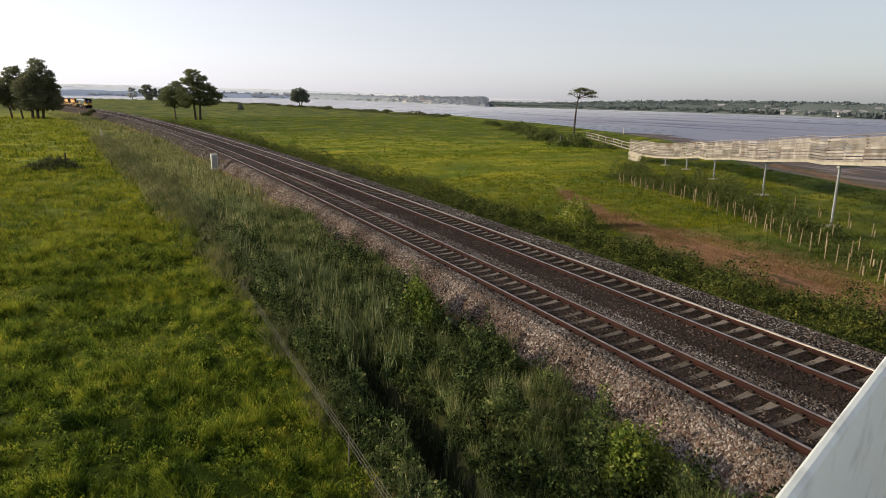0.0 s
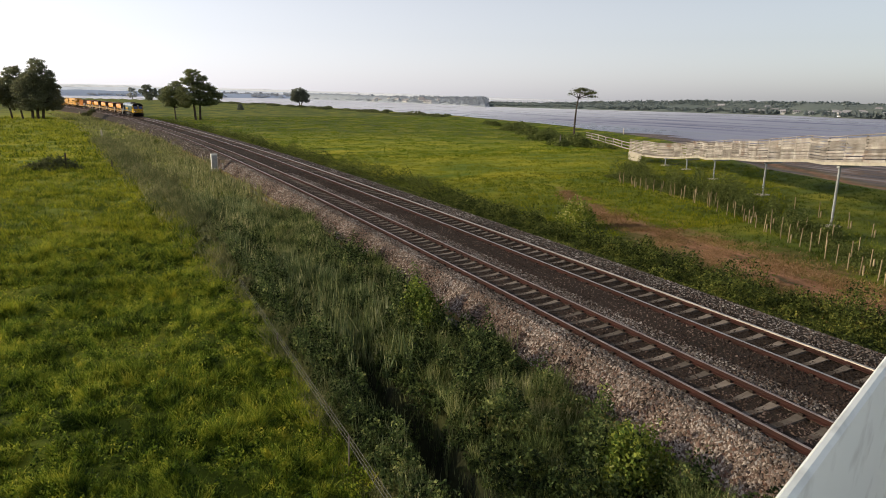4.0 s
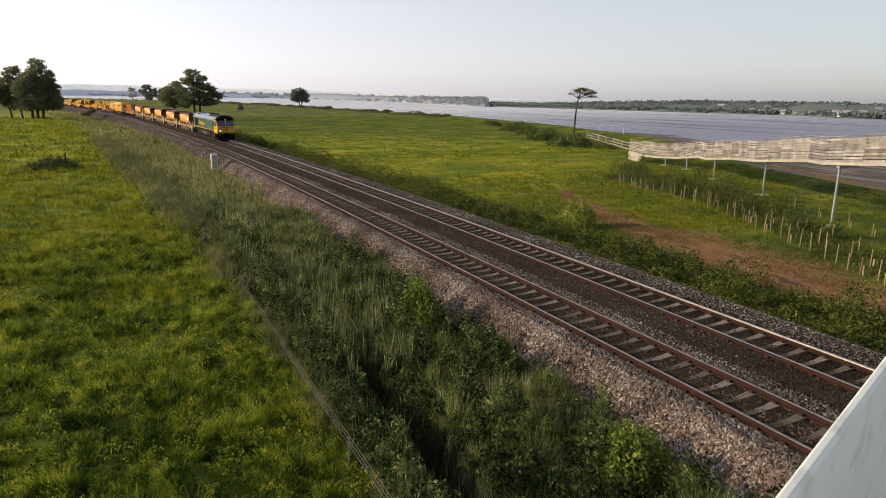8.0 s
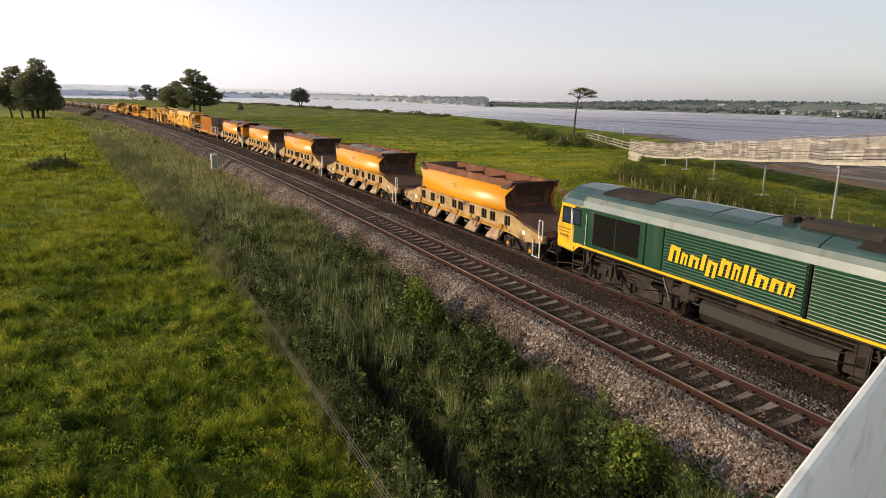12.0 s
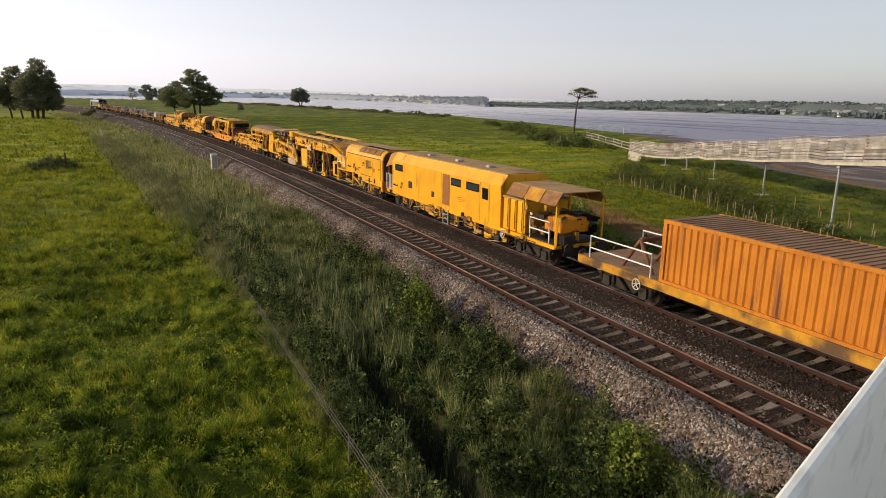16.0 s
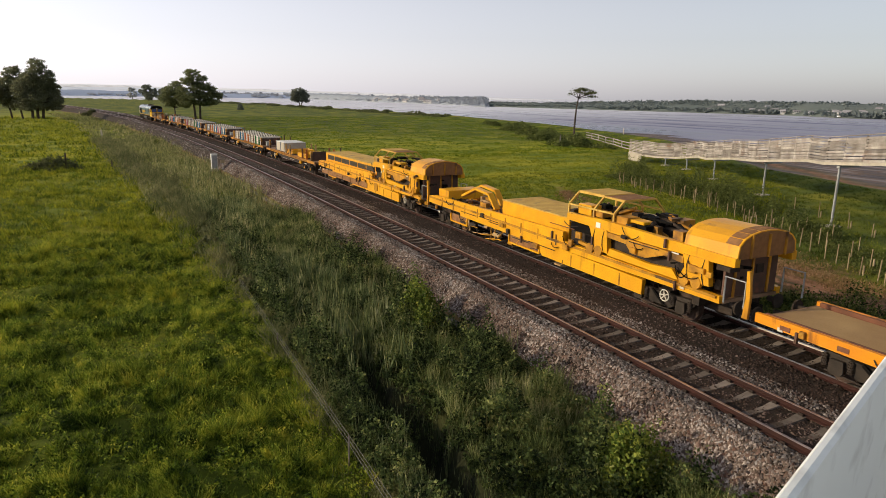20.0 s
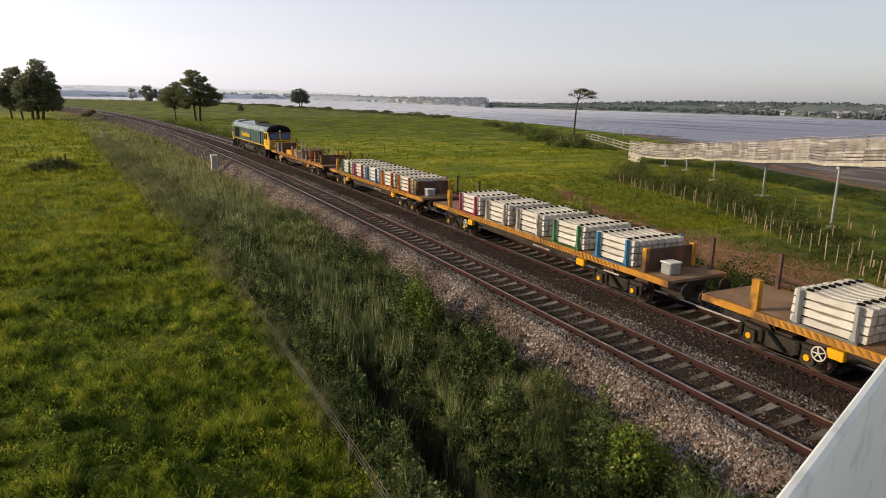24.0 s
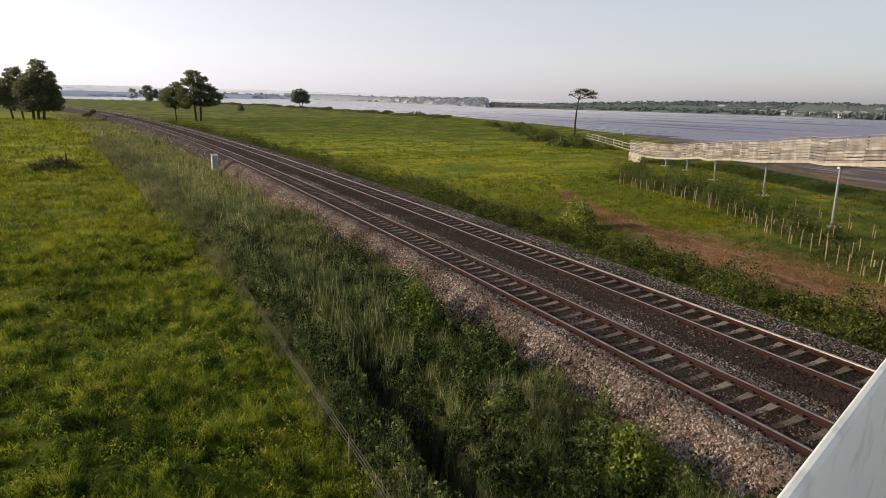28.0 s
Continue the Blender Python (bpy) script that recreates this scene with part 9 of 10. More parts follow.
def hood(e, at, u0, u1, z0, z1, material, end=None):
    """A rounded hood over a cab or reel."""
    bm = bmesh.new()
    n = 10
    arc = []
    for i in range(n + 1):
        t = math.pi * i / n
        arc.append((-1.3 * math.cos(t), z0 + (z1 - z0) * min(1.0, math.sin(t) ** 0.6)))
    inner = [(x * 0.955, z0 + (z - z0) * 0.955) for x, z in arc[::-1]]
    loft(bm, [[(x, at(u), z) for x, z in arc + inner] for u in (u0, u1)])
    h = part("hood", bm, material, e, "rounded yellow hood")
    if end is not None:
        bm = bmesh.new()
        prism(bm, [(x * 0.95, z0 + (z - z0) * 0.95) for x, z in arc], *sorted((at(end), at(end) + 0.04)))
        part("hood_end", bm, M_MESH, h, "brown glazed hood end")
        way = 1 if u1 > end else -1
        for i in range(n - 1):
            (xa, za), (xb, zb) = arc[i], arc[i + 1]
            if i == 0 or abs(za - zb) + abs(xa - xb) < 0.1:
                continue
            bm = bmesh.new()
            k = 1.012
            corners = [(x * k, z0 + (z - z0) * k) for x, z in ((xa * 0.94 + xb * 0.06, za * 0.94 + zb * 0.06), (xa * 0.06 + xb * 0.94, za * 0.06 + zb * 0.94))]
            under = [(x * 0.99, z0 + (z - z0) * 0.985) for x, z in corners[::-1]]
            loft(bm, [[(x, at(end + way * d), z) for x, z in corners + under] for d in (0.06, 0.5)])
            part("hood_pane", bm, M_MESH, h, "brown tinted pane")
        bm = bmesh.new()
        for x in (-0.75, 0.0, 0.75):
            bar(bm, (x, at(end) - 0.03, z0), (x, at(end) - 0.03, z1 - 0.12), 0.06)
        part("hood_bar", bm, M_YELLOW_DIRTY, h)
    return h


def gantry_wagon():
    e, at = vehicle("gantry_wagon", 187.6, 206.9, "orange well wagon carrying a folded rail gantry", "track machine")
    y = at
    side_prism(e, "side_beam", M_BEAM_ORANGE, [(188.0, 1.28), (206.7, 1.22), (206.7, 0.95), (201.0, 0.86), (199.2, 0.5), (190.5, 0.5), (189.2, 0.85), (188.0, 0.95)], at, 1.26, 1.38, "deep orange fish-bellied side beam")
    P(e, "deck", M_DECK, (-1.26, 1.26, y(188.0), y(206.7), 1.0, 1.08))
    P(e, "end_deck", M_TAN, (-1.0, 1.0, y(200.5), y(206.5), 1.08, 1.14))
    P(e, "deck_rail", M_HOPPER_RUST, (-1.25, -1.15, y(189.0), y(206.5), 1.1, 1.24), (1.1, 1.2, y(189.0), y(206.5), 1.1, 1.24))
    bm = bmesh.new()
    for i in range(11):
        u = 189.6 + i * 1.6
        box(bm, -W - 0.02, -W + 0.01, y(u), y(u + 0.3), 0.98, 1.1)
    part("lashing_ring", bm, M_HOPPER_RUST, e)
    for u in (189.4, 203.4):
        bogie(e, y(u), (-0.95, 0.95))
    handwheel(e, -1.42, y(202.2), 0.72)
    buffers(e, y(188.0), y(206.7))
    # gantry: four legs, two beams, braces
    for sd in (-1, 1):
        x = sd * 1.22
        for u in (199.0, 190.1):
            bm = bmesh.new()
            prism(bm, [(y(u + 0.12), 1.3), (y(u + 0.12), 2.45), (y(u - 0.1), 2.85), (y(u - 0.8), 3.12), (y(u - 0.8), 3.38), (y(u + 0.3), 3.3), (y(u + 0.75), 2.95), (y(u + 0.9), 2.5), (y(u + 0.8), 1.3)], *sorted((x - 0.09, x + 0.09)), "x")
            leg = part("leg", bm, M_YELLOW, e, "stout bent yellow gantry leg")
            P(leg, "leg_flange", M_YELLOW_DIRTY, (*sorted((x - 0.14, x + 0.14)), y(u + 0.8), y(u + 0.88), 1.3, 2.5))
            rails(leg, "hose", [(-1.34, y(u + 0.1 - 0.12 * math.sin(j * 0.5)), 1.4 + j * 0.16) for j in range(8)], 0.022, M_BLACK)
        bm = bmesh.new()
        bar(bm, (x, y(192.2), 2.75), (x * 0.95, y(191.4), 3.15), 0.16, 0.36)
        part("knee", bm, M_YELLOW, e)
        bm = bmesh.new()
        bar(bm, (x, y(198.6), 3.2), (x, y(190.0), 3.12), 0.14, 0.26)
        part("top_beam", bm, M_CREAMYEL, e, "long yellow top beam")
        for u0, u1 in ((196.8, 198.2), (191.6, 193.4)):
            bm = bmesh.new()
            bar(bm, (x * 0.9, y(u0), 3.0), (x * 0.9, y(u1), 1.7), 0.12)
            bar(bm, (x * 0.9, y(u1), 3.0), (x * 0.9, y(u0), 1.7), 0.12)
            part("brace", bm, M_YELLOW, e)
        bm = bmesh.new()
        rod(bm, (x * 0.85, y(198.6), 1.75), (x * 0.85, y(195.4), 1.7), 0.1)
        rod(bm, (x * 0.85, y(194.4), 1.7), (x * 0.85, y(190.8), 1.6), 0.1)
        part("cylinder", bm, M_YELLOW, e)
        bm = bmesh.new()
        for k in (0.0, 0.5):
            rod(bm, (x * 0.98, y(199.6 - k), 1.3), (x * 1.08, y(199.6 - k), 1.3), 0.2, seg=14)
            rod(bm, (x * 0.98, y(190.4 - k), 1.32), (x * 1.08, y(190.4 - k), 1.32), 0.22, seg=14)
        part("trolley_wheel", bm, M_YELLOW_DIRTY, e)
    P(e, "top_cover", M_CREAMYEL, (-0.4, 0.9, y(193.3), y(197.5), 3.25, 3.38), bevel=0.04)
    P(e, "winch_box", M_YELLOW, (-1.35, -0.9, y(194.9), y(195.5), 2.85, 3.15), bevel=0.02)
    hood(e, at, 199.2, 201.2, 2.3, 3.42, M_CREAMYEL, 201.2)
    P(e, "reel_base", M_YELLOW, (-1.25, 1.1, y(199.4), y(201.3), 2.1, 2.32))
    cab = P(e, "control_cab", M_YELLOW_WORN, (-1.0, 1.05, y(189.1), y(190.5), 2.35, 3.28), bevel=0.03, label="boxy yellow control cab")
    P(cab, "cab_roof", M_CREAMYEL, (-1.08, 1.12, y(188.9), y(190.6), 3.28, 3.35), bevel=0.01)
    P(cab, "control_box", M_YELLOW, (-1.3, -1.0, y(189.9), y(190.6), 2.75, 3.1), (-1.3, -1.0, y(189.9), y(190.5), 2.4, 2.68), bevel=0.02)
    P(cab, "louvre_block", M_BLACK, (-0.85, 0.95, y(187.9), y(189.1), 2.5, 3.0), bevel=0.06, label="black louvred radiator block")
    for k in range(5):
        P(cab, "louvre", M_UNDER, (-0.87, 0.97, y(187.86), y(188.9), 2.56 + 0.09 * k, 2.585 + 0.09 * k))
    P(cab, "cab_bracket", M_HOPPER_DARK, (-0.95, 0.95, y(188.2), y(190.4), 2.28, 2.42))
    P(e, "cab_column", M_DOORBROWN, (-0.95, 0.9, y(189.2), y(190.4), 1.1, 2.3), label="brown column under the control cab")
    machinery(e, y(189.6), y(198.6), 1.1, 1.75, 54, 14, 1.0, (M_YELLOW_DIRTY, M_UNDER, M_YELLOW))
    machinery(e, y(189.3), y(191.6), 1.2, 2.6, 22, 15, 1.0, (M_YELLOW_DIRTY, M_UNDER, M_BLACK))
    machinery(e, y(189.8), y(193.2), 3.1, 3.4, 12, 16, 1.0, (M_YELLOW_DIRTY, M_YELLOW))
    fittings(e, y(188.6), y(206.0), 0.7, 1.15, 20, 331)
    fittings(e, y(188.8), y(199.6), 1.4, 3.1, 30, 332, 1.2)
    machinery(e, y(189.6), y(198.6), 1.1, 2.2, 40, 333, 1.1, (M_BLACK, M_UNDER, M_YELLOW_WORN))


gantry_wagon()


def crane_car(u0, box0, box1, panes, label):
    """A sleeper handling car: deep sill, long box, travelling crane at the front."""
    e, at0 = vehicle("sleeper_crane_car", u0, u0 + 20.9, label, "track machine", "crane cars")
    y = lambda d: at0(u0 + d)
    at = y
    side_prism(e, "upper_sill", M_YELLOW, [(0.5, 1.08), (0.5, 1.3), (8.2, 1.42), (8.2, 1.8), (20.0, 1.62), (20.7, 1.5), (20.7, 1.15), (8.0, 1.06)], at, 1.2, 1.36, "deep yellow side sill")
    side_prism(e, "sill_rail", M_YELLOW_DIRTY, [(0.6, 1.22), (0.6, 1.3), (20.6, 1.5), (20.6, 1.42)], at, 1.36, 1.42)
    side_prism(e, "lower_skirt", M_YELLOW, [(3.7, 0.98), (3.7, 0.45), (9.6, 0.5), (10.0, 0.9), (17.0, 0.95), (17.0, 1.12), (8.0, 1.05)], at, 1.18, 1.34)
    bm = bmesh.new()
    for d in (4.8, 6.2, 7.6):
        box(bm, -1.36, -1.33, y(d), y(d + 0.05), 0.5, 0.95)
    part("skirt_seam", bm, M_YELLOW_DIRTY, e)
    for d0, d1 in ((9.8, 12.2), (16.2, 18.0)):
        bm = bmesh.new()
        for a, b in (((d0, 0.95), (d0, 0.55)), ((d0, 0.55), (d1, 0.55)), ((d1, 0.55), (d1, 0.95))):
            bar(bm, (-1.33, y(a[0]), a[1]), (-1.33, y(b[0]), b[1]), 0.07)
        part("guard_frame", bm, M_YELLOW, e)
        P(e, "guard_mesh", M_MESH, (-1.31, -1.29, y(d0), y(d1), 0.58, 0.95))
    P(e, "deck", M_DECK, (-1.2, 1.2, y(0.5), y(20.6), 1.05, 1.15))
    P(e, "centre_sill", M_UNDER, (-0.6, 0.6, y(0.6), y(20.5), 0.55, 1.05))
    sb = P(e, "store_box", M_YELLOW, (-1.0, 1.15, y(box0), y(box1), 1.3, 2.28), bevel=0.02, label="long yellow box with a dusty top")
    P(sb, "box_lid", M_CREAMYEL, (-1.03, 1.18, y(box0), y(box1), 2.28, 2.33))
    if panes:
        n = 6
        for i in range(n):
            a = box0 + 0.4 + i * (box1 - box0 - 0.8) / n
            P(sb, "side_panel", M_TANK, (-1.02, -0.99, y(a), y(a + (box1 - box0 - 0.8) / n - 0.18), 1.8, 2.15))
            P(e, "skirt_panel", M_MESH, (-1.37, -1.34, y(a + 0.6), y(a + 0.6 + (box1 - box0) / n - 0.25), 0.62, 1.0))
    else:
        for k in range(2):
            bm = bmesh.new()
            pts = [(y(14.2 + 0.9 * k), 1.7), (y(14.9 + 0.9 * k), 2.35), (y(16.2 + 0.9 * k), 2.45), (y(17.6 + 0.9 * k), 1.9)]
            for a, b in zip(pts, pts[1:]):
                bar(bm, (-0.8 + 0.9 * k, a[0], a[1]), (-0.8 + 0.9 * k, b[0], b[1]), 0.3, 0.12)
            part("loading_arm", bm, M_YELLOW, e, "curved yellow loading arm")
        P(e, "toolbox", M_YELLOW, (-1.1, 1.1, y(18.8), y(20.0), 1.5, 2.0), bevel=0.03)
        machinery(e, y(14.0), y(20.4), 1.2, 1.75, 16, 63, 1.0, (M_YELLOW_DIRTY, M_TAN, M_UNDER))
    # crane frame
    side_prism(e, "crane_beam", M_YELLOW, [(0.1, 2.28), (0.1, 2.55), (6.0, 2.68), (8.0, 2.6), (8.0, 2.35), (5.6, 2.3), (3.0, 2.26)], at, 1.14, 1.36, "heavy yellow crane beam")
    side_prism(e, "crane_leg", M_YELLOW, [(5.5, 1.5), (5.6, 2.34), (6.6, 2.34), (6.4, 1.95), (6.5, 1.5)], at, 1.2, 1.4)
    side_prism(e, "crane_leg", M_YELLOW, [(0.9, 1.5), (1.0, 2.3), (2.0, 2.3), (1.9, 1.9), (2.1, 1.5)], at, 1.2, 1.4)
    side_prism(e, "crane_arm", M_YELLOW_DIRTY, [(2.0, 2.2), (2.0, 1.98), (2.8, 2.05), (3.6, 1.78), (4.3, 1.78), (4.6, 2.05), (5.6, 2.1), (5.6, 2.28)], at, 1.22, 1.38)
    side_prism(e, "slewing_arm", M_YELLOW, [(2.1, 1.4), (2.4, 1.7), (3.4, 1.62), (5.4, 1.72), (5.5, 1.45)], at, 1.24, 1.4)
    for d in (1.1, 1.7, 5.7, 6.2):
        rails(e, "hose", [(-1.41, y(d), 1.5), (-1.43, y(d + 0.08), 1.75), (-1.42, y(d + 0.1), 2.0), (-1.4, y(d + 0.04), 2.3)], 0.014, M_UNDER)
    machinery(e, y(0.8), y(7.8), 1.3, 1.6, 26, int(u0) + 5, 1.38, (M_YELLOW_DIRTY, M_UNDER))
    # dark block added in place of the shade inside the crane frame
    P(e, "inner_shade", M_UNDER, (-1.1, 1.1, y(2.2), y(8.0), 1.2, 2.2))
    for d in (1.4, 6.0):
        bm = bmesh.new()
        for k in (0.0, 0.48):
            for sd in (-1, 1):
                rod(bm, (sd * 1.3, y(d + k), 1.5), (sd * 1.42, y(d + k), 1.5), 0.2, seg=14)
        part("trolley_wheel", bm, M_YELLOW_DIRTY, e)
    hood(e, lambda u: y(u), 0.1, 2.1, 2.5, 3.32, M_YELLOW, 0.1)
    bm = bmesh.new()
    for d in (5.5, 6.6, 8.1):
        for x in (-1.2, 1.2):
            bar(bm, (x, y(d), 2.5), (x, y(d), 2.95), 0.07)
            bar(bm, (x, y(d), 2.95), (x * 0.62, y(d), 3.4), 0.07)
        bar(bm, (-0.75, y(d), 3.4), (0.75, y(d), 3.4), 0.07)
    for x, z in ((-1.2, 2.95), (1.2, 2.95), (-0.75, 3.4), (0.75, 3.4), (-1.2, 2.6)):
        bar(bm, (x, y(5.5), z), (x, y(8.1), z), 0.06)
    cage = part("operator_cage", bm, M_CREAMYEL, e, "open framed operator cage")
    P(cage, "cage_roof", M_CREAMYEL, (-0.75, 0.75, y(6.6), y(8.1), 3.42, 3.46))
    P(cage, "cage_panel", M_MESH, (-0.7, 0.7, y(5.5), y(6.55), 3.41, 3.44))
    P(cage, "seat", M_YELLOW, (-1.0, -0.5, y(4.2), y(5.0), 2.75, 2.86), bevel=0.02)
    P(cage, "tool_box", M_YELLOW, (-1.0, -0.5, y(7.0), y(7.8), 2.6, 3.0), bevel=0.02)
    machinery(e, y(2.4), y(8.0), 2.0, 2.9, 36, int(u0), 1.0, (M_BLACK, M_UNDER, M_YELLOW_DIRTY))
    machinery(e, y(0.6), y(3.2), 1.2, 2.2, 22, int(u0) + 1, 1.0, (M_BLACK, M_UNDER))
    P(e, "cab_window", M_BLACK, (-1.22, -1.15, y(6.7), y(7.9), 1.95, 2.25))
    # dark sheet added to close the end below the hood
    P(e, "end_bulkhead", M_HOPPER_DARK, (-1.15, 1.15, y(0.55), y(0.63), 1.2, 2.55), label="dark brown end sheet")
    for k in range(3):
        P(e, "end_rib", M_YELLOW_DIRTY, (-0.8 + 0.75 * k, -0.72 + 0.75 * k, y(0.5), y(0.56), 1.2, 2.5))
    # front platform
    for x in (-1.3, 1.3):
        rails(e, "railing", [(x, y(-0.3), 1.15), (x, y(-0.3), 1.95), (x, y(0.4), 1.95), (x, y(0.4), 1.15)], 0.03, M_GALV)
    bm = bmesh.new()
    prism(bm, [(y(-0.5), 0.9), (y(-0.52), 1.6), (y(-0.42), 2.3), (y(-0.33), 2.3), (y(-0.38), 1.5), (y(-0.32), 0.9)], -1.36, -1.26, "x")
    part("end_stanchion", bm, M_YELLOW, e)
    for d in (3.0, 18.3):
        bogie(e, y(d), (-0.95, 0.95))
    handwheel(e, -1.4, y(2.6), 0.75)
    P(e, "warning_plate", M_WHITE, (-1.375, -1.36, y(2.2), y(2.5), 2.05, 2.25), (-1.375, -1.36, y(6.0), y(6.25), 2.35, 2.55))
    buffers(e, y(0.5), y(20.6))
    fittings(e, y(0.6), y(8.0), 1.1, 2.5, 22, int(u0) + 7, 1.4)
    fittings(e, y(8.0), y(20.4), 0.7, 1.5, 18, int(u0) + 8, 1.37)
    undergear(e, y(8.0), y(17.0), 20, int(u0) + 9)
    machinery(e, y(0.8), y(8.0), 0.5, 1.3, 30, int(u0) + 9, 1.25, (M_BLACK, M_UNDER, M_YELLOW_DIRTY))
    for k in range(9):
        P(e, "sill_rib", M_YELLOW_DIRTY, (-1.385, -1.355, y(8.6 + k * 1.3), y(8.66 + k * 1.3), 1.15, 1.6))


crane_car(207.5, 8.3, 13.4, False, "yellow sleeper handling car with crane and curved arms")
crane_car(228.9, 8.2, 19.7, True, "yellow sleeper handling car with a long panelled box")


# -- flat wagons --
SLEEPER = None
M_FLAT_ORANGE = mat("flat_wagon_orange", (0.52, 0.24, 0.025), (0.36, 0.16, 0.025), 0.65, scale=1.6, bump=0.15, stain=(0.15, 0.075, 0.03), stain_at=0.56)


def stacked_sleeper():
    """A concrete sleeper, waisted in the middle, with a seat and clips at each end."""
    global SLEEPER
    if SLEEPER is None:
        bm = bmesh.new()
        rows = []
        for yy, w, h in ((-1.02, 0.12, 0.185), (-0.4, 0.12, 0.185), (-0.18, 0.105, 0.155), (0.18, 0.105, 0.155), (0.4, 0.12, 0.185), (1.02, 0.12, 0.185)):
            rows.append([(-w, yy, 0.0), (w, yy, 0.0), (w * 0.82, yy, h), (-w * 0.82, yy, h)])
        loft(bm, rows)
        SLEEPER = bpy.data.meshes.new("stacked_sleeper")
        bm.to_mesh(SLEEPER)
        bm.free()
        SLEEPER.materials.append(M_NEW_CONCRETE)
    return SLEEPER


def flat_wagon(u0, colours, label, length=18.2):
    e, at = vehicle("flat_wagon", u0, u0 + length, label, "flat wagon", "flat wagons")
    y = lambda d: at(u0 + d)
    P(e, "deck", M_DECK, (-1.28, 1.28, y(0.3), y(length - 0.3), 1.16, 1.26), label="worn brown deck")
    for sd in (-1, 1):
        P(e, "side_beam", M_FLAT_ORANGE, (*sorted((sd * 1.26, sd * 1.37)), y(0.3), y(length - 0.3), 1.05, 1.26))
    bm = bmesh.new()
    for i in range(int((length - 5) / 0.22)):
        d = 2.6 + i * 0.22
        prism(bm, [(y(d), 1.08), (y(d + 0.08), 1.08), (y(d + 0.2), 1.24), (y(d + 0.12), 1.24)], -1.392, -1.36, "x")
    part("chain", bm, M_STRIPE, e, "row of dark lashing hooks")
    P(e, "centre_sill", M_UNDER, (-0.45, 0.45, y(0.4), y(length - 0.4), 0.5, 1.16))
    bm = bmesh.new()
    prism(bm, [(y(4.5), 1.0), (y(6.0), 0.72), (y(length - 6.0), 0.72), (y(length - 4.5), 1.0)], -1.2, -1.05, "x")
    prism(bm, [(y(4.5), 1.0), (y(6.0), 0.72), (y(length - 6.0), 0.72), (y(length - 4.5), 1.0)], 1.05, 1.2, "x")
    part("truss", bm, M_UNDER, e)
    for d0, d1 in ((6.8, 8.0), (2.6, 3.4)):
        P(e, "step_bar", M_DULLWHITE, (-1.4, -1.36, y(d0), y(d1), 0.87, 0.92))
    for d in (2.9, length - 2.9):
        bogie(e, y(d), (-0.9, 0.9), None, M_YELLOW)
    for d in (4.6, length - 4.8):
        P(e, "axle_guard", M_YELLOW, (-1.38, -1.2, y(d), y(d + 0.45), 0.72, 0.98), bevel=0.02)
    handwheel(e, -1.42, y(length - 4.2), 0.75)
    buffers(e, y(0.3), y(length - 0.3))
    for d in (0.9, length - 0.9):
        P(e, "end_post", M_HOPPER_DARK, (1.18, 1.28, y(d - 0.06), y(d + 0.06), 1.26, 2.4), label="tall dark end post")
    return e, y


def bulkhead(e, y, d):
    P(e, "bulkhead", M_HOPPER_DARK, (-1.1, 0.9, y(d), y(d + 0.08), 1.26, 2.05), label="dark end bulkhead")
    for x in (-1.3, 0.9):
        P(e, "bulkhead_post", M_YELLOW_DIRTY, (x, x + 0.17, y(d - 0.05), y(d + 0.15), 1.26, 2.1), bevel=0.02)


def uprights(e, y, d, material, h=0.95):
    for sd in (-1, 1):
        bm = bmesh.new()
        prism(bm, [(y(d - 0.1), 1.2), (y(d + 0.1), 1.2), (y(d + 0.08), 1.45), (y(d + 0.03), 1.55), (y(d + 0.04), 1.26 + h), (y(d - 0.05), 1.26 + h), (y(d - 0.06), 1.55)], *sorted((sd * 1.22, sd * 1.36)), "x")
        part("stanchion", bm, material, e)


def stack(u0, material, jit=0.0, layers=4, across=8):
    s, at = vehicle("sleeper_stack", u0, u0 + 2.5, "banded stack of pale new concrete sleepers on a wagon" if material is M_NEW_CONCRETE else "rough stack of old brown sleepers on a wagon", "sleepers", "sleeper stacks")
    me = stacked_sleeper()
    for k in range(layers):
        P(s, "batten", M_BLACK, *[(-1.18, 1.18, yy - 0.05, yy + 0.05, 1.262 + k * 0.235, 1.302 + k * 0.235) for yy in (-0.65, 0.65)])
        for j in range(across):
            x = -1.05 + j * 2.1 / (across - 1)
            ob = shared("sleeper", me, s, pose(x + rng.normal() * jit, rng.normal() * (0.015 + jit), 1.302 + k * 0.235, 0, 0, rng.normal() * jit * 40))
            if material is not M_NEW_CONCRETE:
                ob.material_slots[0].link = "OBJECT"
                ob.material_slots[0].material = material
            if k == layers - 1:
                for yy in (-0.74, 0.58):
                    P(ob, "rail_clip", M_BLACK, (-0.05, 0.05, yy, yy + 0.16, 0.19, 0.235))


def cross_bearers(e, y, ds):
    for d in ds:
        P(e, "bearer", M_HOPPER_DARK, (-1.2, 1.2, y(d - 0.07), y(d + 0.07), 1.26, 1.36))


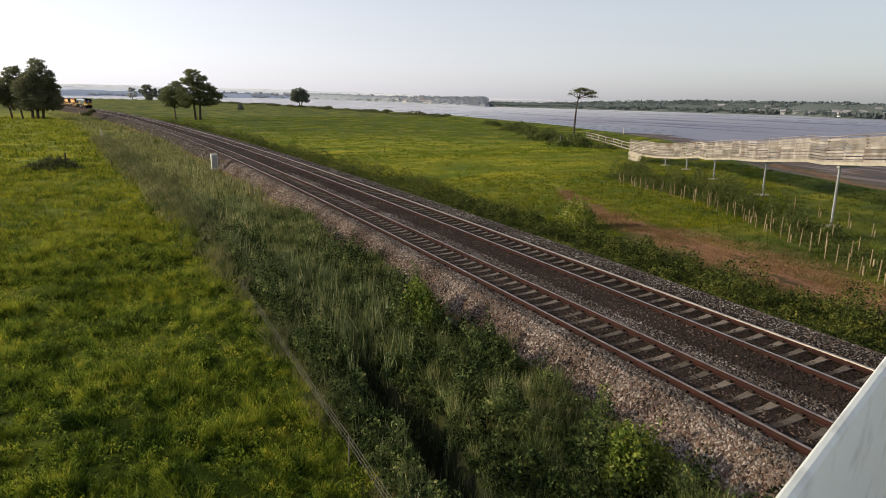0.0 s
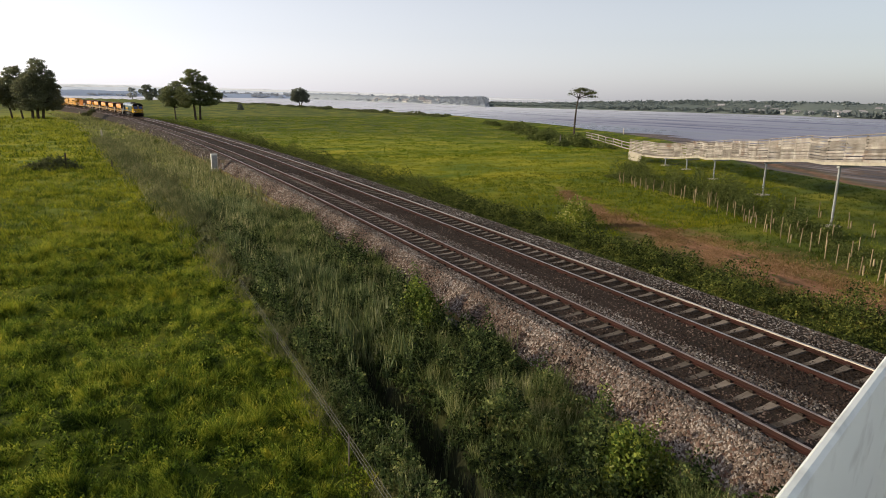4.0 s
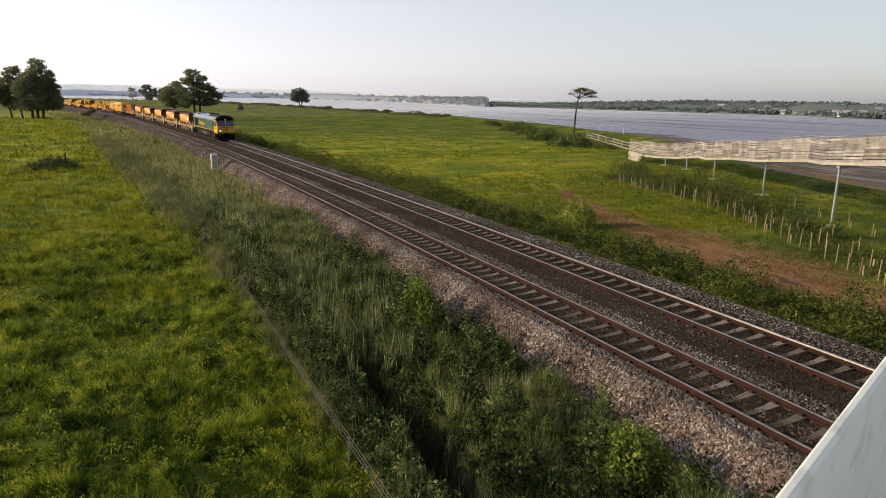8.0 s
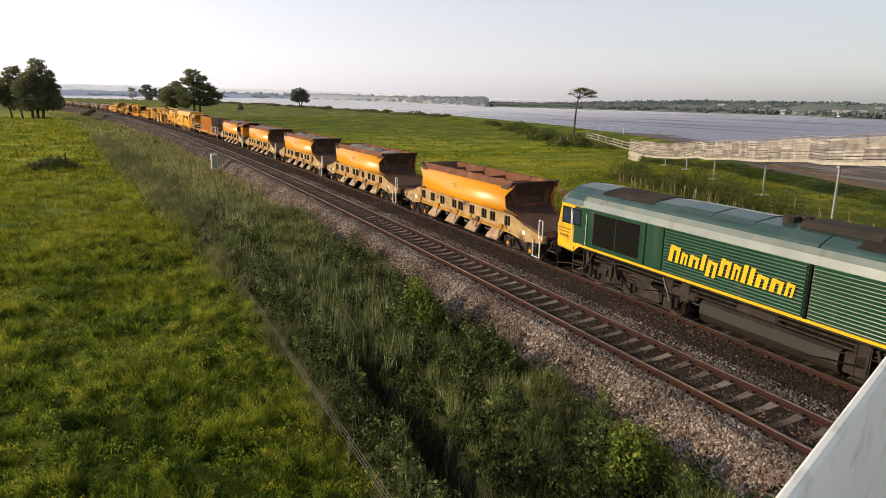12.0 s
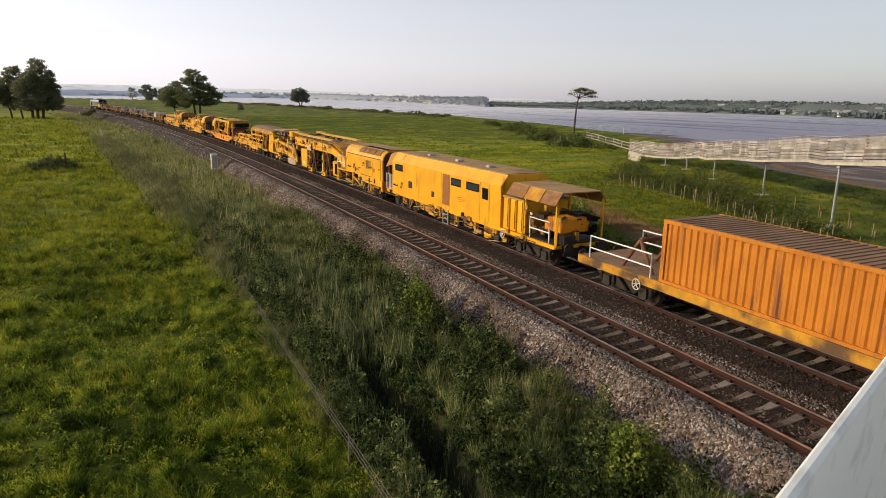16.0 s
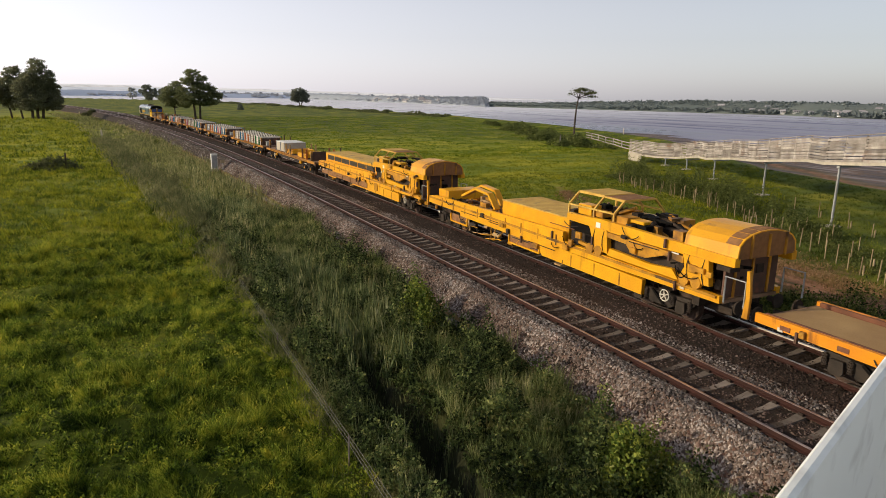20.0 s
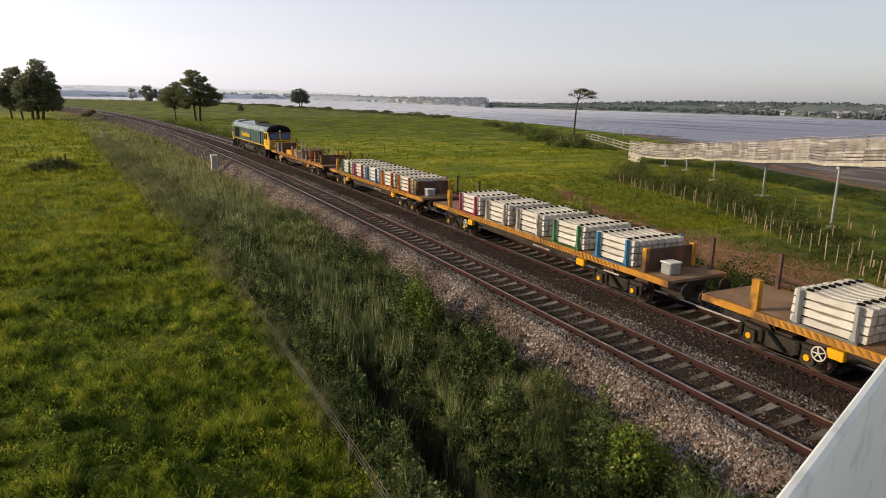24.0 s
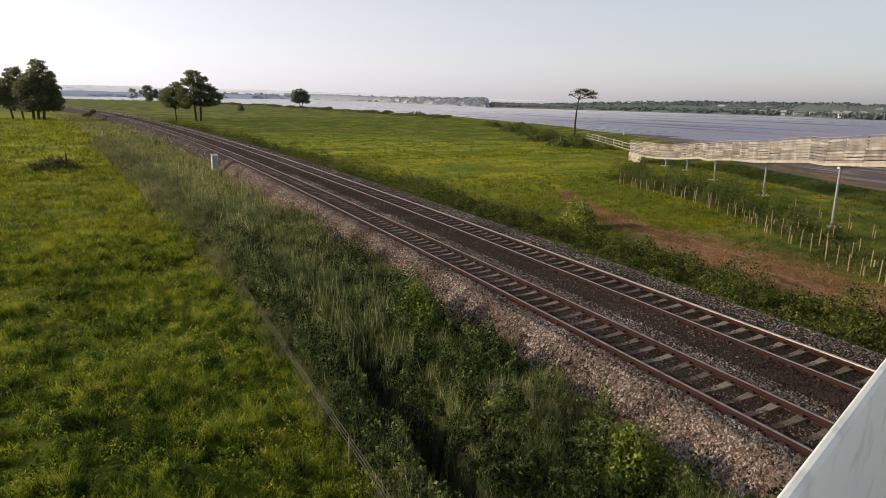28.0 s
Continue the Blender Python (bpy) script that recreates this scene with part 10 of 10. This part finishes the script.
LOADS = ((269.4, (M_LIME, M_DULLWHITE, M_POST_ORANGE, M_SIGN_BLUE, M_DULLWHITE)), (289.15, (M_SIGN_BLUE, M_PINK, M_SIGN_BLUE, M_POST_ORANGE, M_GALV)),
         (308.15, (M_SIGN_BLUE, M_LIME, M_DULLWHITE, M_DULLWHITE, M_PINK)), (327.15, (M_POST_ORANGE, M_POST_ORANGE, M_SIGN_BLUE, M_PINK, M_LIME)))
for u0, colours in LOADS:
    e, y = flat_wagon(u0, colours, "orange flat wagon loaded with banded concrete sleepers")
    bulkhead(e, y, 1.5)
    crate, cat = vehicle("control_box", u0 + 0.75, u0 + 1.25, "pale grey control box on a wagon end", "box", "wagon boxes")
    P(crate, "case", M_GALV, (-0.8, -0.3, -0.22, 0.22, 1.262, 1.66), bevel=0.03)
    P(crate, "lid", M_WHITE, (-0.82, -0.28, -0.24, 0.24, 1.66, 1.7))
    for k, c in enumerate(colours):
        stack(u0 + 1.93 + 2.72 * k, M_NEW_CONCRETE)
        for d in (0.45, 2.0):
            uprights(e, y, 1.95 + 2.72 * k + d, c)
        bm = bmesh.new()
        for d in (0.45, 2.0):
            box(bm, -1.375, -1.34, y(1.95 + 2.72 * k + 0.3), y(1.95 + 2.72 * k + 2.15), 1.27, 1.34)
        part("tie_bar", bm, c, e)
    P(e, "end_board", M_YELLOW_DIRTY, (-1.34, -1.16, y(16.0), y(16.25), 1.26, 2.15))


def tray(u0, u1, zt=0.4):
    e, at = vehicle("lifting_tray", u0, u1, "open yellow steel lifting tray on a wagon", "tray", "trays")
    a, b = at(u0), at(u1)
    for x in (-1.1, 1.0):
        P(e, "side", M_YELLOW, (x, x + 0.1, a, b, 1.262, 1.26 + zt), bevel=0.015)
    for yy in (a, b - 0.1):
        P(e, "end", M_YELLOW, (-1.0, 1.0, yy, yy + 0.1, 1.262, 1.26 + zt), bevel=0.015)
    P(e, "floor", M_YELLOW_DIRTY, (-1.0, 1.0, a + 0.1, b - 0.1, 1.262, 1.3))
    P(e, "divider", M_YELLOW, (-0.05, 0.05, a + 0.1, b - 0.1, 1.3, 1.2 + zt))
    for yy in (a + 0.15, b - 0.15):
        bm = bmesh.new()
        rod(bm, (-1.16, yy, 1.16 + zt), (-1.1, yy, 1.16 + zt), 0.09, seg=10)
        part("lifting_eye", bm, M_YELLOW_DIRTY, e)


e, y = flat_wagon(250.4, (), "orange flat wagon with stanchions, trays and crates", 18.2)
bulkhead(e, y, 1.6)
for d, m in ((2.9, M_POST_ORANGE), (4.2, M_HOPPER_RUST), (8.4, M_CREAM), (9.8, M_CREAM)):
    uprights(e, y, d, m, 0.9)
cross_bearers(e, y, (3.2, 4.6, 8.0, 9.4, 10.8))
tray(253.9, 256.9)
tray(258.6, 260.6)
for k in range(2):
    cr, cat = vehicle("crate", 261.6 + 1.7 * k, 263.2 + 1.7 * k, "pale grey crate on a wagon deck", "crate", "crates")
    P(cr, "body", M_CONCRETE, (-1.05, 1.05, -0.8, 0.8, 1.262, 2.15), bevel=0.03)
    P(cr, "lid", M_WHITE, (-1.08, 1.08, -0.82, 0.82, 2.15, 2.2))
    P(cr, "corner", M_GALV, *[(sx * 1.04, sx * 1.1, yy, yy + 0.08, 1.262, 2.15) if sx > 0 else (-1.1, -1.04, yy, yy + 0.08, 1.262, 2.15) for sx in (-1, 1) for yy in (-0.82, 0.74)])
P(e, "end_board", M_YELLOW_DIRTY, (-1.34, -1.16, y(16.4), y(16.65), 1.26, 2.15))

e, y = flat_wagon(346.4, (), "orange flat wagon with white and orange stanchions", 18.5)
for d, m in ((2.8, M_POST_ORANGE), (4.15, M_POST_ORANGE), (5.55, M_DULLWHITE), (6.9, M_DULLWHITE), (8.4, M_CREAM), (10.0, M_CREAM), (14.0, M_DULLWHITE), (15.5, M_DULLWHITE)):
    uprights(e, y, d, m, 0.95)
cross_bearers(e, y, (3.4, 4.8, 6.2, 7.4, 13.6, 14.6, 15.4))
bulkhead(e, y, 1.3)
bulkhead(e, y, 16.4)
stack(354.2, M_OLDSLEEPER, 0.03, 3, 7)
tray(357.3, 359.3, 0.38)

rear = locomotive(365.7, "weathered green and yellow diesel locomotive at the rear")


# ---- everything that moves ----
SPEED, FRONT_AT = 24.62, 13.965


def motions():
    """The train runs along the far track, slowing a little at the end."""
    for thing, u in RUNS:
        rows = []
        for i in range(57):
            t = i * 0.5
            at = FRONT_AT - SPEED * (t - 11.5) + u + float(np.interp(t, [0, 6, 9, 11, 12, 13, 23, 24, 25, 26, 27, 28], [2.99, 1.7, 1.05, 0.45, 0.1, 0.0, 0.0, 0.05, 0.22, 0.25, 0.5, 0.55]))
            x, y, a = line_at(at)
            rows.append((t, pose(x, y, float(line_z(at)), 0.095 if at > 60 else 0, 0, math.degrees(a))))
        walk(thing, rows)


motions()
